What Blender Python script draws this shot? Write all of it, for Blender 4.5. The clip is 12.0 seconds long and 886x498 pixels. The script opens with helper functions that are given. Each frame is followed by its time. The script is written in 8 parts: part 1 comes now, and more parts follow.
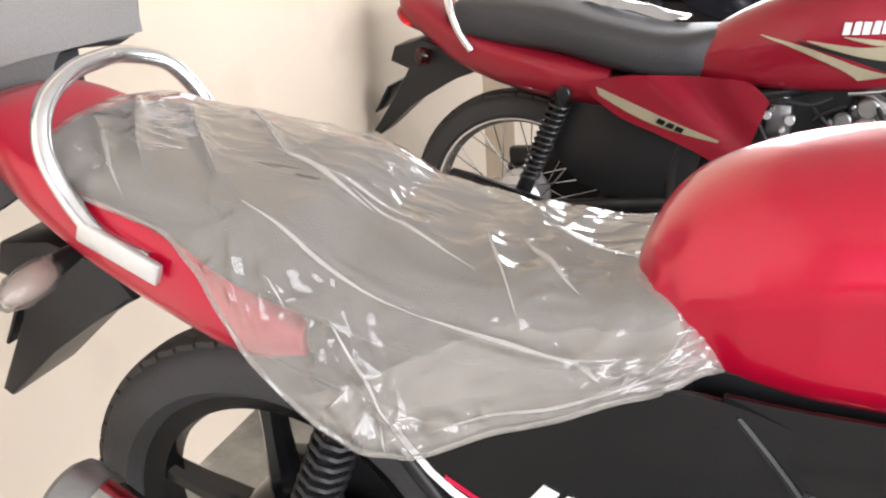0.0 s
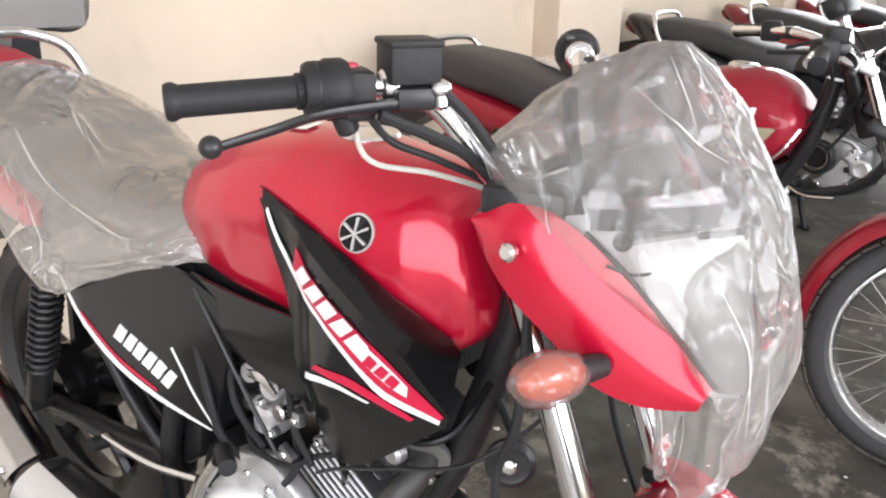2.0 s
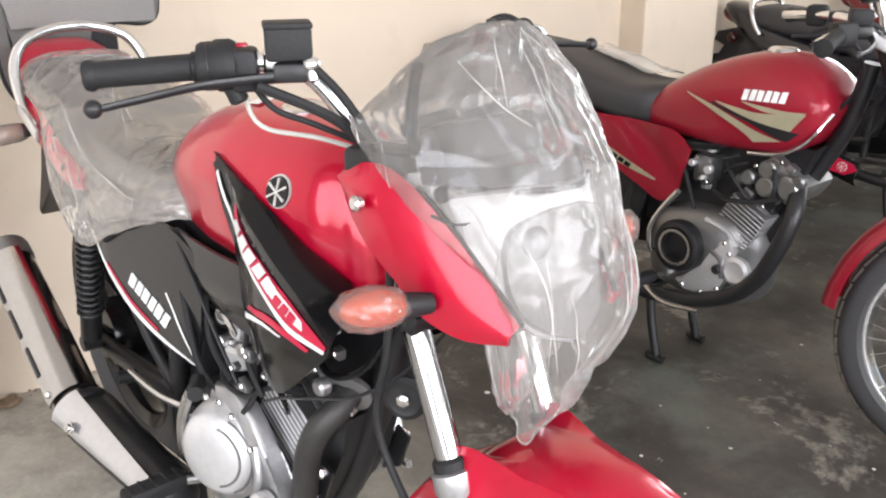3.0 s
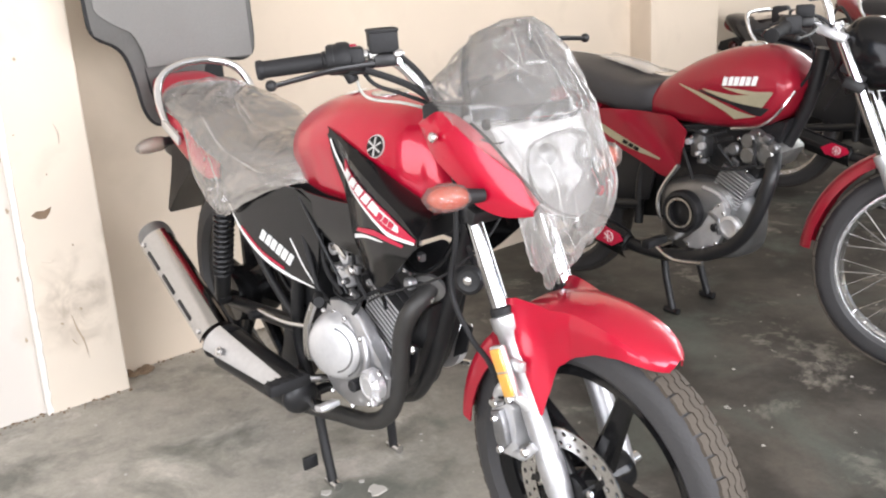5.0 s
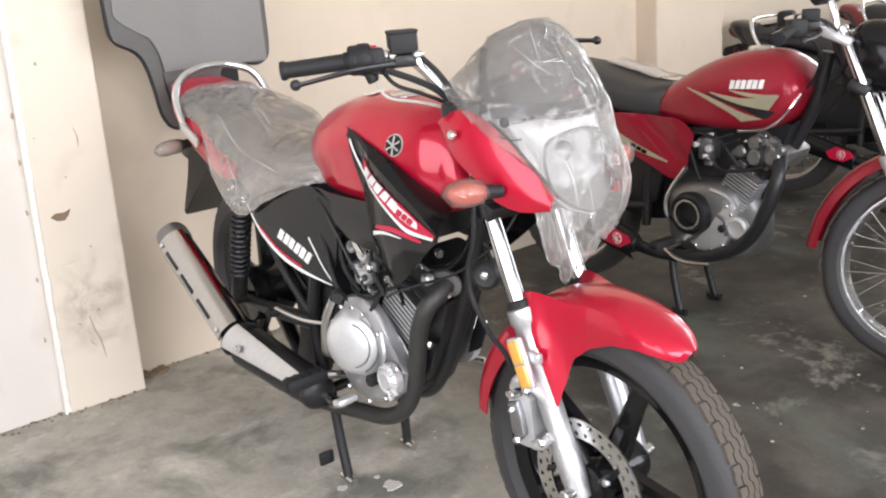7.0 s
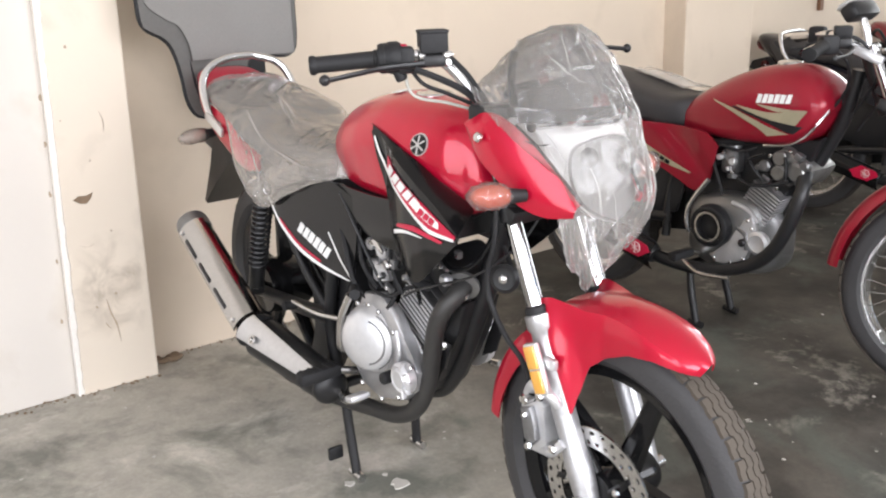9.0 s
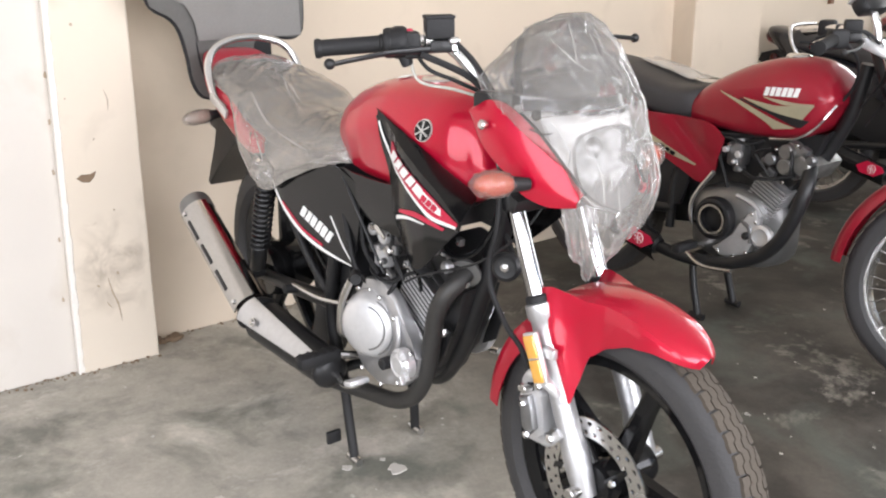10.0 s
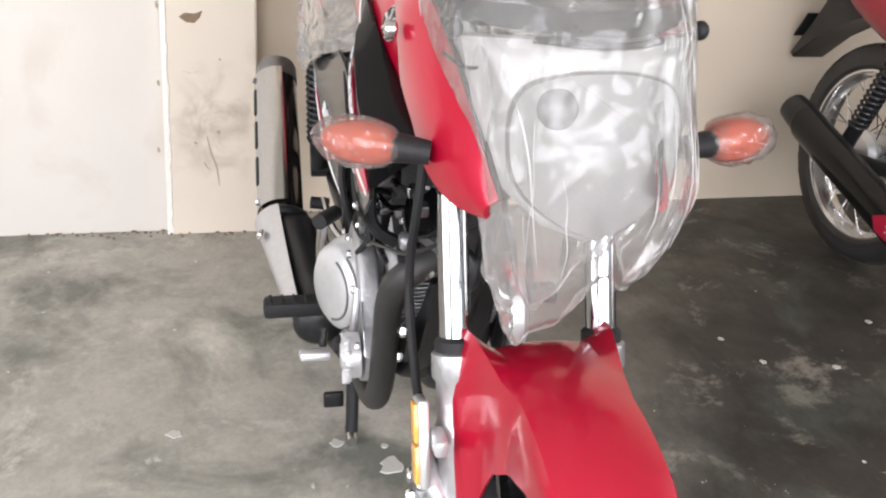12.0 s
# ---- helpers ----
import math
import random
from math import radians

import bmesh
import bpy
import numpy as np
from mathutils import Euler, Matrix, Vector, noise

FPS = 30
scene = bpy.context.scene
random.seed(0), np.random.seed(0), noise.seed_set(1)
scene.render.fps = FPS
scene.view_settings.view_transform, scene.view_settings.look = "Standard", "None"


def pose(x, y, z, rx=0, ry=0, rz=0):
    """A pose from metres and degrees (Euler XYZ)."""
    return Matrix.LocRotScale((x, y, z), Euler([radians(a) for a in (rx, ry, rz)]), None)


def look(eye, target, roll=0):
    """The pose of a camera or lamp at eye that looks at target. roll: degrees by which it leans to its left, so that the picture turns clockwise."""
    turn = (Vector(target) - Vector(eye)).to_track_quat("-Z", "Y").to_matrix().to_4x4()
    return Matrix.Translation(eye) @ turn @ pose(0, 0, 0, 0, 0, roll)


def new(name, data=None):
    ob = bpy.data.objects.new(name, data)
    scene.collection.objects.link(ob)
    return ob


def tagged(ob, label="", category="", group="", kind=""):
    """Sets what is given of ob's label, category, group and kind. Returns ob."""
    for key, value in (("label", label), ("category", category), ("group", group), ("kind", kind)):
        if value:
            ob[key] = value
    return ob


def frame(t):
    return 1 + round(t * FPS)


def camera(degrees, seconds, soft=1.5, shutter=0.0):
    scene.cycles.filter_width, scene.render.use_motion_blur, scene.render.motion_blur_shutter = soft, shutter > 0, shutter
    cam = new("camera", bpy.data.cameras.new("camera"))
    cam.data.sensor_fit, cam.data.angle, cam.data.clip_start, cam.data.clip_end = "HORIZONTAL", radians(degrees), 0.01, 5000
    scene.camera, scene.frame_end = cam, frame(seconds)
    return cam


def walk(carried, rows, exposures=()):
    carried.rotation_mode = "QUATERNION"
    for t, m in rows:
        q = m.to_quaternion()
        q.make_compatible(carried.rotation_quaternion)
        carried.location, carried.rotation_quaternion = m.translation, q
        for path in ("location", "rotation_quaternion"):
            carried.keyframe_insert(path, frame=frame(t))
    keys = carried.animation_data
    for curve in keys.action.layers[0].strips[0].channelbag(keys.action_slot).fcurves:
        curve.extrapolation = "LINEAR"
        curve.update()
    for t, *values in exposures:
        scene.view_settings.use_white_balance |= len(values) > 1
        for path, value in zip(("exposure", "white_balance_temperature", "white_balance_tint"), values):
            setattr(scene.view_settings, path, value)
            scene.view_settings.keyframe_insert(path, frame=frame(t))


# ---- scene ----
cam = camera(53.5, 12.0, soft=2.1)
PATH = [
    (0, (0.592, -0.778, 1.186), (-0.153, 0.897, 0.386), -3.9),
    (0.5, (0.847, -0.7, 1.18), (-0.024, 0.933, 0.423), -2.6),
    (1, (1.067, -0.71, 1.191), (0.122, 0.918, 0.516), -0.9),
    (1.5, (1.296, -0.792, 1.213), (0.215, 0.759, 0.56), 1.0),
    (2, (1.478, -0.751, 1.194), (0.295, 0.714, 0.52), 1.6),
    (2.5, (1.63, -0.634, 1.192), (0.321, 0.704, 0.489), 2.4),
    (3, (1.786, -0.642, 1.2), (0.358, 0.577, 0.51), -0.3),
    (3.5, (2.0, -0.728, 1.237), (0.456, 0.368, 0.592), -2.1),
    (5.5, (2.208, -1.062, 1.172), (0.71, 0.125, 0.584), -5.2),
    (6, (2.215, -1.07, 1.17), (0.716, 0.117, 0.584), -5.5),
    (6.5, (2.221, -1.069, 1.175), (0.709, 0.105, 0.595), -5.3),
    (8.5, (2.215, -1.077, 1.178), (0.689, 0.079, 0.6), -2.6),
    (9, (2.212, -1.077, 1.18), (0.674, 0.063, 0.603), -2.2),
    (9.5, (2.212, -1.08, 1.18), (0.669, 0.053, 0.602), -1.5),
    (10, (2.21, -1.072, 1.18), (0.674, 0.056, 0.573), -1.0),
    (10.5, (2.158, -0.949, 1.173), (0.581, 0.098, 0.526), -0.3),
    (11, (2.087, -0.708, 1.186), (0.419, 0.166, 0.512), 1.0),
    (11.5, (2.026, -0.511, 1.163), (0.318, 0.186, 0.391), 2.2),
    (12, (1.882, -0.272, 1.114), (0.14, 0.143, 0.224), 3.6),
]
walk(cam, [(t, look(eye, target, roll)) for t, eye, target, roll in PATH],
     [(0, 0.46), (0.3, 0.58), (0.5, 0.56), (1.0, 0.47), (1.5, 0.30), (2.5, 0.22), (3.5, 0.22), (5.5, 0.20), (6.0, 0.14), (6.5, 0.05), (8.5, 0.0), (10.0, 0.02), (11.0, 0.0), (12.0, -0.02)])

# ---- world and light ----
world = bpy.data.worlds.new("daylight")
scene.world = world
world.use_nodes = True
sky = world.node_tree.nodes.new("ShaderNodeTexSky")
sky.sky_type, sky.sun_disc = "NISHITA", False
sky.sun_elevation, sky.sun_rotation = radians(48), radians(80)
world.node_tree.links.new(sky.outputs[0], world.node_tree.nodes["Background"].inputs["Color"])
world.node_tree.nodes["Background"].inputs["Strength"].default_value = 0.12
sun = new("sun", bpy.data.lights.new("sun", "SUN"))
sun.data.energy, sun.data.angle, sun.data.color = 2.0, radians(4), (1.0, 0.95, 0.86)
sun.matrix_basis = look((8, 2, 8), (5.2, 1.2, 0))


def opening_light(name, eye, target, w, h, watts, color):
    """Sky light that comes in through an opening."""
    la = bpy.data.lights.new(name, "AREA")
    la.shape, la.size, la.size_y, la.energy, la.color = "RECTANGLE", w, h, watts, color
    ob = new(name, la)
    ob.matrix_basis = look(eye, target)
    return ob


opening_light("shopfront_daylight", (4.9, 0.3, 1.75), (-0.3, 0.5, 0.8), 5.0, 2.1, 306, (0.947, 0.943, 1.0))
opening_light("side_daylight", (2.55, -3.35, 1.45), (0.9, 0.6, 0.3), 3.1, 2.5, 125, (0.947, 0.943, 1.0))
opening_light("far_opening_daylight", (-0.45, 6.4, 1.6), (2.0, 4.5, 0.6), 2.0, 2.2, 110, (0.928, 0.943, 1.0))

# ---- materials ----
def mat(name, color, rough=0.5, metal=0.0, coat=0.0, bump=0.0, bscale=40.0, vary=0.12, vscale=6.0, spec=0.5, fine=0.08, fscale=90.0, coat_rough=0.04):
    """A painted, metal or plastic surface: two scales of tone, a little gloss variation and fine relief."""
    m = bpy.data.materials.new(name)
    m.use_nodes = True
    nt = m.node_tree
    b = nt.nodes["Principled BSDF"]
    b.inputs["Metallic"].default_value = metal
    b.inputs["Coat Weight"].default_value = coat
    b.inputs["Coat Roughness"].default_value = coat_rough
    b.inputs["Specular IOR Level"].default_value = spec
    co = nt.nodes.new("ShaderNodeTexCoord")
    n1, n2 = nt.nodes.new("ShaderNodeTexNoise"), nt.nodes.new("ShaderNodeTexNoise")
    n1.inputs["Scale"].default_value, n2.inputs["Scale"].default_value = vscale, fscale
    n1.inputs["Detail"].default_value = 4
    for n in (n1, n2):
        nt.links.new(co.outputs["Object"], n.inputs["Vector"])
    mixa = nt.nodes.new("ShaderNodeMixRGB")
    mixa.inputs[1].default_value = (*[c * (1 - vary) for c in color], 1)
    mixa.inputs[2].default_value = (*[min(1, c * (1 + vary)) for c in color], 1)
    nt.links.new(n1.outputs["Fac"], mixa.inputs[0])
    mixb = nt.nodes.new("ShaderNodeMixRGB")
    mixb.blend_type = "MULTIPLY"
    mixb.inputs[0].default_value = 1.0
    ramp = nt.nodes.new("ShaderNodeMapRange")
    ramp.inputs["To Min"].default_value, ramp.inputs["To Max"].default_value = 1 - fine, 1 + fine
    nt.links.new(n2.outputs["Fac"], ramp.inputs["Value"])
    nt.links.new(mixa.outputs[0], mixb.inputs[1])
    nt.links.new(ramp.outputs[0], mixb.inputs[2])
    nt.links.new(mixb.outputs[0], b.inputs["Base Color"])
    rr = nt.nodes.new("ShaderNodeMapRange")
    rr.inputs["To Min"].default_value, rr.inputs["To Max"].default_value = max(0.02, rough * 0.75), min(1, rough * 1.3)
    nt.links.new(n1.outputs["Fac"], rr.inputs["Value"])
    nt.links.new(rr.outputs[0], b.inputs["Roughness"])
    if bump:
        bp = nt.nodes.new("ShaderNodeBump")
        n3 = nt.nodes.new("ShaderNodeTexNoise")
        n3.inputs["Scale"].default_value, n3.inputs["Detail"].default_value = bscale, 3
        nt.links.new(co.outputs["Object"], n3.inputs["Vector"])
        bp.inputs["Strength"].default_value, bp.inputs["Distance"].default_value = bump, 0.004
        nt.links.new(n3.outputs["Fac"], bp.inputs["Height"])
        nt.links.new(bp.outputs[0], b.inputs["Normal"])
    return m


def film(name, tint, veil, rough=0.16, turn=(0.2, 0.45, 0.1), stretch=(4.0, 26.0, 26.0), fine=34.0, shine=1.6, relief=1.0, through_light=0.0):
    """Thin polythene: clear with an even milky veil; long soft folds and patches of sharp small crumples catch the light."""
    m = bpy.data.materials.new(name)
    m.use_nodes = True
    nt = m.node_tree
    nt.nodes.remove(nt.nodes["Principled BSDF"])
    co = nt.nodes.new("ShaderNodeTexCoord")

    def math_node(op, a, c):
        q = nt.nodes.new("ShaderNodeMath")
        q.operation = op
        for k, v in ((0, a), (1, c)):
            if isinstance(v, (int, float)):
                q.inputs[k].default_value = v
            else:
                nt.links.new(v, q.inputs[k])
        return q.outputs[0]

    def span(src, f0, f1, t0=0.0, t1=1.0):
        r = nt.nodes.new("ShaderNodeMapRange")
        for k, v in (("From Min", f0), ("From Max", f1), ("To Min", t0), ("To Max", t1)):
            r.inputs[k].default_value = v
        nt.links.new(src, r.inputs["Value"])
        return r.outputs[0]

    def waves(rot, sc, detail=1.0, dist=0.0):
        mp, n = nt.nodes.new("ShaderNodeMapping"), nt.nodes.new("ShaderNodeTexNoise")
        mp.inputs["Rotation"].default_value, mp.inputs["Scale"].default_value = rot, sc
        n.inputs["Scale"].default_value, n.inputs["Detail"].default_value, n.inputs["Distortion"].default_value = 1.0, detail, dist
        nt.links.new(co.outputs["Object"], mp.inputs["Vector"])
        nt.links.new(mp.outputs[0], n.inputs["Vector"])
        return n.outputs["Fac"]

    def ridge(src):
        """Sharp-backed folds where the waves cross their middle."""
        return math_node("ABSOLUTE", math_node("SUBTRACT", src, 0.5), 0.0)

    x, y, z = stretch
    where = waves((0, 0, 0), (6.0, 6.0, 6.0), 2.0)
    patch = span(where, 0.45, 0.56)
    calm = span(where, 0.60, 0.45, 0.25, 1.0)
    h1 = math_node("MULTIPLY", ridge(waves(turn, (x, y, z))), calm)
    h2 = ridge(waves((turn[0] + 0.5, turn[1] - 0.9, turn[2] + 0.4), (x * 1.5, y * 0.9, z * 0.9)))
    h3 = math_node("MULTIPLY", ridge(waves((0.3, turn[1] + 0.7, 0.5), (fine * 0.5, fine, fine), 1.0, 0.4)), patch)
    last = None
    for src, dist in ((h1, 0.020), (h2, 0.014), (h3, 0.018)):
        bp = nt.nodes.new("ShaderNodeBump")
        bp.invert = True
        bp.inputs["Strength"].default_value, bp.inputs["Distance"].default_value = 1.0, dist * relief
        nt.links.new(src, bp.inputs["Height"])
        if last is not None:
            nt.links.new(last, bp.inputs["Normal"])
        last = bp.outputs[0]
    tr, df, gl = nt.nodes.new("ShaderNodeBsdfTransparent"), nt.nodes.new("ShaderNodeBsdfDiffuse"), nt.nodes.new("ShaderNodeBsdfGlossy")
    tl, md = nt.nodes.new("ShaderNodeBsdfTranslucent"), nt.nodes.new("ShaderNodeMixShader")
    tl.inputs["Color"].default_value = (*tint, 1)
    md.inputs[0].default_value = through_light
    fr, m1, m2 = nt.nodes.new("ShaderNodeFresnel"), nt.nodes.new("ShaderNodeMixShader"), nt.nodes.new("ShaderNodeMixShader")
    df.inputs["Color"].default_value = (*tint, 1)
    gl.inputs["Roughness"].default_value = rough
    fr.inputs["IOR"].default_value = 1.5
    for n in (df, gl, fr, tl):
        nt.links.new(last, n.inputs["Normal"])
    nt.links.new(span(waves((0, 0, 0), (3.0, 3.0, 3.0), 3.0), 0.35, 0.65, veil * 0.88, veil * 1.12), m1.inputs[0])
    nt.links.new(tr.outputs[0], m1.inputs[1])
    nt.links.new(df.outputs[0], md.inputs[1])
    nt.links.new(tl.outputs[0], md.inputs[2])
    nt.links.new(md.outputs[0], m1.inputs[2])
    nt.links.new(math_node("MINIMUM", math_node("MULTIPLY", fr.outputs[0], shine), 0.8), m2.inputs[0])
    nt.links.new(m1.outputs[0], m2.inputs[1])
    nt.links.new(gl.outputs[0], m2.inputs[2])
    nt.links.new(m2.outputs[0], nt.nodes["Material Output"].inputs["Surface"])
    return m


def clear(name, tint, gloss=0.10, rough=0.05):
    """Thin clear or smoked glass: tinted see-through with a mirror-like film of gloss."""
    m = bpy.data.materials.new(name)
    m.use_nodes = True
    nt = m.node_tree
    tr, gl, mx = nt.nodes.new("ShaderNodeBsdfTransparent"), nt.nodes.new("ShaderNodeBsdfGlossy"), nt.nodes.new("ShaderNodeMixShader")
    tr.inputs["Color"].default_value = (*tint, 1)
    gl.inputs["Roughness"].default_value = rough
    mx.inputs[0].default_value = gloss
    nt.links.new(tr.outputs[0], mx.inputs[1])
    nt.links.new(gl.outputs[0], mx.inputs[2])
    nt.links.new(mx.outputs[0], nt.nodes["Material Output"].inputs["Surface"])
    return m


def lens(name, color, rough=0.12, ior=1.45):
    m = bpy.data.materials.new(name)
    m.use_nodes = True
    b = m.node_tree.nodes["Principled BSDF"]
    b.inputs["Base Color"].default_value = (*color, 1)
    b.inputs["Roughness"].default_value = rough
    b.inputs["Transmission Weight"].default_value = 0.55
    b.inputs["IOR"].default_value = ior
    return m


def plaster(name, base, stain, scale=1.0, grime=0.5, from_=0.57, rubbed=None):
    """Painted plaster: soft blotches, dirt smudges, a rubbed dirty patch at (y, z, half width, half height) and a little roller relief."""
    m = bpy.data.materials.new(name)
    m.use_nodes = True
    nt = m.node_tree
    b = nt.nodes["Principled BSDF"]
    b.inputs["Roughness"].default_value = 0.75
    b.inputs["Specular IOR Level"].default_value = 0.25
    co = nt.nodes.new("ShaderNodeTexCoord")
    big, mid, smear = (nt.nodes.new("ShaderNodeTexNoise") for _ in range(3))
    for n, s, d in ((big, 1.6 * scale, 3), (mid, 14 * scale, 6), (smear, 3.2 * scale, 8)):
        n.inputs["Scale"].default_value, n.inputs["Detail"].default_value = s, d
        nt.links.new(co.outputs["Object"], n.inputs["Vector"])
    smear.inputs["Distortion"].default_value = 0.35
    r1 = nt.nodes.new("ShaderNodeValToRGB")
    r1.color_ramp.elements[0].position, r1.color_ramp.elements[1].position = 0.3, 0.7
    r1.color_ramp.elements[0].color = (*[c * 0.93 for c in base], 1)
    r1.color_ramp.elements[1].color = (*base, 1)
    r2 = nt.nodes.new("ShaderNodeValToRGB")
    r2.color_ramp.elements[0].position, r2.color_ramp.elements[1].position = from_, from_ + 0.19
    r2.color_ramp.elements[0].color, r2.color_ramp.elements[1].color = (0, 0, 0, 1), (grime, grime, grime, 1)
    mx = nt.nodes.new("ShaderNodeMixRGB")
    mx.inputs[2].default_value = (*stain, 1)
    nt.links.new(big.outputs["Fac"], r1.inputs[0])
    nt.links.new(smear.outputs["Fac"], r2.inputs[0])
    nt.links.new(r2.outputs[0], mx.inputs[0])
    nt.links.new(r1.outputs[0], mx.inputs[1])
    paint = mx.outputs[0]
    if rubbed:
        y, z, w, h = rubbed
        place, size, fall, streak, dirt = (nt.nodes.new("ShaderNode" + k) for k in ("Mapping", "VectorMath", "MapRange", "TexNoise", "MapRange"))
        place.inputs["Location"].default_value, place.inputs["Scale"].default_value = (0, -y / w, -z / h), (0, 1 / w, 1 / h)
        size.operation = "LENGTH"
        nt.links.new(co.outputs["Object"], place.inputs["Vector"])
        nt.links.new(place.outputs[0], size.inputs[0])
        for n, lo, hi, a, c, src in ((fall, 0.15, 1.0, 1.0, 0.0, size.outputs["Value"]), (dirt, 0.44, 0.66, 0.0, 0.75, streak.outputs["Fac"])):
            n.inputs["From Min"].default_value, n.inputs["From Max"].default_value, n.inputs["To Min"].default_value, n.inputs["To Max"].default_value = lo, hi, a, c
            nt.links.new(src, n.inputs["Value"])
        streak.inputs["Scale"].default_value, streak.inputs["Detail"].default_value, streak.inputs["Distortion"].default_value = 13.0, 7, 0.6
        nt.links.new(co.outputs["Object"], streak.inputs["Vector"])
        both, mx2 = nt.nodes.new("ShaderNodeMath"), nt.nodes.new("ShaderNodeMixRGB")
        both.operation = "MULTIPLY"
        nt.links.new(fall.outputs[0], both.inputs[0])
        nt.links.new(dirt.outputs[0], both.inputs[1])
        nt.links.new(both.outputs[0], mx2.inputs[0])
        nt.links.new(paint, mx2.inputs[1])
        mx2.inputs[2].default_value = (0.27, 0.22, 0.165, 1)
        paint = mx2.outputs[0]
    nt.links.new(paint, b.inputs["Base Color"])
    bp = nt.nodes.new("ShaderNodeBump")
    bp.inputs["Strength"].default_value, bp.inputs["Distance"].default_value = 0.25, 0.004
    nt.links.new(mid.outputs["Fac"], bp.inputs["Height"])
    nt.links.new(bp.outputs[0], b.inputs["Normal"])
    return m


def concrete(name):
    """Worn cement floor: dark damp patches, pale paint flakes, dust, grit and shade painted over the far bays."""
    m = bpy.data.materials.new(name)
    m.use_nodes = True
    nt = m.node_tree
    b = nt.nodes["Principled BSDF"]
    co = nt.nodes.new("ShaderNodeTexCoord")

    def noise_at(scale, detail, dist=0.0, rough=0.55):
        n = nt.nodes.new("ShaderNodeTexNoise")
        n.inputs["Scale"].default_value, n.inputs["Detail"].default_value = scale, detail
        n.inputs["Distortion"].default_value, n.inputs["Roughness"].default_value = dist, rough
        nt.links.new(co.outputs["Object"], n.inputs["Vector"])
        return n.outputs["Fac"]

    def ramp(src, stops):
        r = nt.nodes.new("ShaderNodeValToRGB")
        while len(r.color_ramp.elements) < len(stops):
            r.color_ramp.elements.new(0.5)
        for e, (p, c) in zip(r.color_ramp.elements, stops):
            e.position, e.color = p, (*c, 1)
        nt.links.new(src, r.inputs[0])
        return r.outputs[0]

    def mix(fac, a, c, mode="MIX"):
        x = nt.nodes.new("ShaderNodeMixRGB")
        x.blend_type = mode
        for k, v in ((0, fac), (1, a), (2, c)):
            if isinstance(v, (int, float)):
                x.inputs[k].default_value = v
            elif isinstance(v, tuple):
                x.inputs[k].default_value = (*v, 1)
            else:
                nt.links.new(v, x.inputs[k])
        return x.outputs[0]

    # floor colour holds painted shade: dark beyond the wrapped motorcycle, paler and greenish nearer
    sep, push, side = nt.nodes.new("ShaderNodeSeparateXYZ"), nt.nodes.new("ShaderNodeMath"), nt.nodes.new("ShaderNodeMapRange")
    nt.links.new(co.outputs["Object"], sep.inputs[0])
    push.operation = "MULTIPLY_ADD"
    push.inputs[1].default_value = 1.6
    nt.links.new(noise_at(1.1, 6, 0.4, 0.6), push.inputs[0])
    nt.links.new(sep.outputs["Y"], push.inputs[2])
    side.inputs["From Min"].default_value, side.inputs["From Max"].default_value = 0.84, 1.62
    # the painted shade also deepens towards +x
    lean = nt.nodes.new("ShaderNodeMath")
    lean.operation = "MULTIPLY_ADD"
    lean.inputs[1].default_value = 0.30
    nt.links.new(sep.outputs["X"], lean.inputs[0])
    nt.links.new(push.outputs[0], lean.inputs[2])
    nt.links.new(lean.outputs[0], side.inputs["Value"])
    lit_floor = ramp(noise_at(1.9, 10, 0.25, 0.64), [(0.36, FLOOR_DARK), (0.47, FLOOR_MID), (0.56, FLOOR_MID), (0.66, FLOOR_LIGHT)])
    shaded_floor = ramp(noise_at(1.9, 10, 0.25, 0.64), [(0.38, (0.027, 0.0245, 0.0205)), (0.50, (0.047, 0.042, 0.0345)), (0.68, (0.112, 0.100, 0.083))])
    base = mix(side.outputs[0], lit_floor, shaded_floor)
    mottled = mix(0.42, base, ramp(noise_at(11, 8, 0.3, 0.68), [(0.3, (0.30, 0.30, 0.29)), (0.7, (0.72, 0.71, 0.69))]), "OVERLAY")
    smear = ramp(noise_at(3.4, 11, 0.3, 0.72), [(0.555, (0, 0, 0)), (0.63, (0.8, 0.8, 0.8))])
    # pale cement smears, dimmed along with the painted shade
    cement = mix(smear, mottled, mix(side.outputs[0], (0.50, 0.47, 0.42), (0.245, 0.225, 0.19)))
    damp = ramp(noise_at(2.6, 8, 0.5, 0.6), [(0.515, (0, 0, 0)), (0.66, (0.78, 0.78, 0.78))])
    wet = mix(damp, cement, (0.098, 0.108, 0.090))
    flakes = ramp(noise_at(7.5, 9, 0.2, 0.72), [(0.665, (0, 0, 0)), (0.68, (0.85, 0.85, 0.85))])
    pale = mix(flakes, wet, (0.50, 0.48, 0.44))
    bits = ramp(noise_at(34, 4, 0.0, 0.5), [(0.735, (0, 0, 0)), (0.75, (0.8, 0.8, 0.8))])
    grit = mix(bits, pale, (0.55, 0.53, 0.49))
    done = mix(0.22, grit, ramp(noise_at(70, 8, 0.2, 0.75), [(0.32, (0.26, 0.26, 0.26)), (0.68, (0.76, 0.75, 0.74))]), "OVERLAY")
    nt.links.new(done, b.inputs["Base Color"])
    rgh = nt.nodes.new("ShaderNodeMapRange")
    rgh.inputs["To Min"].default_value, rgh.inputs["To Max"].default_value = 0.42, 0.85
    nt.links.new(noise_at(3.1, 5), rgh.inputs["Value"])
    nt.links.new(rgh.outputs[0], b.inputs["Roughness"])
    bp = nt.nodes.new("ShaderNodeBump")
    bp.inputs["Strength"].default_value, bp.inputs["Distance"].default_value = 0.3, 0.004
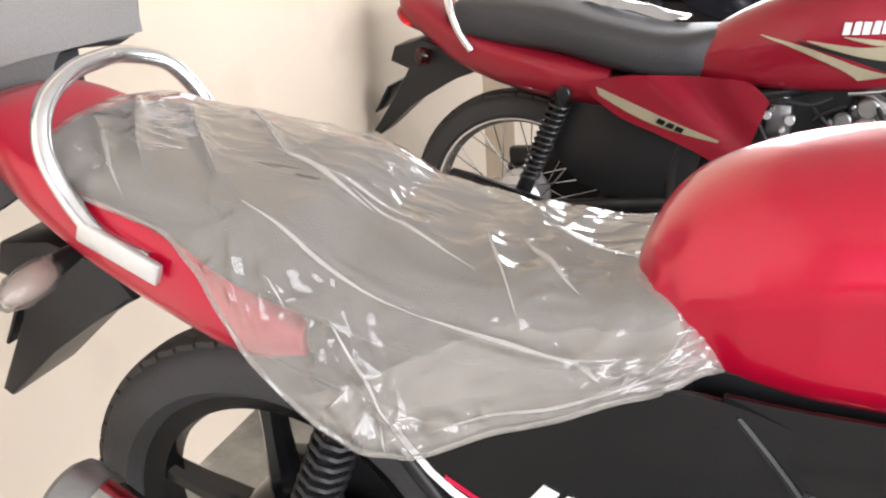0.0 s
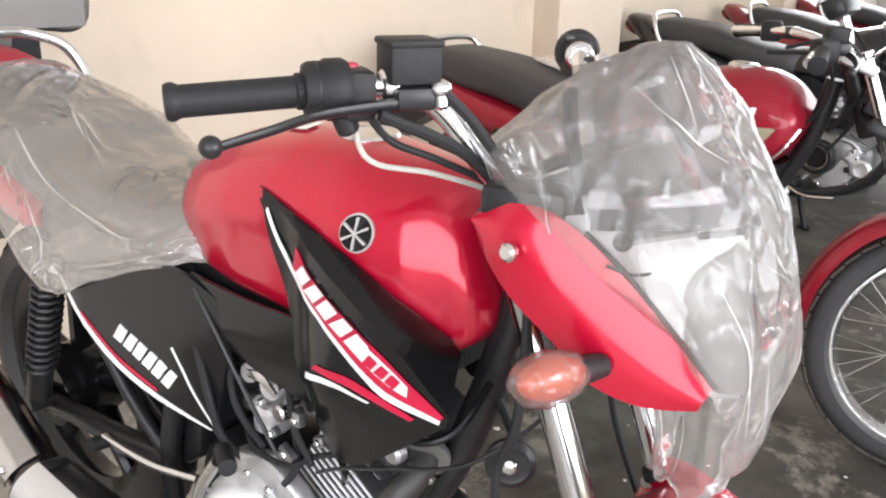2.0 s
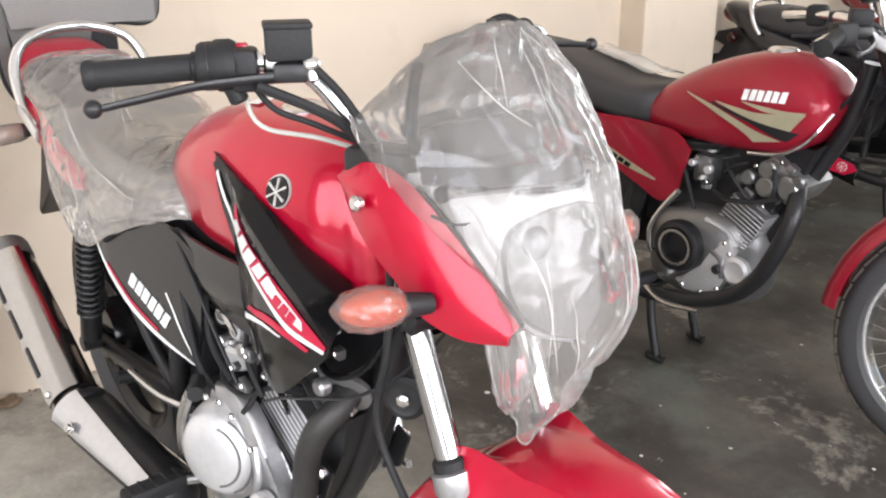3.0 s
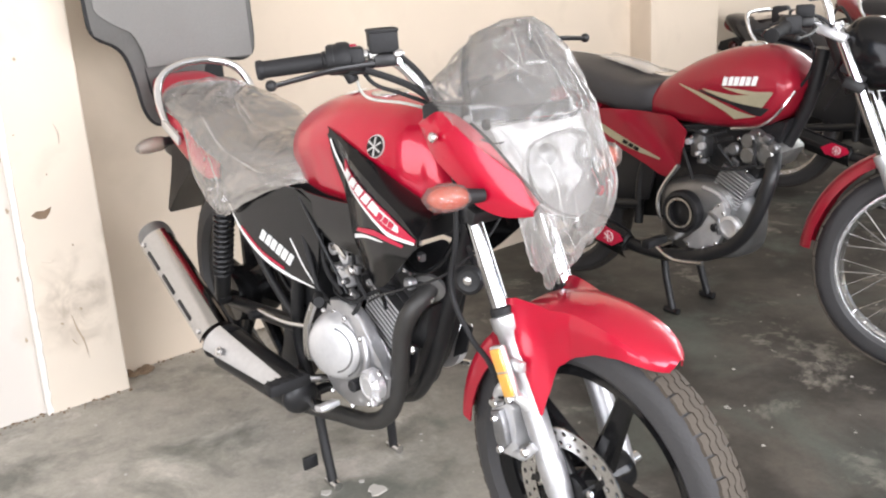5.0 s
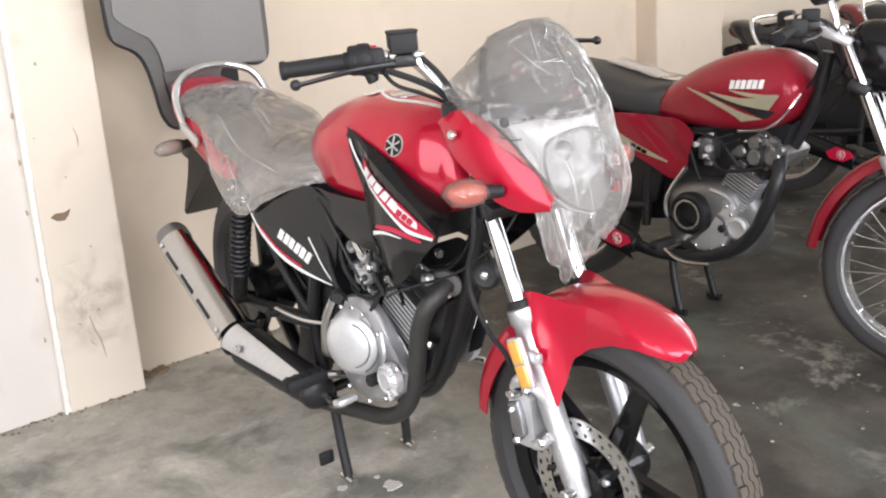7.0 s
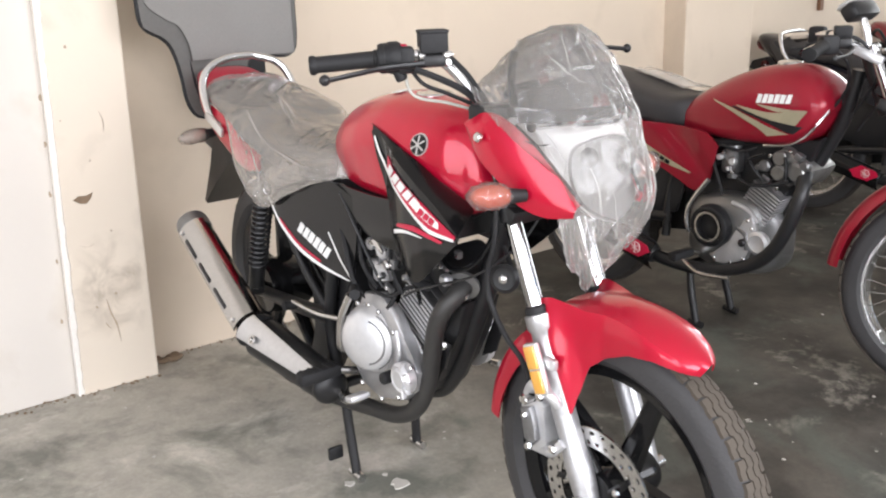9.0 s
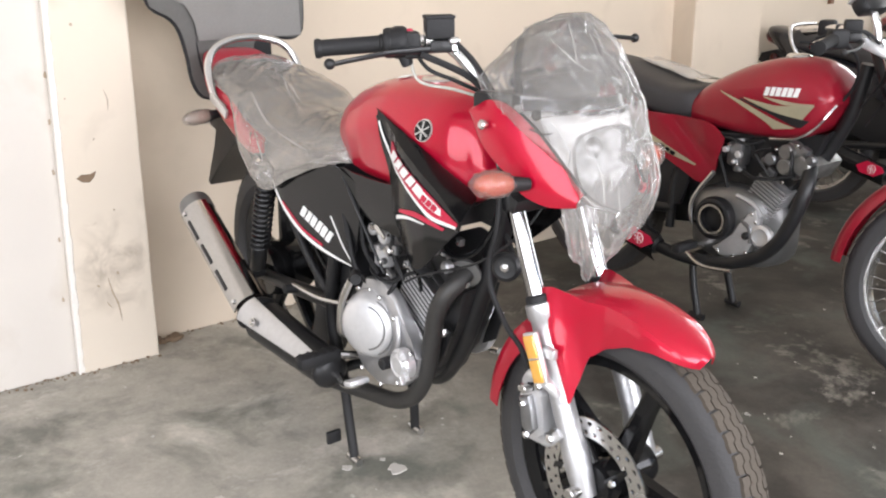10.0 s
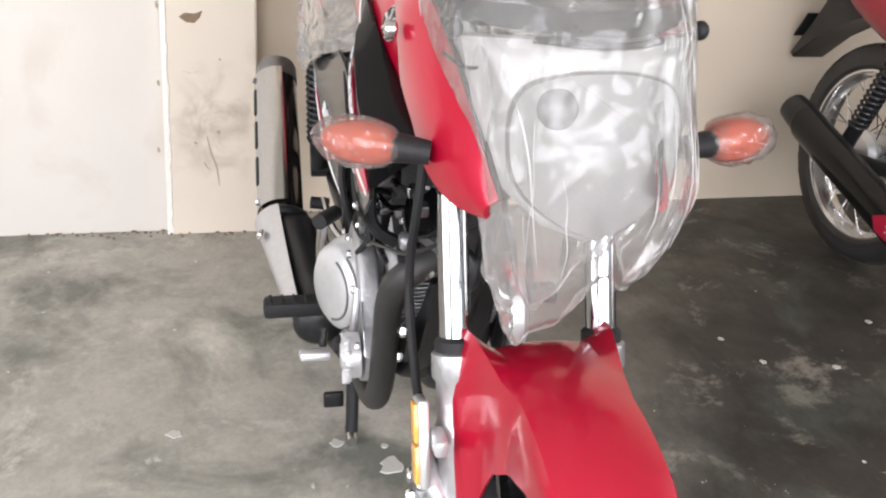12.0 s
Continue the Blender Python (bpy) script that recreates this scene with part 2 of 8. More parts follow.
    nt.links.new(noise_at(30, 8, 0.0, 0.7), bp.inputs["Height"])
    nt.links.new(bp.outputs[0], b.inputs["Normal"])
    return m


FLOOR_DARK, FLOOR_MID, FLOOR_LIGHT = (0.165, 0.163, 0.142), (0.355, 0.338, 0.297), (0.56, 0.53, 0.47)
RED = mat("candy_red_paint", (0.47, 0.003, 0.028), 0.34, 0.35, 0.9, vary=0.06, fine=0.05, fscale=400, spec=0.2, coat_rough=0.11)
RED_OLD = mat("crimson_paint", (0.285, 0.009, 0.024), 0.40, 0.2, 0.6, vary=0.08, fine=0.05, fscale=300, spec=0.2)
BLACK = mat("gloss_black_plastic", (0.0075, 0.0075, 0.008), 0.13, 0, 0.04, vary=0.2, spec=0.28)
SATIN = mat("satin_black_metal", (0.014, 0.014, 0.015), 0.36, 0.0, 0.0, vary=0.3, bump=0.08, bscale=120, spec=0.42)
RUBBER = mat("black_rubber", (0.015, 0.015, 0.016), 0.55, 0, 0, vary=0.25, bump=0.2, bscale=180, spec=0.3)
TYRE = mat("tyre_rubber", (0.038, 0.037, 0.038), 0.6, 0, 0, vary=0.3, bump=0.25, bscale=160)
TREAD = mat("dusty_tread", (0.072, 0.059, 0.046), 0.85, 0, 0, vary=0.3)
WORN = mat("brown_black_tread", (0.040, 0.034, 0.029), 0.8, 0, 0, vary=0.3, bump=0.2, bscale=140)
GUARD = mat("polished_guard", (0.50, 0.49, 0.48), 0.13, 1.0, vary=0.06)
FORKCHROME = mat("hard_chrome_tube", (0.52, 0.52, 0.53), 0.10, 1.0, vary=0.05)
CABLEGREY = mat("grey_cable_sheath", (0.42, 0.41, 0.37), 0.45, vary=0.25, vscale=40)
# brown stands in for the dark motorcycle mirrored in the muffler's polished steel
BROWNSTEEL = mat("steel_with_dark_reflection", (0.10, 0.085, 0.08), 0.16, 0.9, vary=0.2)
LAMPMETAL = mat("lamp_reflector_metal", (0.30, 0.30, 0.29), 0.14, 1.0, vary=0.08)
LAMPGREY = mat("grey_lamp_surround", (0.23, 0.225, 0.22), 0.35, 0.3, vary=0.1)
SEAT = mat("dark_seat_vinyl", (0.034, 0.033, 0.035), 0.5, 0, 0, vary=0.15, bump=0.35, bscale=220)
CHROME = mat("chrome", (0.80, 0.80, 0.81), 0.17, 1.0, vary=0.03)
SILVER = mat("silver_paint", (0.66, 0.66, 0.65), 0.30, 0.7, 0.3, vary=0.06)
SHIELD = mat("satin_silver_shield", (0.58, 0.58, 0.59), 0.30, 0.85, 0.2, vary=0.05)
ALU = mat("cast_aluminium", (0.66, 0.66, 0.67), 0.38, 0.62, vary=0.10, bump=0.12, bscale=150)
DULL = mat("dull_cast_metal", (0.24, 0.24, 0.24), 0.42, 0.8, vary=0.3, bump=0.2, bscale=90)
MIDALU = mat("greyed_cast_aluminium", (0.50, 0.50, 0.51), 0.38, 0.8, vary=0.18, vscale=14, bump=0.25, bscale=110)
STEEL = mat("brushed_steel", (0.62, 0.61, 0.60), 0.25, 1.0, vary=0.08)
ALU2 = mat("weathered_aluminium", (0.24, 0.24, 0.245), 0.38, 0.85, vary=0.35, vscale=22, bump=0.5, bscale=60)
DARKALU = mat("dark_dusty_aluminium", (0.30, 0.295, 0.285), 0.34, 0.8, vary=0.5, vscale=30, bump=0.5, bscale=60)
WHITE = mat("white_vinyl", (0.80, 0.80, 0.79), 0.35, vary=0.03)
PINKRED = mat("red_vinyl", (0.50, 0.006, 0.045), 0.4, 0.0, 0.3, vary=0.05, spec=0.3)
GOLD = mat("pale_gold_vinyl", (0.44, 0.40, 0.275), 0.3, 0.35, vary=0.22, vscale=14)
AMBER = lens("amber_lens", (0.70, 0.095, 0.022), 0.16)
AMBERFLAT = mat("amber_reflector", (0.74, 0.38, 0.07), 0.2, 0, 0.8, vary=0.1, fine=0.2, fscale=600)
REDLENS = lens("red_tail_lens", (0.5, 0.01, 0.01), 0.15)
DARKLENS = lens("dark_red_lens", (0.06, 0.004, 0.004), 0.15)
CLEAR = lens("clear_lens", (0.92, 0.92, 0.92), 0.06)
TEALENS = lens("brownish_clear_lens", (0.62, 0.50, 0.42), 0.15)
SMOKE = clear("smoked_screen", (0.76, 0.76, 0.77), 0.08)
SILVERGREY = mat("pale_silver_plastic", (0.50, 0.49, 0.48), 0.38, 0.1, 0.2, vary=0.06)
LAMPGLASS = clear("headlamp_glass", (0.92, 0.92, 0.92), 0.05, 0.2)
SEATFILM = film("milky_polythene", (0.70, 0.65, 0.59), 0.24, 0.15, (0.2, 0.45, 0.1), (3.0, 15.0, 15.0), 26.0, 1.6, 0.75)
FOLDED = film("folded_polythene", (0.72, 0.70, 0.67), 0.36, 0.2, (0.2, 0.45, 0.1), (4.0, 20.0, 20.0), 30.0, 1.2, 0.3)
BAGFILM = film("clear_polythene", (0.82, 0.79, 0.75), 0.24, 0.20, (0.2, 0.15, 0.3), (20.0, 20.0, 4.0), 26.0, 0.9, 0.8, 0.5)
WRAPFILM = film("thin_polythene", (0.72, 0.69, 0.65), 0.10, 0.18, (0.2, 0.5, 0.3), (25.0, 60.0, 60.0), 90.0, 0.8, 0.4)
MATGREY = mat("grey_mesh_fabric", (0.115, 0.112, 0.106), 0.85, vary=0.2, bump=0.4, bscale=260)
PALEMESH = mat("pale_grey_mesh", (0.205, 0.198, 0.188), 0.85, vary=0.15, vscale=3.0, bump=0.5, bscale=420, fine=0.2, fscale=420)
WALLPAINT = plaster("cream_wall_paint", (0.640, 0.543, 0.430), (0.41, 0.34, 0.26), 1.0, 0.35)
PILLARPAINT = plaster("cream_pillar_paint", (0.70, 0.62, 0.515), (0.34, 0.29, 0.235), 1.5, 0.42, 0.535, (-0.36, 0.32, 0.16, 0.19))
PALEPAINT = plaster("pale_wall_paint", (0.645, 0.603, 0.548), (0.47, 0.405, 0.325), 1.3, 0.45, 0.53)
CEILPAINT = plaster("ceiling_paint", (0.62, 0.60, 0.57), (0.5, 0.47, 0.42), 0.8, 0.2)
FARPAINT = plaster("grey_end_wall_paint", (0.42, 0.40, 0.37), (0.3, 0.28, 0.25), 0.8, 0.3)
CONCRETE = concrete("worn_concrete")


# ---- mesh tools ----
def part(name, bm, material, parent, label="", smooth=True, sharp=38):
    """Links a bmesh as one mesh object under a thing or a part."""
    bmesh.ops.recalc_face_normals(bm, faces=bm.faces)
    me = bpy.data.meshes.new(name)
    for f in bm.faces:
        f.smooth = smooth
    if smooth:
        for e in bm.edges:
            if len(e.link_faces) == 2 and e.calc_face_angle(0) > radians(sharp):
                e.smooth = False
    bm.to_mesh(me)
    bm.free()
    for mt in material if isinstance(material, (list, tuple)) else (material,):
        me.materials.append(mt)
    ob = new(name, me)
    ob.parent = parent
    return tagged(ob, label)


def thing(name, label, category, m=None, group="", kind=""):
    ob = new(name)
    ob.empty_display_size = 0.1
    if m is not None:
        ob.matrix_basis = m
    return tagged(ob, label, category, group, kind)


def structure(name, bm, material, label, category, smooth=False):
    return tagged(part(name, bm, material, None, label, smooth), "", category, "", "structure")


def spline(pts, n):
    """n points evenly along a smooth curve through pts."""
    p = [Vector(q) for q in pts]
    if len(p) == 2:
        return [p[0].lerp(p[1], i / (n - 1)) for i in range(n)]
    fine = []
    for i in range(len(p) - 1):
        a, b, c, d = p[max(i - 1, 0)], p[i], p[i + 1], p[min(i + 2, len(p) - 1)]
        for k in range(12):
            t = k / 12
            fine.append(0.5 * (2 * b + (c - a) * t + (2 * a - 5 * b + 4 * c - d) * t * t + (3 * b - a - 3 * c + d) * t ** 3))
    fine.append(p[-1])
    run = [0.0]
    for a, b in zip(fine, fine[1:]):
        run.append(run[-1] + (b - a).length)
    out, j = [], 0
    for i in range(n):
        s = run[-1] * i / (n - 1)
        while j < len(run) - 2 and run[j + 1] < s:
            j += 1
        out.append(fine[j].lerp(fine[j + 1], (s - run[j]) / max(run[j + 1] - run[j], 1e-9)))
    return out


def lerp_table(table, x):
    """Linear look-up in rows that begin with x."""
    if x <= table[0][0]:
        return table[0][1:]
    for a, b in zip(table, table[1:]):
        if x <= b[0]:
            t = (x - a[0]) / (b[0] - a[0])
            t = t * t * (3 - 2 * t) * 0.35 + t * 0.65
            return tuple(u + (v - u) * t for u, v in zip(a[1:], b[1:]))
    return table[-1][1:]


def skin(bm, rings, closed=True, cap=True):
    """Joins rings of points into a surface."""
    vs = [[bm.verts.new(p) for p in r] for r in rings]
    n = len(vs[0])
    for a, b in zip(vs, vs[1:]):
        for i in range(n if closed else n - 1):
            bm.faces.new((a[i], a[(i + 1) % n], b[(i + 1) % n], b[i]))
    if cap and closed:
        bm.faces.new(vs[0][::-1])
        bm.faces.new(vs[-1])
    return vs


def tube(bm, pts, r, seg=10, n=0, flat=1.0):
    """A round bar along a smooth curve; r: one radius or one for each end or more."""
    pts = spline(pts, n or max(2, 6 * (len(pts) - 1) if len(pts) > 2 else 2))
    rr = r if isinstance(r, (list, tuple)) else (r, r)
    up, rings = None, []
    for i, p in enumerate(pts):
        d = (pts[min(i + 1, len(pts) - 1)] - pts[max(i - 1, 0)]).normalized()
        if up is None:
            up = d.orthogonal().normalized()
        up = (up - d * up.dot(d)).normalized()
        side = d.cross(up)
        k = i / max(len(pts) - 1, 1) * (len(rr) - 1)
        j = min(int(k), len(rr) - 2)
        rad = rr[j] + (rr[j + 1] - rr[j]) * (k - j)
        rings.append([p + rad * (math.cos(a) * up + math.sin(a) * side * flat) for a in (2 * math.pi * q / seg for q in range(seg))])
    skin(bm, rings)
    return bm


def lathe(bm, profile, centre, axis=(0, 1, 0), seg=32, hollow=False):
    """Turns rows of (radius, along) round an axis; hollow: the profile closes on itself."""
    ax = Vector(axis).normalized()
    u = ax.orthogonal().normalized()
    if abs(ax.y) > 0.9:
        u = Vector((1, 0, 0))
        u = (u - ax * u.dot(ax)).normalized()
    w, c = ax.cross(u), Vector(centre)
    rings = []
    for k in range(seg):
        a = 2 * math.pi * k / seg
        d = math.cos(a) * u + math.sin(a) * w
        rings.append([bm.verts.new(c + r * d + h * ax) for r, h in profile])
    m = len(profile)
    for k in range(seg):
        a, b = rings[k], rings[(k + 1) % seg]
        for i in range(m if hollow else m - 1):
            j = (i + 1) % m
            bm.faces.new((a[i], a[j], b[j], b[i]))
    if not hollow:
        for i in (0, m - 1):
            if profile[i][0] > 1e-5:
                bm.faces.new([r[i] for r in rings])
    bmesh.ops.remove_doubles(bm, verts=bm.verts, dist=1e-6)
    return bm


def rod(bm, a, b, r, seg=12, r2=None, bevel=0.0):
    """A straight bar or disc with softened rims."""
    a, b = Vector(a), Vector(b)
    L = (b - a).length
    r2 = r if r2 is None else r2
    e = min(bevel, L * 0.4, r * 0.6)
    prof = [(r - e, 0), (r, e), (r2, L - e), (r2 - e, L)] if e > 0 else [(r, 0), (r2, L)]
    return lathe(bm, prof, a, b - a, seg)


def box(bm, centre, size, bevel=0.0, turn=None, seg=2):
    """A box with rounded edges, turned by a rotation matrix."""
    made = bmesh.ops.create_cube(bm, size=1.0)["verts"]
    rot = turn.to_4x4() if turn is not None else Matrix.Identity(4)
    bmesh.ops.transform(bm, matrix=Matrix.Translation(centre) @ rot @ Matrix.Diagonal((*size, 1)), verts=made)
    if bevel:
        edges = list({e for v in made for e in v.link_edges})
        bmesh.ops.bevel(bm, geom=edges, offset=bevel, segments=seg, affect="EDGES", profile=0.5)
    return bm


def ball(bm, centre, size, turn=None, u=16, v=10):
    made = bmesh.ops.create_uvsphere(bm, u_segments=u, v_segments=v, radius=1.0)["verts"]
    rot = turn.to_4x4() if turn is not None else Matrix.Identity(4)
    bmesh.ops.transform(bm, matrix=Matrix.Translation(centre) @ rot @ Matrix.Diagonal((*size, 1)), verts=made)
    return bm


def sheet(bm, rows, thick):
    """A curved panel from a grid of points, given thickness."""
    rows = [[Vector(p) for p in r] for r in rows]
    nu, nv = len(rows), len(rows[0])
    inner = []
    for i in range(nu):
        line = []
        for j in range(nv):
            a = rows[min(i + 1, nu - 1)][j] - rows[max(i - 1, 0)][j]
            b = rows[i][min(j + 1, nv - 1)] - rows[i][max(j - 1, 0)]
            k = a.cross(b)
            line.append(rows[i][j] - (k.normalized() * thick if k.length > 1e-9 else Vector((0, 0, 0))))
        inner.append(line)
    o = [[bm.verts.new(p) for p in r] for r in rows]
    q = [[bm.verts.new(p) for p in r] for r in inner]
    for i in range(nu - 1):
        for j in range(nv - 1):
            bm.faces.new((o[i][j], o[i][j + 1], o[i + 1][j + 1], o[i + 1][j]))
            bm.faces.new((q[i][j], q[i + 1][j], q[i + 1][j + 1], q[i][j + 1]))
    rim = [(i, 0) for i in range(nu)] + [(nu - 1, j) for j in range(1, nv)] + [(i, nv - 1) for i in range(nu - 2, -1, -1)] + [(0, j) for j in range(nv - 2, 0, -1)]
    for (a, b), (c, d) in zip(rim, rim[1:] + rim[:1]):
        bm.faces.new((o[a][b], o[c][d], q[c][d], q[a][b]))
    return bm


def bowed(low, high, n, m, surf):
    """A grid between a lower and an upper edge line in (x, z), laid on y = surf(x, z)."""
    lo = spline([(x, 0, z) for x, z in low], n)
    hi = spline([(x, 0, z) for x, z in high], n)
    out = []
    for a, b in zip(lo, hi):
        out.append([(p.x, surf(p.x, p.z), p.z) for p in (a.lerp(b, k / (m - 1)) for k in range(m))])
    return out


def plate(bm, outline, y0, y1, bevel=0.0):
    """A flat piece with an outline in (x, z), from y0 to y1."""
    a = [bm.verts.new((x, y0, z)) for x, z in outline]
    b = [bm.verts.new((x, y1, z)) for x, z in outline]
    f0, f1 = bm.faces.new(a), bm.faces.new(b[::-1])
    n = len(a)
    for i in range(n):
        bm.faces.new((a[i], a[(i + 1) % n], b[(i + 1) % n], b[i]))
    if bevel:
        edges = list(set(f0.edges) | set(f1.edges))
        bmesh.ops.bevel(bm, geom=edges, offset=bevel, segments=2, affect="EDGES", profile=0.5)
    return bm


def wafer(bm, outline, surf, lift=0.0015, thick=0.0012):
    """A thin sticker with an outline in (x, z), laid on y = surf(x, z) of the right-hand side."""
    n = len(outline)
    c = Vector((sum(p[0] for p in outline) / n, 0, sum(p[1] for p in outline) / n))
    up = [bm.verts.new((x, surf(x, z) - lift - thick, z)) for x, z in outline]
    dn = [bm.verts.new((x, surf(x, z) - lift + thick, z)) for x, z in outline]
    m = bm.verts.new((c.x, surf(c.x, c.z) - lift - thick, c.z))
    for i in range(n):
        j = (i + 1) % n
        bm.faces.new((up[i], up[j], m))
        bm.faces.new((up[j], up[i], dn[i], dn[j]))
    return bm


def strip(bm, top, low, surf, lift=0.0015, n=14, thick=0.001):
    """A long sticker between two lines in (x, z) on the right-hand side."""
    rows = bowed(low, top, n, 3, lambda x, z: surf(x, z) - lift)
    return sheet(bm, rows, thick)


def flipped(bm):
    """Mirrors a bmesh to the other side."""
    bmesh.ops.scale(bm, vec=(1, -1, 1), verts=bm.verts)
    bmesh.ops.reverse_faces(bm, faces=bm.faces)
    return bm


def B():
    return bmesh.new()

# ---- the room ----
WALL_X, PILLAR_X, PANEL_X = -0.59, -0.465, -0.492
Y0, Y1, X1, CEIL = -3.6, 7.6, 5.2, 3.1


def slab(name, lo, hi, material, label, category, bevel=0.0):
    bm = B()
    c = [(a + b) / 2 for a, b in zip(lo, hi)]
    box(bm, c, [b - a for a, b in zip(lo, hi)], bevel)
    return structure(name, bm, material, label, category)


bm = B()
nx, ny = 60, 110
rows = [[((-0.75 + (X1 + 1.75) * i / nx), Y0 - 0.2 + (Y1 - Y0 + 0.4) * j / ny, 0.0) for j in range(ny + 1)] for i in range(nx + 1)]
rows = [[(x, y, 0.0015 * noise.noise((x * 2.1, y * 2.1, 0)) - 0.0008) for x, y, z in r] for r in rows]
sheet(bm, rows, 0.15)
structure("floor", bm, CONCRETE, "worn grey cement floor with pale flakes, dark stains and painted-in shade", "floor", True)
slab("wall_back", (WALL_X - 0.2, -0.45, -0.02), (WALL_X, 5.3, CEIL), WALLPAINT, "cream painted back wall with faint smudges", "wall")
slab("wall_back_panel", (WALL_X - 0.2, Y0 - 0.2, -0.02), (PANEL_X, -0.452, CEIL), PALEPAINT, "pale off-white wall section with chipped edge", "wall")
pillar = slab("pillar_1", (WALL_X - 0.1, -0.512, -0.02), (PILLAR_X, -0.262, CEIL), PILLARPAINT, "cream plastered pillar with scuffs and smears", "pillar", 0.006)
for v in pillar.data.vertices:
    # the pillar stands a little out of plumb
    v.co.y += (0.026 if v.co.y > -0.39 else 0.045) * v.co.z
slab("pillar_2", (WALL_X - 0.1, 2.36, -0.02), (PILLAR_X, 2.88, CEIL), WALLPAINT, "cream plastered pillar on the back wall", "pillar", 0.006)
slab("pillar_3", (WALL_X - 0.1, 4.95, -0.02), (PILLAR_X, 5.22, CEIL), WALLPAINT, "cream plastered pillar on the back wall", "pillar", 0.006)
slab("ceiling", (WALL_X - 0.2, Y0 - 0.2, CEIL), (X1 + 1.0, Y1 + 0.3, CEIL + 0.15), CEILPAINT, "plain pale painted ceiling", "ceiling")
# end walls with their openings
slab("wall_south", (WALL_X - 0.2, Y0 - 0.2, -0.02), (0.5, Y0, CEIL), FARPAINT, "plain grey end wall", "wall")
slab("wall_south_side", (4.0, Y0 - 0.2, -0.02), (X1 + 0.2, Y0, CEIL), FARPAINT, "plain grey end wall beside an opening", "wall")
slab("wall_south_lintel", (0.5, Y0 - 0.2, 2.85), (4.0, Y0, CEIL), FARPAINT, "plain grey lintel over an opening", "wall")
slab("wall_south_sill", (0.5, Y0 - 0.2, -0.02), (4.0, Y0, 0.12), FARPAINT, "low grey sill across an opening", "wall")
slab("wall_back_end", (WALL_X - 0.2, 7.2, -0.02), (WALL_X, Y1 + 0.1, CEIL), PALEPAINT, "plain pale wall past the far opening", "wall")
slab("wall_back_lintel", (WALL_X - 0.2, 5.3, 2.7), (WALL_X, 7.2, CEIL), PALEPAINT, "plain lintel over the far opening", "wall")
slab("wall_north", (WALL_X - 0.2, Y1, -0.02), (-0.35, Y1 + 0.2, CEIL), FARPAINT, "plain grey far end wall beside a wide doorway", "wall")
slab("wall_north_side", (3.4, Y1, -0.02), (X1 + 0.2, Y1 + 0.2, CEIL), FARPAINT, "plain grey far end wall beside a wide doorway", "wall")
slab("wall_north_lintel", (-0.35, Y1, 2.6), (3.4, Y1 + 0.2, CEIL), FARPAINT, "plain grey lintel over a wide doorway", "wall")
slab("wall_front", (X1, 5.4, -0.02), (X1 + 0.2, Y1 + 0.2, CEIL), FARPAINT, "plain front wall beside the wide shop opening", "wall")
slab("wall_front_side", (X1, Y0 - 0.2, -0.02), (X1 + 0.2, -2.2, CEIL), FARPAINT, "plain front wall beside the wide shop opening", "wall")
slab("wall_front_lintel", (X1, -2.2, 2.9), (X1 + 0.2, 5.4, CEIL), FARPAINT, "plain lintel over the wide shop opening", "wall")

# bright day outside the far opening
GLOW = bpy.data.materials.new("bright_daylight")
GLOW.use_nodes = True
gb = GLOW.node_tree.nodes["Principled BSDF"]
gb.inputs["Emission Color"].default_value, gb.inputs["Emission Strength"].default_value = (0.95, 0.98, 1.0, 1), 4.0
bm = B()
box(bm, (-3.2, 6.4, 1.5), (0.05, 9.0, 5.0))
structure("backdrop", bm, GLOW, "plain bright daylight outside the far opening", "backdrop")
bm = B()
box(bm, (1.5, 9.6, 1.5), (9.0, 0.05, 5.0))
structure("backdrop_end", bm, GLOW, "plain bright daylight outside the end doorway", "backdrop")
slab("ground_end", (WALL_X - 0.2, Y1 + 0.2, -0.17), (X1 + 1.0, 9.6, -0.02), CONCRETE, "pale ground outside the end doorway", "ground")
slab("ground_outside", (-3.3, 2.0, -0.17), (WALL_X - 0.2, 9.5, -0.02), CONCRETE, "pale ground outside the far opening", "ground")
bm = B()
box(bm, (WALL_X + 0.012, 3.68, 1.30), (0.022, 0.035, 0.68), 0.003)
structure("trim_batten", bm, mat("brown_wood", (0.16, 0.075, 0.035), 0.6, vary=0.3, bump=0.3, bscale=60), "short brown wooden batten fixed upright on the wall", "batten")

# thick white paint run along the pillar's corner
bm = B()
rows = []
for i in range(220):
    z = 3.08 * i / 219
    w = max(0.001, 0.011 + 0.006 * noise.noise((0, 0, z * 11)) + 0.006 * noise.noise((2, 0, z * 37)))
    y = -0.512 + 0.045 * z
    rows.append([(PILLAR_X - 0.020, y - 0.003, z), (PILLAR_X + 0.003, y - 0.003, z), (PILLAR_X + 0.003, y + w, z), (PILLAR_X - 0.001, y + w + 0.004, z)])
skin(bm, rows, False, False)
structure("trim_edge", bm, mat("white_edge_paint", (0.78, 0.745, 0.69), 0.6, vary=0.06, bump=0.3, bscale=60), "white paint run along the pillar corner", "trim")

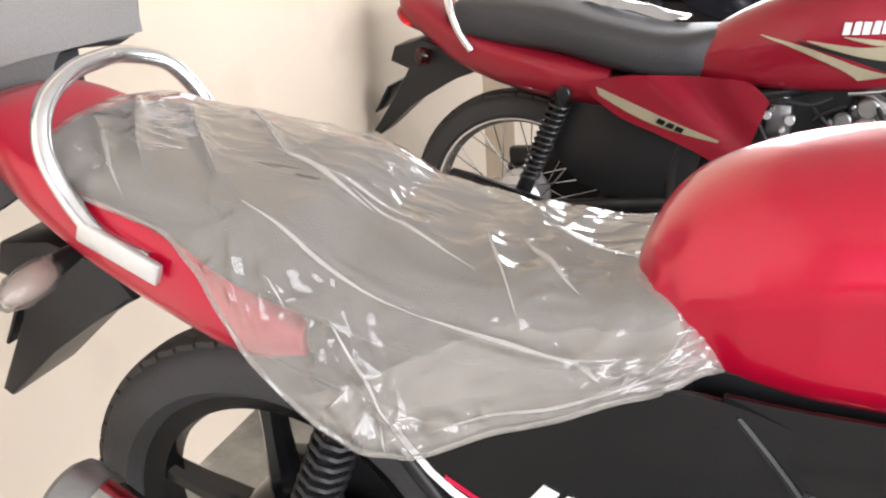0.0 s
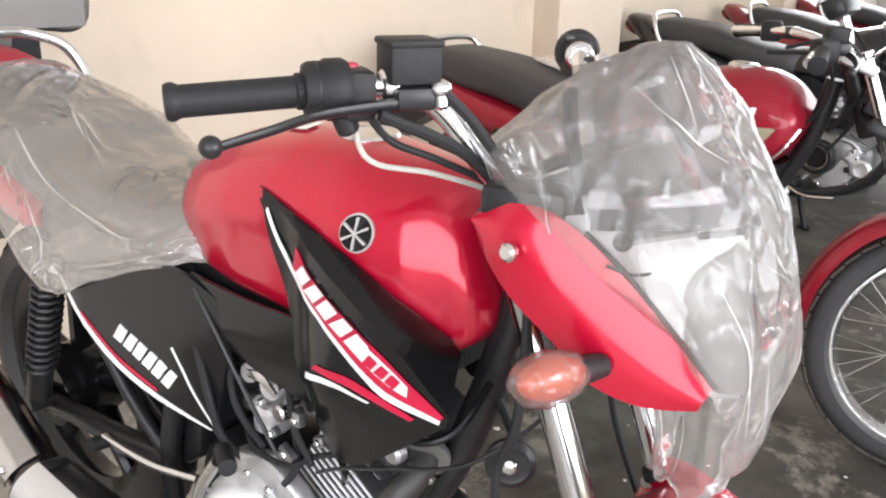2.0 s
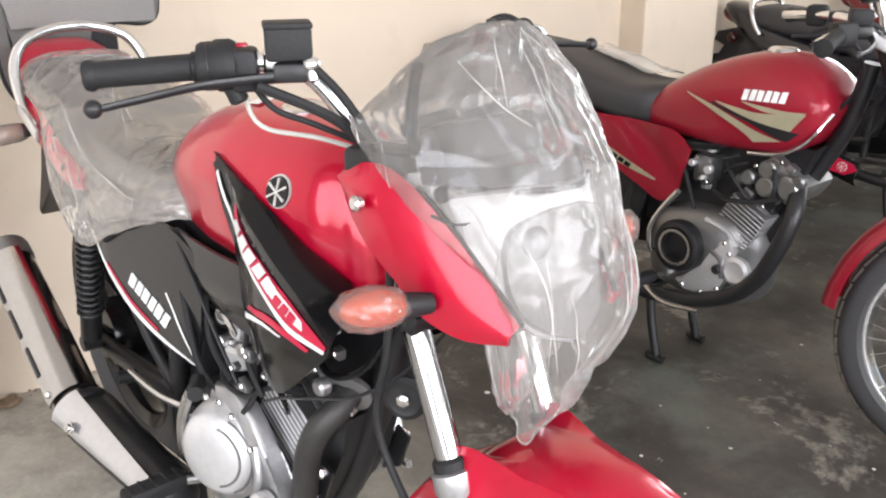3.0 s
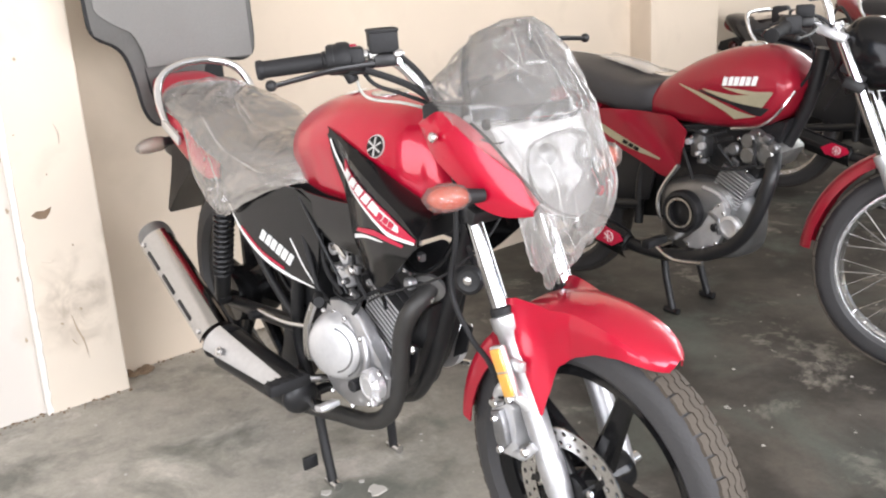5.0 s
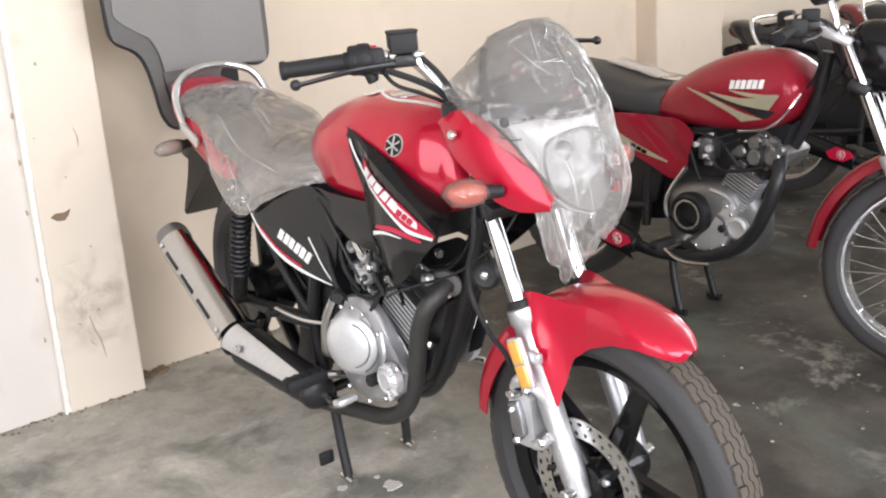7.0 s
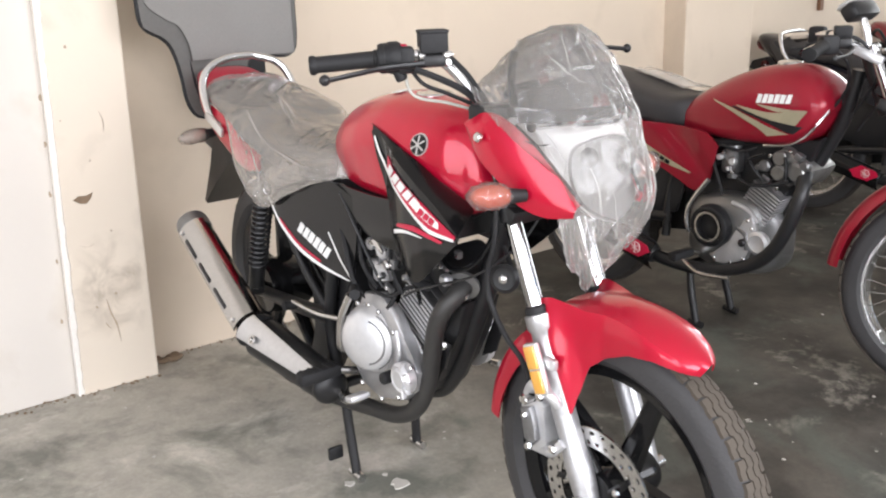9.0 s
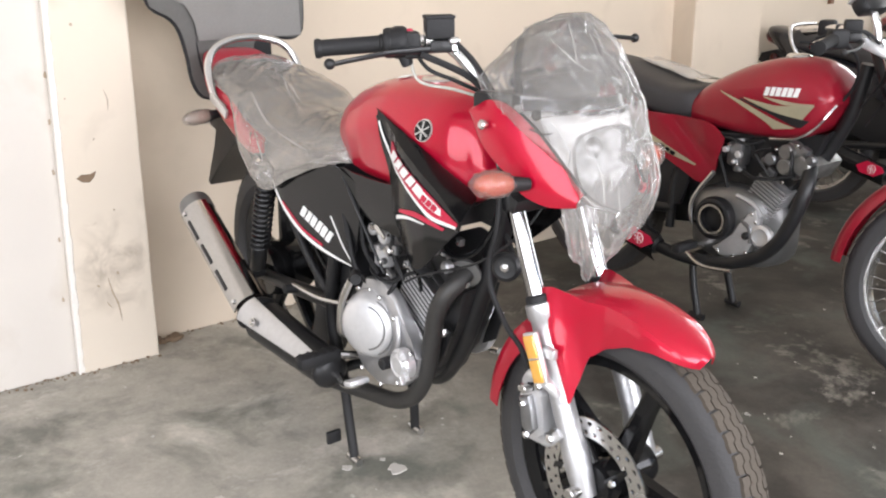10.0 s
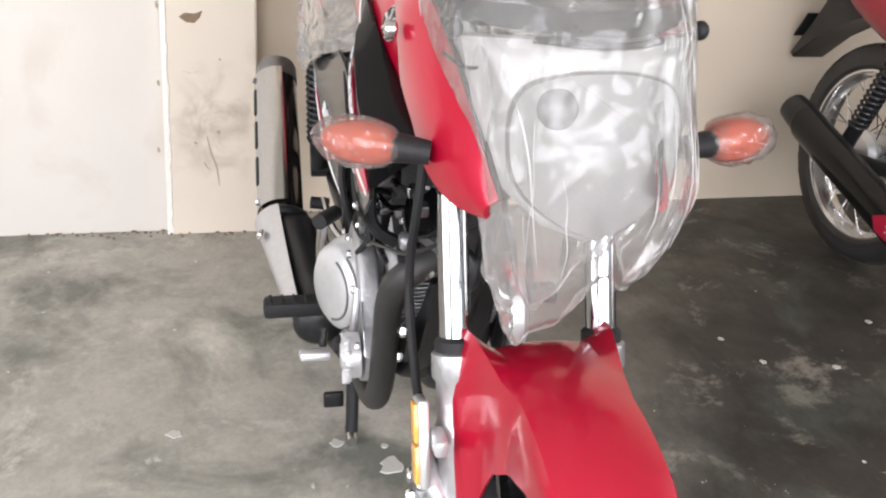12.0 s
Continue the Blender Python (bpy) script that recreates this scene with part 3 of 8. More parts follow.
# ---- motorcycle parts ----
def ring_section(x, zb, zt, hw, n=24, e=2.6, cy=0.0, low=1.0):
    """A rounded cross-section at x, from zb to zt, hw to each side; low: how far the lower half is drawn in."""
    zc, hz, out = (zb + zt) / 2, (zt - zb) / 2, []
    for k in range(n):
        a = 2 * math.pi * k / n
        c, s = math.cos(a), math.sin(a)
        y = math.copysign(abs(c) ** (2 / e), c) * hw
        z = math.copysign(abs(s) ** (2 / e), s) * hz
        if s < 0:
            y *= 1 + (low - 1) * abs(s)
        out.append((x, cy + y, zc + z))
    return out


def loft_table(bm, table, n=28, e=2.6, steps=26, low=1.0):
    """A body along x from rows of x, lower z, upper z, half width, drawn smooth."""
    pts = spline([(r[0], r[1], r[2]) for r in table], steps)
    wid = spline([(r[0], r[3], 0) for r in table], 200)
    rings = []
    for p in pts:
        w = min(wid, key=lambda q: abs(q.x - p.x)).y
        rings.append(ring_section(p.x, p.y, p.z, w, n, e, low=low))
    skin(bm, rings)
    return bm


def tank_side(zb, zt, hw, z, up=2.35, low=7.0, at=0.42):
    """Half width of a tank at a height: round-shouldered above, nearly upright below."""
    zc = zb + at * (zt - zb)
    if z >= zc:
        k = min(1.0, (z - zc) / (zt - zc))
        return hw * max(0.0, 1 - k ** up) ** (1 / up)
    k = min(1.0, (zc - z) / (zc - zb))
    return hw * max(0.0, 1 - k ** low) ** (1 / low) * (1 - 0.05 * k)


def tank_mesh(bm, table, up=2.35, low=7.0, at=0.42, steps=70):
    rings = []
    for p in spline([(r[0], r[1], r[2]) for r in table], steps):
        hw = lerp_table(table, p.x)[2]
        zc = p.y + at * (p.z - p.y)
        right = []
        for k in range(33):
            sn = math.sin(math.pi * k / 32 - math.pi / 2)
            z = zc + (p.z - zc) * abs(sn) ** (2 / up) if sn >= 0 else zc - (zc - p.y) * abs(sn) ** (2 / low)
            right.append((tank_side(p.y, p.z, hw, z, up, low, at), z))
        rings.append([(p.x, y, z) for y, z in right] + [(p.x, -y, z) for y, z in right[-2:0:-1]])
    skin(bm, rings)
    return bm


def tyre_mesh(bm, c, R, w, rim):
    prof = []
    for k in range(17):
        a = math.pi * (k / 16) - math.pi / 2
        prof.append((rim + 0.012 + (R - rim - 0.012) * math.cos(a) ** 0.55 if abs(math.cos(a)) > 1e-6 else rim + 0.012, math.sin(a) * w / 2 * (1.0 if abs(k - 8) > 2 else 0.98)))
    prof = [(rim - 0.004, -w * 0.34)] + prof + [(rim - 0.004, w * 0.34)]
    return lathe(bm, prof, c, (0, 1, 0), 64, hollow=True)


def tread_mesh(bm, c, R, w, count=54):
    """Two zigzag middle ribs and two rows of shoulder blocks round the tyre, parted by grooves."""
    cx, cy, cz = c
    def crown(y):
        return R + 0.0035 - 0.020 * (abs(y) / (0.42 * w)) ** 3.2 * 0.55
    n = count * 8
    for y0, y1 in ((-0.335, -0.200), (-0.172, -0.014), (0.014, 0.172), (0.200, 0.335)):
        outer0, outer1 = abs(y0) > 0.3, abs(y1) > 0.3
        rings = []
        for k in range(n + 1):
            a = 2 * math.pi * (k % n) / n
            zig = 0.034 * (1 if (k // 4) % 2 else -1)
            ya = (y0 + (zig if not outer0 else (0.02 if (k // 4) % 2 else 0))) * w
            yb = (y1 + (zig if not outer1 else (-0.02 if (k // 4) % 2 else 0))) * w
            line = []
            for t, dr in ((0.0, -0.008), (0.0, 0.0), (0.5, 0.0), (1.0, 0.0), (1.0, -0.008)):
                y = ya + (yb - ya) * t
                r = crown(y) + dr
                line.append((cx + r * math.cos(a), cy + y, cz + r * math.sin(a)))
            rings.append(line)
        if outer0 or outer1:
            for k in range(0, n, 8):
                block = [[Vector(p) for p in r] for r in rings[k:k + 8]]
                vs = skin(bm, block, False, False)
                bm.faces.new(vs[0])
                bm.faces.new(vs[-1][::-1])
        else:
            skin(bm, rings, False, False)
    bmesh.ops.remove_doubles(bm, verts=bm.verts, dist=1e-6)
    return bm


def rim_mesh(bm, c, rim, w):
    h = w * 0.36
    prof = [(rim - 0.03, -h * 0.55), (rim - 0.012, -h * 0.8), (rim + 0.006, -h), (rim + 0.010, -h * 0.92), (rim - 0.004, -h * 0.6), (rim - 0.012, 0),
            (rim - 0.004, h * 0.6), (rim + 0.010, h * 0.92), (rim + 0.006, h), (rim - 0.012, h * 0.8), (rim - 0.03, h * 0.55), (rim - 0.035, 0)]
    return lathe(bm, prof, c, (0, 1, 0), 64, hollow=True)


def slim_rim(bm, c, rim, w):
    """Rolled steel rim of a wire wheel, with a rounded lip on each side."""
    h = w * 0.38
    prof = [(rim - 0.010, -h * 0.5), (rim - 0.009, -h * 0.82), (rim - 0.004, -h * 1.02), (rim + 0.004, -h * 1.06), (rim + 0.009, -h * 0.98), (rim + 0.004, -h * 0.7), (rim - 0.008, 0),
            (rim + 0.004, h * 0.7), (rim + 0.009, h * 0.98), (rim + 0.004, h * 1.06), (rim - 0.004, h * 1.02), (rim - 0.009, h * 0.82), (rim - 0.010, h * 0.5), (rim - 0.018, 0)]
    return lathe(bm, prof, c, (0, 1, 0), 64, hollow=True)


def cast_spoke(bm, c, a, r0, r1, turn=0.0):
    """One tapered cast spoke with a raised rib."""
    cx, cy, cz = c
    rings = []
    for k in range(7):
        t = k / 6
        r = r0 + (r1 - r0) * t
        ang = a + turn * t
        wt, dp = 0.023 - 0.011 * t + 0.006 * max(0, t - 0.75) * 4, 0.024 - 0.008 * t
        d, s = Vector((math.cos(ang), 0, math.sin(ang))), Vector((-math.sin(ang), 0, math.cos(ang)))
        o = Vector((cx, cy, cz)) + d * r
        rings.append([o + s * (wt * u) + Vector((0, dp * v, 0)) for u, v in ((-1, -0.5), (-0.45, -1), (0.45, -1), (1, -0.5), (1, 0.5), (0.45, 1), (-0.45, 1), (-1, 0.5))])
    skin(bm, rings)
    return bm


def disc_mesh(bm, c, r0, r1, th, count=30):
    """A drilled brake disc: each cell is a patch with a round hole through it."""
    cx, cy, cz = c
    def at(a, r, y):
        return bm.verts.new((cx + r * math.cos(a), cy + y, cz + r * math.sin(a)))
    da = 2 * math.pi / count
    for row in range(2):
        ra, rb = r0 + (r1 - r0) * row / 2, r0 + (r1 - r0) * (row + 1) / 2
        for k in range(count):
            a0 = da * (k + 0.5 * row)
            edge = [(0, 0), (0.5, 0), (1, 0), (1, 0.5), (1, 1), (0.5, 1), (0, 1), (0, 0.5)]
            hole = [(0.5 + 0.24 * math.cos(q), 0.5 + 0.24 * math.sin(q)) for q in (math.radians(225 + 45 * i) for i in range(8))]
            sides = []
            for y in (-th / 2, th / 2):
                e = [at(a0 + u * da, ra + v * (rb - ra), y) for u, v in edge]
                h = [at(a0 + u * da, ra + v * (rb - ra), y) for u, v in hole]
                for i in range(8):
                    j = (i + 1) % 8
                    bm.faces.new((e[i], e[j], h[j], h[i]))
                sides.append((e, h))
            for i in range(8):
                j = (i + 1) % 8
                bm.faces.new((sides[0][1][i], sides[0][1][j], sides[1][1][j], sides[1][1][i]))
            lo, hi = sides[0][0], sides[1][0]
            for i, j in (((0, 1), (1, 2)) if row == 0 else ((4, 5), (5, 6))):
                bm.faces.new((lo[i], lo[j], hi[j], hi[i]))
    bmesh.ops.remove_doubles(bm, verts=bm.verts, dist=1e-5)
    return bm


def spring_mesh(bm, a, b, r, wire, turns, n=9):
    a, b = Vector(a), Vector(b)
    d = (b - a).normalized()
    u = d.orthogonal().normalized()
    w = d.cross(u)
    pts = []
    for i in range(turns * n + 1):
        t = i / (turns * n)
        q = 2 * math.pi * turns * t
        pts.append(a.lerp(b, t) + r * (math.cos(q) * u + math.sin(q) * w))
    rings = []
    for i, p in enumerate(pts):
        dd = (pts[min(i + 1, len(pts) - 1)] - pts[max(i - 1, 0)]).normalized()
        rad = (p - a - d * (p - a).dot(d)).normalized()
        up = dd.cross(rad)
        rings.append([p + wire * (math.cos(k) * rad + math.sin(k) * up) for k in (0, 1.05, 2.09, 3.14, 4.19, 5.24)])
    skin(bm, rings)
    return bm


def shock(parent, top, low):
    """A rear damper: spring, body and two eyes."""
    top, low = Vector(top), Vector(low)
    s = part("shock_absorber", tube(B(), [top, low], 0.014, 12), SATIN, parent, "black rear shock absorber")
    part("spring", spring_mesh(B(), top.lerp(low, 0.06), top.lerp(low, 0.72), 0.024, 0.0042, 13), SATIN, s, "black coil spring")
    bm = B()
    rod(bm, top.lerp(low, 0.70), top.lerp(low, 0.96), 0.021, 14, bevel=0.004)
    part("damper_body", bm, SATIN, s)
    for p in (top, low):
        bm = B()
        rod(bm, p - Vector((0, 0.02, 0)), p + Vector((0, 0.02, 0)), 0.018, 14, bevel=0.003)
        part("eye", bm, SATIN, s)
    return s


def cast_wheel(parent, name, c, R, w, rim, spokes, phase, tread=TREAD):
    t = part(name, tyre_mesh(B(), c, R, w, rim), TYRE, parent, "black road tyre with zigzag tread")
    part("tread", tread_mesh(B(), c, R, w), tread, t, "dusty tread blocks")
    r = part("wheel_rim", rim_mesh(B(), c, rim, w), BLACK, parent, "gloss black cast alloy rim")
    for k in range(spokes):
        part("spoke", cast_spoke(B(), c, phase + 2 * math.pi * k / spokes, 0.038, rim - 0.016), BLACK, r)
    bm = B()
    lathe(bm, [(0.012, -0.07), (0.04, -0.066), (0.046, -0.045), (0.04, -0.03), (0.04, 0.03), (0.046, 0.045), (0.04, 0.066), (0.012, 0.07)], c, (0, 1, 0), 28)
    part("hub", bm, BLACK, r)
    return r


def wire_wheel(parent, name, c, R, w, rim, hub_r, tread=TREAD):
    t = part(name, tyre_mesh(B(), c, R, w, rim), TYRE, parent, "black road tyre")
    part("tread", tread_mesh(B(), c, R, w, 40), tread, t, "dusty tread blocks")
    r = part("wheel_rim", slim_rim(B(), c, rim, w), CHROME, parent, "chrome spoked wheel rim")
    bm = B()
    lathe(bm, [(0.012, -0.062), (hub_r * 0.8, -0.06), (hub_r, -0.045), (hub_r, -0.032), (hub_r * 0.8, -0.026), (hub_r * 0.8, 0.026), (hub_r, 0.032), (hub_r, 0.045), (hub_r * 0.8, 0.06), (0.012, 0.062)], c, (0, 1, 0), 28)
    part("hub", bm, ALU, r, "cast aluminium drum hub")
    cx, cy, cz = c
    for k in range(36):
        a = 2 * math.pi * k / 36
        side = 1 if k % 2 else -1
        b = a + (0.42 if (k // 2) % 2 else -0.42)
        bm = B()
        tube(bm, [(cx + hub_r * 0.97 * math.cos(b), cy + side * 0.036, cz + hub_r * 0.97 * math.sin(b)), (cx + (rim - 0.012) * math.cos(a), cy + side * 0.006, cz + (rim - 0.012) * math.sin(a))], 0.0019, 5, 2)
        part("wire_spoke", bm, STEEL, r)
    return t, r


def roundel(parent, c, r, surf, ring_mat=WHITE, face_mat=BLACK):
    """A round badge: dark face, pale ring and three crossed bars."""
    cx, cz = c
    def disc(q, ph=0.0, n=28):
        return [(cx + q * math.cos(2 * math.pi * k / n + ph), cz + q * math.sin(2 * math.pi * k / n + ph)) for k in range(n)]
    bm = B()
    wafer(bm, disc(r), surf, 0.002)
    e = part("emblem", bm, ring_mat, parent, "round badge with pale ring and crossed bars")
    bm = B()
    wafer(bm, disc(r * 0.90), surf, 0.0038)
    part("badge_face", bm, face_mat, e)
    for k in range(3):
        a = math.pi * k / 3 + 0.5
        d, s = (math.cos(a), math.sin(a)), (-math.sin(a), math.cos(a))
        bm = B()
        L, h = r * 0.82, r * 0.075
        wafer(bm, [(cx + d[0] * L * u + s[0] * h * v, cz + d[1] * L * u + s[1] * h * v) for u, v in ((-1, -1), (0, -0.5), (1, -1), (1, 1), (0, 0.5), (-1, 1))], surf, 0.0056)
        part("badge_bar", bm, ring_mat, e)
    return e


def letter_bars(parent, a, b, height, count, surf, material, slant=0.25, lift=0.002):
    """Plain bars in place of a maker's word, along a line in (x, z)."""
    ax, az, bx, bz = *a, *b
    dx, dz = bx - ax, bz - az
    L = math.hypot(dx, dz)
    ux, uz = dx / L, dz / L
    nx, nz = -uz, ux
    cell = L / count
    for k in range(count):
        bm = B()
        s0, s1 = k * cell + cell * 0.08, k * cell + cell * 0.86
        def at(s, h):
            s += slant * h
            return (ax + ux * s + nx * h, az + uz * s + nz * h)
        wafer(bm, [at(s0, 0), at(s1, 0), at(s1, height * (1.0 if k % 2 else 0.94)), at(s0 + (s1 - s0) * (0.12 if k % 2 else 0.0), height)], surf, lift)
        part("lettering_bar", bm, material, parent)


def turn_signal(parent, root, tip, name="turn_signal", lens_mat=AMBER, wrap=True, fat=1.0):
    root, tip = Vector(root), Vector(tip)
    d = (tip - root).normalized()
    mid = root.lerp(tip, 0.62)
    rot = d.to_track_quat("X", "Z").to_matrix()
    s = part(name, tube(B(), [root, root.lerp(tip, 0.42)], [0.011, 0.015], 10), RUBBER, parent, "black turn signal stalk")
    bm = B()
    ball(bm, mid, ((tip - root).length * 0.40, 0.024 * fat, 0.025 * fat), rot)
    part("signal_lens", bm, lens_mat, s, "orange indicator lens" if lens_mat is AMBER else "clear indicator lens")
    if wrap:
        bm = B()
        ball(bm, mid + d * 0.004, ((tip - root).length * 0.44, 0.029 * fat, 0.030 * fat), rot, 20, 14)
        for v in bm.verts:
            v.co += v.normal * 0.0035 * noise.noise(v.co * 90) if v.normal.length else Vector()
        part("signal_wrap", bm, WRAPFILM, s, "thin clear plastic wrap")
    return s


def fin_block(parent, base, top, half_x, half_y, count, material, name="cylinder", fill=0.36):
    """A finned cylinder between two points of the engine."""
    base, top = Vector(base), Vector(top)
    d = (top - base).normalized()
    rot = Matrix((Vector((d.z, 0, -d.x)), Vector((0, 1, 0)), d)).transposed()
    bm = B()
    box(bm, base.lerp(top, 0.5), (half_x * 1.45, half_y * 1.45, (top - base).length), 0.008, rot)
    c = part(name, bm, material, parent)
    for k in range(count):
        bm = B()
        box(bm, base.lerp(top, (k + 0.5) / count), (half_x * 2, half_y * 2, (top - base).length / count * fill), 0.0012, rot, 1)
        part("cooling_fin", bm, material, c)
    return c


def bolt(bm, p, axis, r=0.006, h=0.006):
    p, axis = Vector(p), Vector(axis).normalized()
    return lathe(bm, [(r, 0), (r, h * 0.7), (r * 0.7, h)], p, axis, 6)

# ---- the wrapped red motorcycle ----
bike = thing("motorcycle", "new red and black street motorcycle, plastic-wrapped, on its centre stand", "motorcycle")
FA, RA = (1.262, 0.010, 0.300), (0.0, 0.0, 0.372)

# wheels
front_rim = cast_wheel(bike, "front_tyre", FA, 0.302, 0.082, 0.236, 5, 1.19)
rear_rim = cast_wheel(bike, "rear_tyre", RA, 0.306, 0.100, 0.232, 5, 0.35, WORN)
bm = disc_mesh(B(), (FA[0], -0.052, FA[2]), 0.088, 0.124, 0.004)
disc = part("brake_disc", bm, STEEL, front_rim, "drilled steel brake disc", smooth=False)
for k in range(5):
    a = 2 * math.pi * k / 5 + 0.4
    bm = B()
    tube(bm, [(FA[0] + 0.04 * math.cos(a), -0.05, FA[2] + 0.04 * math.sin(a)), (FA[0] + 0.095 * math.cos(a + 0.25), -0.052, FA[2] + 0.095 * math.sin(a + 0.25))], [0.012, 0.008], 8, 4, 0.6)
    part("disc_carrier", bm, BLACK, front_rim)
    bm = bolt(B(), (FA[0] + 0.06 * math.cos(a + 0.1), -0.060, FA[2] + 0.06 * math.sin(a + 0.1)), (0, -1, 0), 0.007, 0.007)
    part("disc_bolt", bm, CHROME, front_rim)
bm = B()
lathe(bm, [(0.02, -0.085), (0.07, -0.08), (0.078, -0.05), (0.078, 0.03), (0.07, 0.045), (0.02, 0.05)], RA, (0, 1, 0), 30)
part("rear_drum", bm, BLACK, rear_rim)

# fork
FX0, FZ0, FX1, FZ1 = 1.014, 0.915, 1.266, 0.285
fd = Vector((FX1 - FX0, 0, FZ1 - FZ0)).normalized()
fork = part("fork", rod(B(), (0.985, 0.005, 0.925), (1.045, 0.005, 0.79), 0.028, 18, bevel=0.004), SATIN, bike, "front fork with chrome tubes")
def fork_at(z):
    return FX0 + (FX1 - FX0) * (FZ0 - z) / (FZ0 - FZ1)
for sy in (-0.074, 0.087):
    part("fork_tube", rod(B(), (fork_at(0.93), sy, 0.93), (fork_at(0.60), sy, 0.60), 0.0165, 20, bevel=0.002), FORKCHROME, fork, "polished chrome fork tube")
    bm = B()
    p, q = Vector((fork_at(0.615), sy, 0.615)), Vector((FX1, sy, FZ1))
    L = (q - p).length
    lathe(bm, [(0.0175, 0), (0.0255, 0.004), (0.0255, 0.028), (0.0215, 0.034), (0.0215, 0.075), (0.0235, 0.08), (0.0235, 0.095), (0.0215, 0.10), (0.0215, L * 0.7), (0.0245, L * 0.76), (0.0235, L * 0.9), (0.020, L)], p, q - p, 24)
    part("fork_leg", bm, MIDALU, fork, "cast aluminium lower fork leg")
    bm = B()
    lathe(bm, [(0.018, 0), (0.0215, 0.004), (0.0215, 0.016), (0.018, 0.02)], (fork_at(0.627), sy, 0.627), fd, 20)
    part("dust_seal", bm, RUBBER, fork)
    for z, r in ((0.785, 0.0215),):
        bm = B()
        rod(bm, Vector((fork_at(z), sy, z)) - fd * 0.016, Vector((fork_at(z), sy, z)) + fd * 0.016, r, 18, bevel=0.003)
        part("fork_clamp", bm, SATIN, fork)
bm = B()
box(bm, (fork_at(0.79), 0.007, 0.79), (0.06, 0.20, 0.032), 0.008, Matrix.Rotation(radians(24), 3, "Y"))
part("lower_yoke", bm, SATIN, fork)
bm = B()
box(bm, (fork_at(0.925), 0.007, 0.925), (0.06, 0.20, 0.026), 0.008, Matrix.Rotation(radians(24), 3, "Y"))
part("upper_yoke", bm, SATIN, fork)
bm = B()
rod(bm, (FA[0], -0.115, FA[2]), (FA[0], 0.125, FA[2]), 0.012, 12, bevel=0.002)
part("axle", bm, STEEL, fork)

# caliper behind the right leg: a bracket of two arms, a stepped body with a window, pads, pins and a hose bolt
cal = part("brake_caliper", plate(B(), [(1.118, 0.452), (1.150, 0.470), (1.176, 0.452), (1.170, 0.418), (1.184, 0.384), (1.166, 0.352), (1.136, 0.350), (1.124, 0.386), (1.134, 0.412), (1.112, 0.430)], -0.098, -0.066, 0.006), ALU, bike, "cast aluminium brake caliper")
part("caliper_body", plate(B(), [(1.124, 0.436), (1.150, 0.446), (1.160, 0.420), (1.166, 0.384), (1.150, 0.366), (1.134, 0.380), (1.138, 0.408)], -0.112, -0.096, 0.005), ALU2, cal)
part("caliper_inner", box(B(), (1.150, -0.032, 0.408), (0.044, 0.024, 0.078), 0.008, Matrix.Rotation(radians(14), 3, "Y")), ALU2, cal)
part("brake_pad", box(B(), (1.162, -0.052, 0.405), (0.040, 0.022, 0.060), 0.003, Matrix.Rotation(radians(14), 3, "Y")), SATIN, cal)
part("caliper_bracket", tube(B(), [(1.128, -0.092, 0.462), (1.160, -0.104, 0.492), (1.192, -0.100, 0.482), (1.204, -0.090, 0.462)], [0.010, 0.012, 0.011, 0.008], 10, 14), ALU, cal)
part("caliper_bracket", tube(B(), [(1.166, -0.090, 0.362), (1.196, -0.100, 0.372), (1.222, -0.096, 0.398)], [0.009, 0.010, 0.008], 10, 10), ALU, cal)
for p, r in (((1.126, -0.100, 0.452), 0.008), ((1.178, -0.108, 0.478), 0.009), ((1.152, -0.112, 0.372), 0.008), ((1.206, -0.104, 0.384), 0.009), ((1.142, -0.112, 0.430), 0.006)):
    part("caliper_bolt", bolt(B(), p, (0, -1, 0), r, 0.009), CHROME, cal)
part("slide_pin_boot", rod(B(), (1.118, -0.080, 0.425), (1.118, -0.046, 0.425), 0.010, 12, bevel=0.003), RUBBER, cal)
part("banjo_bolt", rod(B(), (1.146, -0.100, 0.460), (1.146, -0.122, 0.462), 0.0085, 12, bevel=0.002), STEEL, cal)

# reflector on the right fork leg
ax = Vector((fork_at(0.53) + 0.006, -0.113, 0.53))
rot = Matrix((Vector((fd.z, 0, -fd.x)) * -1, Vector((0, 1, 0)), -fd)).transposed()
refl = part("side_reflector", box(B(), ax, (0.034, 0.012, 0.094), 0.004, rot), SILVER, bike, "amber reflector in a white housing")
for s in (-1, 1):
    part("reflector_lens", box(B(), ax + rot @ Vector((0, -0.007, s * 0.022)), (0.025, 0.006, 0.041), 0.002, rot), AMBERFLAT, refl, "amber prismatic lens")
part("reflector_bracket", box(B(), ax + Vector((0.018, 0.014, 0.012)), (0.03, 0.014, 0.02), 0.004), ALU, refl)

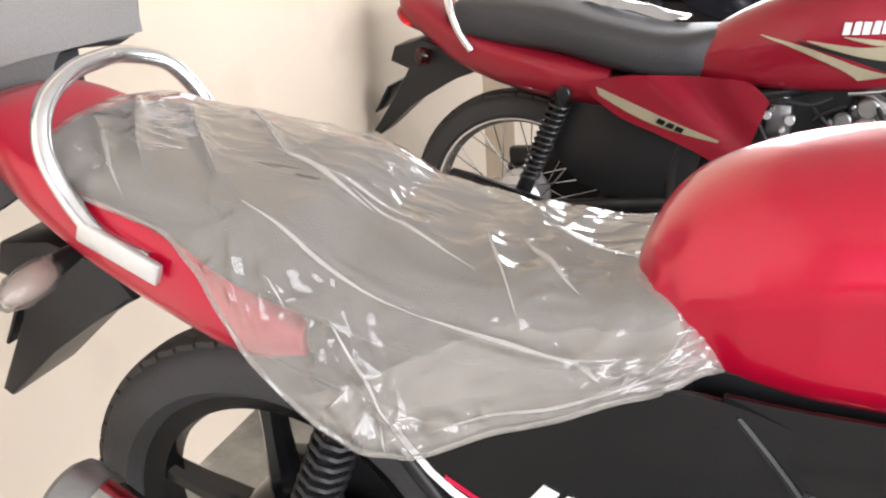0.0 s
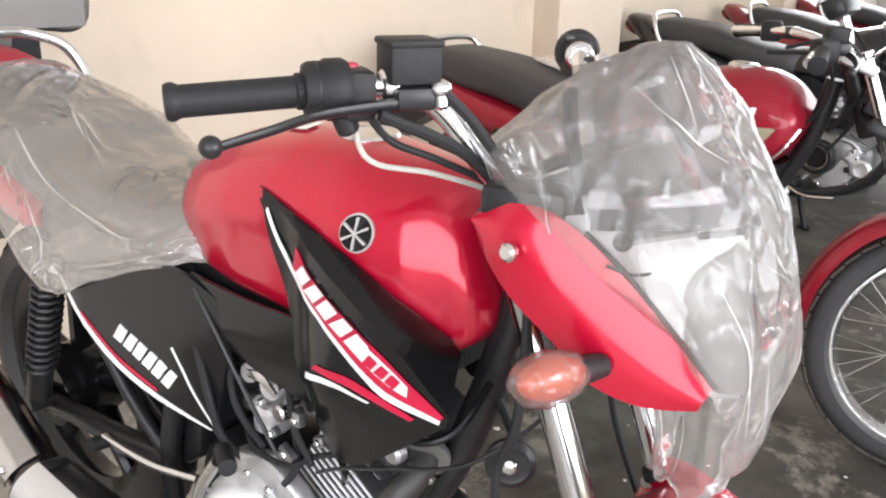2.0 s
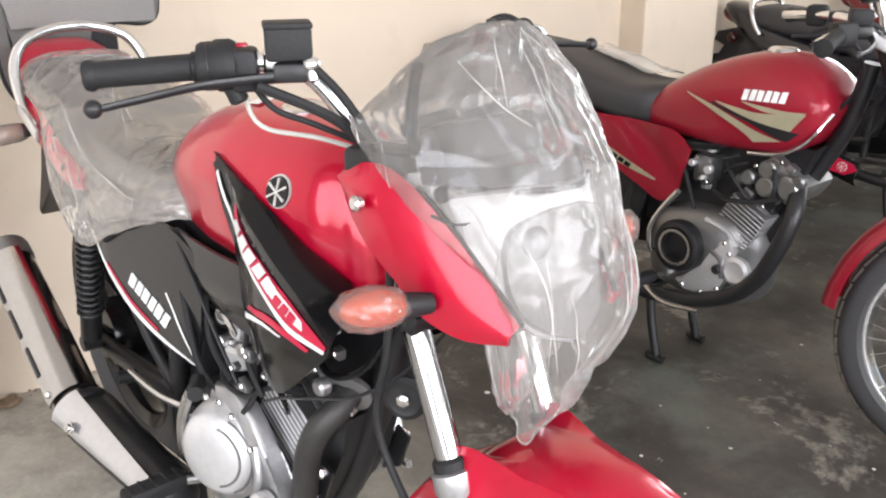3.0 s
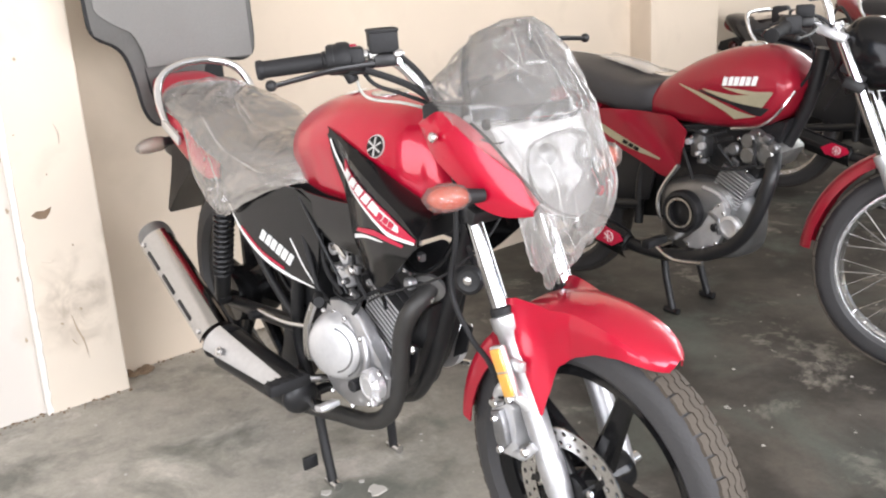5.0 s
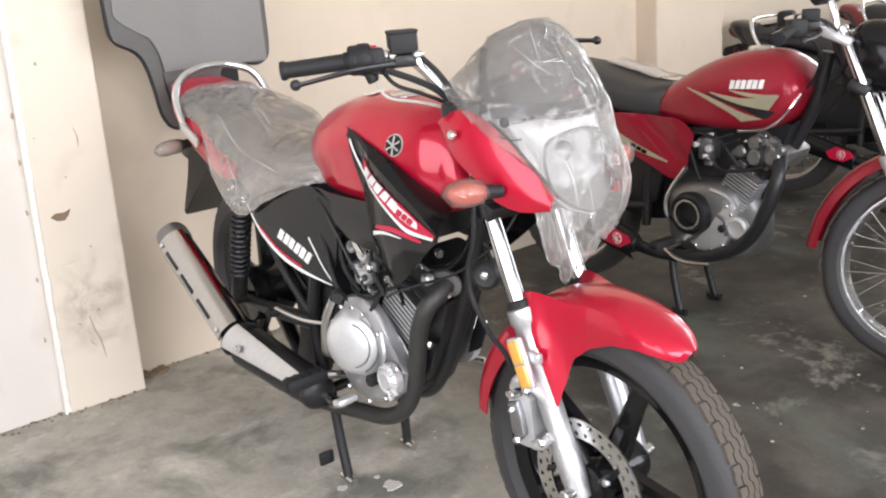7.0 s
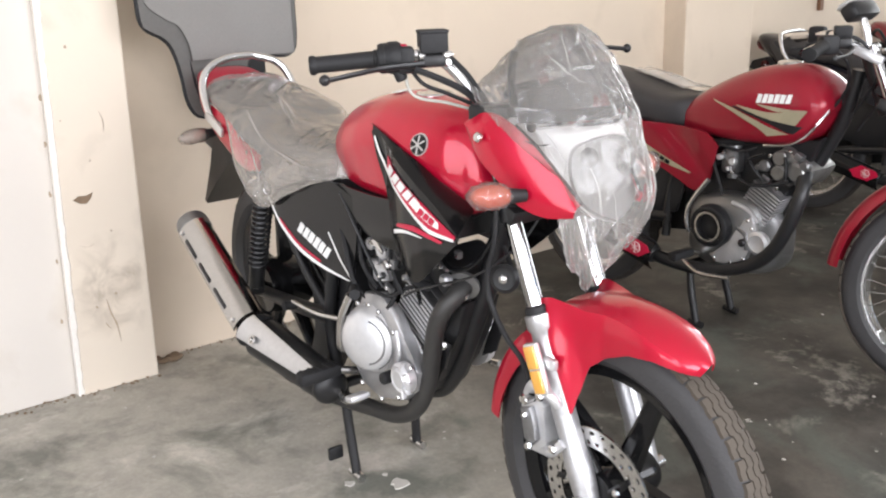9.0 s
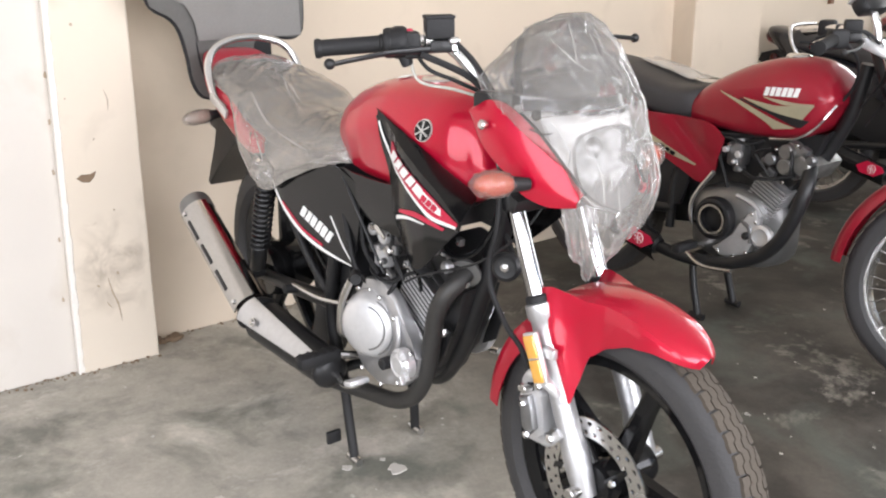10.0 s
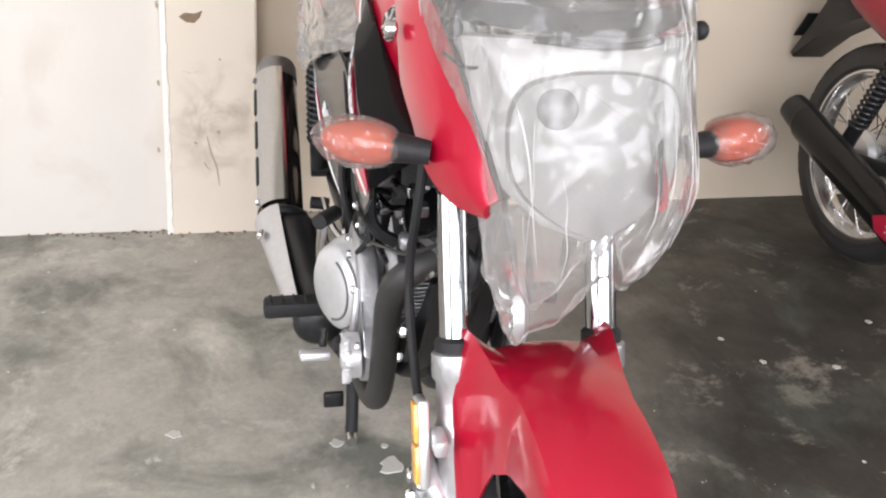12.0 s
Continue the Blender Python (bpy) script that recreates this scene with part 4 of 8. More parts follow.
# front mudguard
def skirt(deg):
    return lerp_table([(59, 0.004), (62, 0.008), (68, 0.016), (76, 0.034), (84, 0.058), (94, 0.090), (99, 0.140), (104, 0.178), (110, 0.150), (117, 0.095), (127, 0.048), (140, 0.035), (171, 0.026)], deg)[0]
rows = []
for i in range(96):
    deg = 58.2 + (171 - 58.2) * i / 95
    a, R = radians(deg), 0.347 - 0.022 * max(0, min(1, (deg - 107) / 11)) - 0.012 * max(0, (deg - 130) / 41) - 0.006 * max(0, (92 - deg) / 35) ** 1.5
    drop, line = skirt(deg), []
    crest = 0.036 * max(0.0, 1 - (111 - deg) / 15.0 if deg < 111 else 1 - (deg - 111) / 8.0)
    hw = 0.055 + 0.024 * max(0.0, 1 - abs(deg - 109) / 20) 
    hw *= math.sqrt(max(0.03, 1 - max(0.0, (75.5 - deg) / 17.6) ** 2.2))
    for j in range(25):
        v = -1 + 2 * j / 24
        u = abs(v)
        if u < 0.60:
            t = u / 0.60
            y, r = hw * 0.96 * t, R - 0.011 * t ** 2 + crest * max(0, t - 0.75) / 0.25
        else:
            # flat flank below a folded edge, with a ridge down to the flap's corner
            t = (u - 0.60) / 0.40
            ridge = max(0.0, 1 - abs(deg - 112 + 8 * t) / 9.0)
            y, r = hw * (0.96 + 0.04 * min(1, t * 4)) + 0.011 * ridge * min(1, t * 3) + 0.004 * t, R - 0.011 + crest * (1 - t) - (drop + 0.004) * t
        line.append((FA[0] + r * math.cos(a), FA[1] + math.copysign(y, v), FA[2] + r * math.sin(a)))
    rows.append(line)
part("front_mudguard", sheet(B(), rows, 0.003), RED, bike, "glossy red front mudguard", True, 18)

# tank
TANK = [(0.455, 0.802, 0.842, 0.040), (0.463, 0.791, 0.866, 0.064), (0.482, 0.777, 0.897, 0.086), (0.512, 0.765, 0.923, 0.103), (0.56, 0.756, 0.945, 0.116), (0.62, 0.750, 0.961, 0.123), (0.69, 0.746, 0.970, 0.124), (0.74, 0.738, 0.969, 0.121),
        (0.79, 0.735, 0.965, 0.115), (0.84, 0.737, 0.959, 0.106), (0.88, 0.742, 0.952, 0.095), (0.912, 0.747, 0.938, 0.082), (0.935, 0.754, 0.914, 0.071), (0.950, 0.764, 0.884, 0.062), (0.960, 0.775, 0.855, 0.052), (0.967, 0.788, 0.832, 0.036)]
def tank_y(x, z):
    """The right-hand skin of the tank."""
    zb, zt, hw = lerp_table(TANK, x)
    return -tank_side(zb, zt, hw, max(zb, min(zt, z)))
bm = tank_mesh(B(), TANK)
for v in bm.verts:
    # knee recess with a soft edge, and a pressed line ahead of the badge
    s = max(0.0, min(1.0, (0.872 - v.co.z + 0.25 * (v.co.x - 0.66)) / 0.028)) * max(0.0, min(1.0, (0.755 - v.co.x) / 0.03))
    v.co.y *= 1 - 0.085 * s
    e = v.co.x - (0.888 + 0.16 * (0.877 - v.co.z))
    v.co.y *= 1 - max(0.0, min(0.06, e * 2.2)) * (1 if v.co.z < 0.90 else max(0.0, 1 - (v.co.z - 0.90) / 0.03))
tank = part("fuel_tank", bm, RED, bike, "glossy candy red fuel tank")
bm = B()
lathe(bm, [(0.037, -0.012), (0.039, 0.0), (0.037, 0.003), (0.033, 0.0035), (0.031, 0.002), (0.026, 0.003), (0.0, 0.004)], (0.752, 0, 0.9665), (0.02, 0, 1), 32)
part("fuel_cap", bm, STEEL, tank, "round steel filler cap")
def tank_top(x, y):
    """Height of the tank's skin above a point of the plan."""
    zb, zt, hw = lerp_table(TANK, x)
    zc = zb + 0.42 * (zt - zb)
    return zc + (zt - zc) * max(0.0, 1 - (abs(y) / hw) ** 2.35) ** (1 / 2.35)
bm = sheet(B(), [[(x, y, tank_top(x, y) + 0.004) for y in (-0.044, -0.037, -0.030, -0.023, -0.016)] for x in (0.655, 0.664, 0.673, 0.682, 0.690)], 0.0008)
part("tank_label", bm, WHITE, tank, "small white paper label")
roundel(tank, (0.833, 0.884), 0.0215, tank_y, SILVER)

# black shroud on the tank's flank: a flat ledge out from the tank, then a steep face that carries the stripes
def shroud_y(x, z):
    return min(tank_y(x, z) - 0.004, shroud_lie(x, z))
def shroud_lie(x, z):
    return -lerp_table([(0.69, 0.110), (0.735, 0.122), (0.762, 0.129), (0.80, 0.142), (0.835, 0.148), (0.893, 0.151), (1.004, 0.149)], x)[0] + 0.012 * max(0.0, (0.70 - z) / 0.08)
root_line = [(0.690, -0.106, 0.910), (0.762, -0.109, 0.886), (0.837, -0.101, 0.852), (0.880, -0.088, 0.824), (0.915, -0.070, 0.800), (0.958, -0.070, 0.768)]
crest_line = [(0.692, -0.110, 0.906), (0.762, -0.129, 0.878), (0.835, -0.148, 0.846), (0.893, -0.151, 0.815), (0.945, -0.151, 0.786), (1.005, -0.149, 0.742)]
foot_line = [(0.695, -0.110, 0.899), (0.733, -0.122, 0.800), (0.752, -0.128, 0.715), (0.785, -0.136, 0.660), (0.848, -0.140, 0.612), (1.000, -0.146, 0.728)]
for sy in (-1, 1):
    rows = []
    for a, c, f in zip(spline(root_line, 40), spline(crest_line, 40), spline(foot_line, 40)):
        inner = [a.lerp(c, k / 4) + Vector((0, 0, 0.003 * math.sin(math.pi * k / 4))) for k in range(4)]
        face = [c.lerp(f, k / 9) for k in range(10)]
        rows.append(([(p.x, min(p.y, tank_y(p.x, p.z) - 0.004), p.z) for p in inner] + [(p.x, shroud_y(p.x, p.z), p.z) for p in face])[::-1])
    bm = sheet(B(), rows, 0.004)
    sh = part("tank_shroud", bm if sy < 0 else flipped(bm), BLACK, bike, "gloss black side shroud with red and white stripe", True, 30)
    if sy < 0:
        shroud = sh
strip_parts = (("red_stripe", [(0.764, 0.858), (0.796, 0.838), (0.828, 0.822), (0.876, 0.800), (0.920, 0.780), (0.950, 0.764), (1.000, 0.741)], [(0.757, 0.832), (0.779, 0.812), (0.818, 0.792), (0.858, 0.768), (0.893, 0.750), (0.927, 0.737), (0.994, 0.732)], PINKRED, 0.002),
               ("white_stripe", [(0.709, 0.892), (0.746, 0.8425), (0.780, 0.8155), (0.819, 0.7945), (0.859, 0.771), (0.894, 0.7535), (0.928, 0.741), (0.997, 0.736)], [(0.707, 0.888), (0.742, 0.838), (0.776, 0.811), (0.816, 0.790), (0.856, 0.766), (0.891, 0.747), (0.925, 0.733), (0.995, 0.731)], WHITE, 0.0035),
               ("white_field", [(0.890, 0.789), (0.912, 0.779), (0.934, 0.769), (0.954, 0.759)], [(0.882, 0.771), (0.905, 0.760), (0.930, 0.751), (0.953, 0.747)], WHITE, 0.0042),
               ("red_flash", [(0.806, 0.730), (0.868, 0.737), (0.920, 0.731), (0.962, 0.724)], [(0.798, 0.722), (0.866, 0.726), (0.920, 0.722), (0.956, 0.719)], PINKRED, 0.002),
               ("white_flash", [(0.784, 0.712), (0.836, 0.7225), (0.900, 0.7205)], [(0.782, 0.703), (0.838, 0.7165), (0.897, 0.7185)], WHITE, 0.003))
for nm, top, lo2, mt, lift in strip_parts:
    part(nm, strip(B(), top, lo2, shroud_y, lift, 24), mt, shroud)
letter_bars(shroud, (0.766, 0.831), (0.886, 0.7715), 0.0215, 5, shroud_y, WHITE, 0.5, 0.005)
letter_bars(shroud, (0.893, 0.769), (0.940, 0.7515), 0.0125, 3, shroud_y, PINKRED, 0.35, 0.0065)

part("tank_underside", plate(B(), [(0.485, 0.786), (0.62, 0.770), (0.90, 0.765), (0.90, 0.70), (0.70, 0.665), (0.56, 0.70), (0.49, 0.74)], -0.098, 0.098, 0.010), SATIN, bike)

# middle cover under the tank's tail
def mid_y(x, z):
    return -0.126 + 0.02 * max(0, (0.70 - z) / 0.1)
for sy in (-1, 1):
    bm = sheet(B(), bowed([(0.545, 0.742), (0.60, 0.694), (0.67, 0.662), (0.77, 0.650)], [(0.548, 0.768), (0.60, 0.764), (0.68, 0.762), (0.765, 0.765)], 14, 6, mid_y), 0.005)
    part("frame_cover", bm if sy < 0 else flipped(bm), BLACK, bike, "gloss black cover below the tank")

# side panels
def side_y(x, z):
    return -0.152 + 0.085 * max(0, x - 0.30) - 0.02 * max(0, (0.62 - z) / 0.1) * 0.4
for sy in (-1, 1):
    bm = sheet(B(), bowed([(0.242, 0.690), (0.292, 0.632), (0.372, 0.582), (0.470, 0.556), (0.590, 0.548)], [(0.250, 0.712), (0.330, 0.735), (0.430, 0.755), (0.530, 0.768), (0.628, 0.735)], 24, 8, side_y), 0.006)
    sp = part("side_panel", bm if sy < 0 else flipped(bm), BLACK, bike, "gloss black side panel with white stripe and bars")
    if sy < 0:
        panel = sp
part("white_stripe", strip(B(), [(0.252, 0.695), (0.300, 0.640), (0.375, 0.594), (0.470, 0.567), (0.586, 0.551)], [(0.246, 0.692), (0.293, 0.634), (0.372, 0.585), (0.470, 0.559), (0.584, 0.549)], side_y), WHITE, panel)
part("red_stripe", strip(B(), [(0.300, 0.648), (0.375, 0.602), (0.470, 0.575)], [(0.300, 0.642), (0.375, 0.5965), (0.470, 0.5695)], side_y), PINKRED, panel)
part("slit_stripe", strip(B(), [(0.508, 0.650), (0.545, 0.600), (0.588, 0.560)], [(0.504, 0.648), (0.541, 0.598), (0.586, 0.558)], side_y, 0.002), WHITE, panel)
letter_bars(panel, (0.376, 0.630), (0.500, 0.583), 0.029, 6, side_y, WHITE, 0.3, 0.002)
bm = B()
tube(bm, [(0.560, -0.128, 0.75), (0.600, -0.128, 0.70), (0.655, -0.124, 0.62), (0.70, -0.12, 0.56)], 0.0035, 6)
part("cover_seam", bm, SATIN, bike)

# seat
SEATROWS = [(-0.235, 0.86, 0.918, 0.066), (-0.210, 0.845, 0.938, 0.098), (-0.155, 0.825, 0.945, 0.118), (-0.05, 0.800, 0.926, 0.128), (0.05, 0.785, 0.911, 0.132), (0.14, 0.765, 0.893, 0.134),
            (0.21, 0.750, 0.856, 0.134), (0.30, 0.740, 0.838, 0.130), (0.42, 0.745, 0.830, 0.118), (0.50, 0.770, 0.842, 0.098), (0.535, 0.79, 0.845, 0.06)]
part("seat_base", loft_table(B(), [(0.06, 0.71, 0.80, 0.10), (0.16, 0.67, 0.79, 0.118), (0.32, 0.65, 0.78, 0.118), (0.48, 0.68, 0.79, 0.108), (0.54, 0.72, 0.79, 0.09)], 24, 4.0, 18), SATIN, bike, "black plastic seat base")
part("seat", loft_table(B(), SEATROWS, 32, 3.4, 40), SEAT, bike, "dark grey vinyl dual seat")

# tail
TAIL = [(-0.345, 0.925, 0.955, 0.045), (-0.325, 0.895, 0.968, 0.074), (-0.27, 0.868, 0.968, 0.096), (-0.20, 0.832, 0.940, 0.122), (-0.11, 0.775, 0.915, 0.134), (0.0, 0.722, 0.882, 0.139), (0.05, 0.706, 0.848, 0.139), (0.10, 0.708, 0.80, 0.135), (0.14, 0.718, 0.775, 0.125)]
part("tail_cowl", loft_table(B(), TAIL, 40, 3.6, 36, 0.9), RED, bike, "glossy red tail cowl")
bm = B()
loft_table(bm, [(-0.358, 0.900, 0.935, 0.040), (-0.335, 0.872, 0.945, 0.062), (-0.30, 0.86, 0.93, 0.066)], 20, 2.6, 6)
part("tail_light", bm, REDLENS, bike, "red tail light lens")
bm = B()
hub = [(x + 0.035, z - 0.004) for x, z in ((-0.20, 0.775), (-0.29, 0.800), (-0.372, 0.790), (-0.392, 0.745), (-0.33, 0.742), (-0.366, 0.682), (-0.448, 0.560), (-0.432, 0.550), (-0.330, 0.636), (-0.235, 0.700), (-0.17, 0.735))]
plate(bm, hub, -0.062, 0.062, 0.006)
flap = part("rear_mudguard", bm, SATIN, bike, "matt black rear mudguard flap")
bm = B()
box(bm, (-0.380, 0, 0.650), (0.006, 0.09, 0.07), 0.002, Matrix.Rotation(radians(32), 3, "Y"))
part("plate_bracket", bm, SATIN, flap)
turn_signal(bike, (-0.185, -0.085, 0.800), (-0.178, -0.197, 0.792), "rear_turn_signal", TEALENS, True, 0.72)
turn_signal(bike, (-0.185, 0.085, 0.800), (-0.178, 0.197, 0.792), "rear_turn_signal", TEALENS, True, 0.72)
# rear grab rail
bm = B()
right = [(-0.022, -0.140, 0.832), (-0.075, -0.143, 0.854), (-0.112, -0.141, 0.893), (-0.138, -0.134, 0.942), (-0.153, -0.105, 0.982), (-0.166, -0.05, 1.002)]
tube(bm, right + [(-0.172, 0.0, 1.006)] + [(x - 0.010, -y, z) for x, y, z in right[::-1]], 0.0108, 14, 72)
rail = part("grab_rail", bm, CHROME, bike, "bright chrome rear grab rail")
for sy in (-1, 1):
    bm = B()
    box(bm, (-0.052, sy * 0.149, 0.842), (0.105, 0.010, 0.026), 0.004, Matrix.Rotation(radians(24), 3, "Y"))
    part("rail_mount", bm, SILVER, rail)

# handlebar and controls
LB = 0.039
def hb(side, x, y, z):
    """A point of the handlebar, mirrored about the steering axis."""
    return Vector((x, -y if side < 0 else y + LB, z))
half = [(0.817, 0.310, 1.051), (0.878, 0.215, 1.0575), (0.925, 0.146, 1.060), (0.952, 0.112, 1.040), (0.985, 0.075, 0.978), (0.998, 0.040, 0.958)]
bar = part("handlebar", tube(B(), [hb(-1, *p) for p in half] + [hb(1, *p) for p in half[::-1]], 0.0112, 14, 70), CHROME, bike, "chrome handlebar")
yaw = math.atan2(0.063, 0.097)
for s in (-1, 1):
    rz = Matrix.Rotation(-s * yaw, 3, "Z") if s > 0 else Matrix.Rotation(-yaw, 3, "Z")
    a, b = hb(s, 0.815, 0.313, 1.0508), hb(s, 0.879, 0.2135, 1.0575)
    L = (b - a).length
    prof = [(0.009, -0.005), (0.0155, -0.004), (0.0172, 0.0), (0.0172, 0.004), (0.0150, 0.008)]
    prof += [(0.0144 + 0.0005 * (k % 2), 0.010 + (L - 0.02) * k / 40) for k in range(41)] + [(0.0168, L - 0.008), (0.0168, L), (0.012, L)]
    part("grip", lathe(B(), prof, a, b - a, 20), RUBBER, bar, "ribbed black rubber grip")
    bm = B()
    a, b = hb(s, 0.878, 0.216, 1.0575), hb(s, 0.905, 0.175, 1.059)
    lathe(bm, [(0.014, 0.0), (0.024, 0.001), (0.0265, 0.006), (0.0265, 0.018), (0.0285, 0.021), (0.0285, 0.036), (0.025, 0.042), (0.013, 0.043)], a, b - a, 22)
    part("switch_housing", bm, RUBBER, bar, "black throttle and switch housing")
    part("housing_seam", lathe(B(), [(0.0268, 0.0), (0.0272, 0.0008), (0.0268, 0.0016)], a + (b - a).normalized() * 0.012, b - a, 22), SATIN, bar)
    part("cable_boss", rod(B(), hb(s, 0.899, 0.190, 1.040), hb(s, 0.904, 0.182, 1.018), 0.011, 14, bevel=0.003), RUBBER, bar)
    part("housing_screw", bolt(B(), hb(s, 0.888, 0.186, 1.046) + Vector((-0.012, 0, 0)), (-0.6, -0.3, 0.2), 0.004, 0.004), STEEL, bar)
    part("switch_block", box(B(), hb(s, 0.905, 0.174, 1.054), (0.044, 0.030, 0.046), 0.007, rz), RUBBER, bar)
    part("switch_button", box(B(), hb(s, 0.893, 0.170, 1.076), (0.012, 0.014, 0.010), 0.003, rz), PINKRED if s < 0 else SATIN, bar)
    part("clamp_ring", rod(B(), hb(s, 0.918, 0.157, 1.060), hb(s, 0.928, 0.142, 1.060), 0.0175, 16, bevel=0.003), STEEL, bar)
    part("lever_perch", box(B(), hb(s, 0.946, 0.140, 1.052), (0.030, 0.040, 0.022), 0.006, rz), SATIN, bar)
    bm = B()
    tube(bm, [hb(s, 0.952, 0.125, 1.047), hb(s, 0.932, 0.185, 1.046), hb(s, 0.920, 0.237, 1.044), hb(s, 0.925, 0.292, 1.040), hb(s, 0.922, 0.345, 1.034)], [0.008, 0.0075, 0.006, 0.0055, 0.005], 10, 24, 0.75)
    ball(bm, hb(s, 0.920, 0.349, 1.0345), (0.0095, 0.0095, 0.0095), None, 14, 10)
    part("lever", bm, SATIN, bar, "black ball-ended hand lever")
    bm = B()
    rod(bm, hb(s, 0.968, 0.126, 1.042), hb(s, 0.967, 0.127, 1.056), 0.008, 14, bevel=0.003)
    ball(bm, hb(s, 0.967, 0.128, 1.061), (0.0105, 0.0105, 0.009), None, 14, 8)
    part("mirror_mount", bm, CHROME, bar, "bare chrome mirror mount")
rz = Matrix.Rotation(-radians(28), 3, "Z")
res = part("brake_reservoir", box(B(), (0.935, -0.136, 1.082), (0.046, 0.050, 0.036), 0.004, rz), RUBBER, bar, "black brake fluid reservoir")
part("reservoir_cap", box(B(), (0.935, -0.136, 1.101), (0.049, 0.053, 0.007), 0.003, rz), RUBBER, res)
part("throttle_cable", tube(B(), [(0.905, -0.176, 1.036), (0.906, -0.172, 1.004), (0.915, -0.155, 0.985), (0.945, -0.105, 0.972), (0.985, -0.05, 0.945), (1.0, -0.03, 0.90)], 0.0029, 8, 30), CABLEGREY, bar, "thin pale grey throttle cable")
part("throttle_cable", tube(B(), [(0.915, -0.170, 1.036), (0.932, -0.155, 1.010), (0.955, -0.115, 0.99), (0.985, -0.06, 0.955), (1.0, -0.04, 0.90)], 0.0038, 8, 24), RUBBER, bar, "black cable")
part("brake_hose", tube(B(), [(0.968, -0.128, 1.060), (1.0, -0.105, 1.02), (1.035, -0.085, 0.95), (1.055, -0.095, 0.86), (1.058, -0.106, 0.742), (1.038, -0.107, 0.675), (1.043, -0.107, 0.62), (1.085, -0.106, 0.560), (1.128, -0.105, 0.525), (1.150, -0.10, 0.455)], 0.0052, 8, 50), RUBBER, bike, "black brake hose")
part("wiring_loom", tube(B(), [(0.94, -0.18, 1.04), (0.985, -0.11, 1.0), (1.02, -0.06, 0.94), (1.04, 0.0, 0.90)], 0.006, 8, 24), RUBBER, bike)
part("speedometer_cable", tube(B(), [(1.06, 0.03, 0.93), (1.055, 0.085, 0.80), (1.06, 0.10, 0.66), (1.16, 0.105, 0.45), (1.27, 0.07, 0.32)], 0.004, 8, 40), RUBBER, bike)
part("clutch_cable", tube(B(), [(0.775, -0.118, 0.560), (0.82, -0.116, 0.585), (0.889, -0.112, 0.613), (0.998, -0.092, 0.660), (1.06, -0.02, 0.74), (1.05, 0.06, 0.86), (0.97, 0.14, 1.03)], 0.0026, 8, 50), SATIN, bike, "thin black clutch cable")

# headlamp cowl
def wing_y(x, z):
    return -0.145 + 0.062 * max(0, (x - 1.045) / 0.187) ** 1.35 + 0.10 * max(0, z - 0.945) + 0.13 * (z - 0.885)
wl = [(1.008, 0.940), (1.022, 0.915), (1.055, 0.882), (1.100, 0.848), (1.132, 0.818), (1.180, 0.802), (1.228, 0.806)]
wh = [(1.009, 0.950), (1.030, 0.963), (1.072, 0.967), (1.112, 0.950), (1.150, 0.920), (1.190, 0.880), (1.236, 0.828)]
for sy in (-1, 1):
    rowsw = bowed(wl, wh, 26, 8, wing_y)
    rowsw = [[(x, y - 0.007 * math.sin(math.pi * j / 7) + 0.015, z) for j, (x, y, z) in enumerate(r)] for r in rowsw]
    bm = sheet(B(), rowsw, 0.006)
    w = part("cowl_wing", bm if sy < 0 else flipped(bm), RED, bike, "glossy red headlamp cowl side")
    bm = B()
    rod(bm, (1.060, -0.134 * -sy, 0.928), (1.060, -0.146 * -sy, 0.929), 0.009, 16, bevel=0.003)
    part("cowl_screw", bm, STEEL, w)
    rowsb = bowed([(1.072, 0.955), (1.122, 0.922), (1.168, 0.880), (1.206, 0.832)], [(1.105, 0.962), (1.150, 0.945), (1.178, 0.925), (1.206, 0.895)], 14, 7, lambda x, z: wing_y(x, z) + 0.016 + 0.25 * max(0, z - 0.90))
    bm = sheet(B(), rowsb, 0.004)
    part("cowl_inner_panel", bm if sy < 0 else flipped(bm), SILVERGREY, bike, "silver panel beside the headlamp")
def lamp_ring(k, x):
    """The headlamp's rounded five-sided outline at scale k."""
    pts = []
    for y, z in ((0, 0.786), (0.040, 0.802), (0.071, 0.832), (0.078, 0.872), (0.068, 0.908), (0.034, 0.922), (0, 0.925), (-0.034, 0.922), (-0.068, 0.908), (-0.078, 0.872), (-0.071, 0.832), (-0.040, 0.802)):
        pts.append((x - 0.9 * abs(y * k) ** 1.6 + 0.22 * (0.86 - z) * k, 0.020 + y * k, 0.858 + (z - 0.858) * k))
    return spline([*pts, pts[0]], 49)[:-1]
bm = B()
skin(bm, [lamp_ring(k, 1.222 + 0.016 * (1 - k * k)) for k in (1.0, 0.86, 0.66, 0.42, 0.18, 0.02)], True, False)
lamp = part("headlamp_lens", bm, LAMPGLASS, bike, "clear headlamp lens")
random.seed(5)
rings = []
for i, (k, x) in enumerate(((0.985, 1.216), (0.86, 1.200), (0.66, 1.184), (0.44, 1.166), (0.20, 1.152), (0.08, 1.150))):
    rings.append([p + Vector((random.uniform(-0.011, 0.011) if 0 < i < 5 else 0, 0, 0)) for p in lamp_ring(k, x)[(i % 2) * 2::4]])
bm = B()
skin(bm, rings, True, False)
bmesh.ops.triangulate(bm, faces=bm.faces)
part("headlamp_reflector", bm, LAMPMETAL, lamp, "bright metal headlamp reflector", False)
part("bulb_cap", ball(B(), (1.196, -0.018, 0.893), (0.020, 0.020, 0.019)), DULL, lamp)
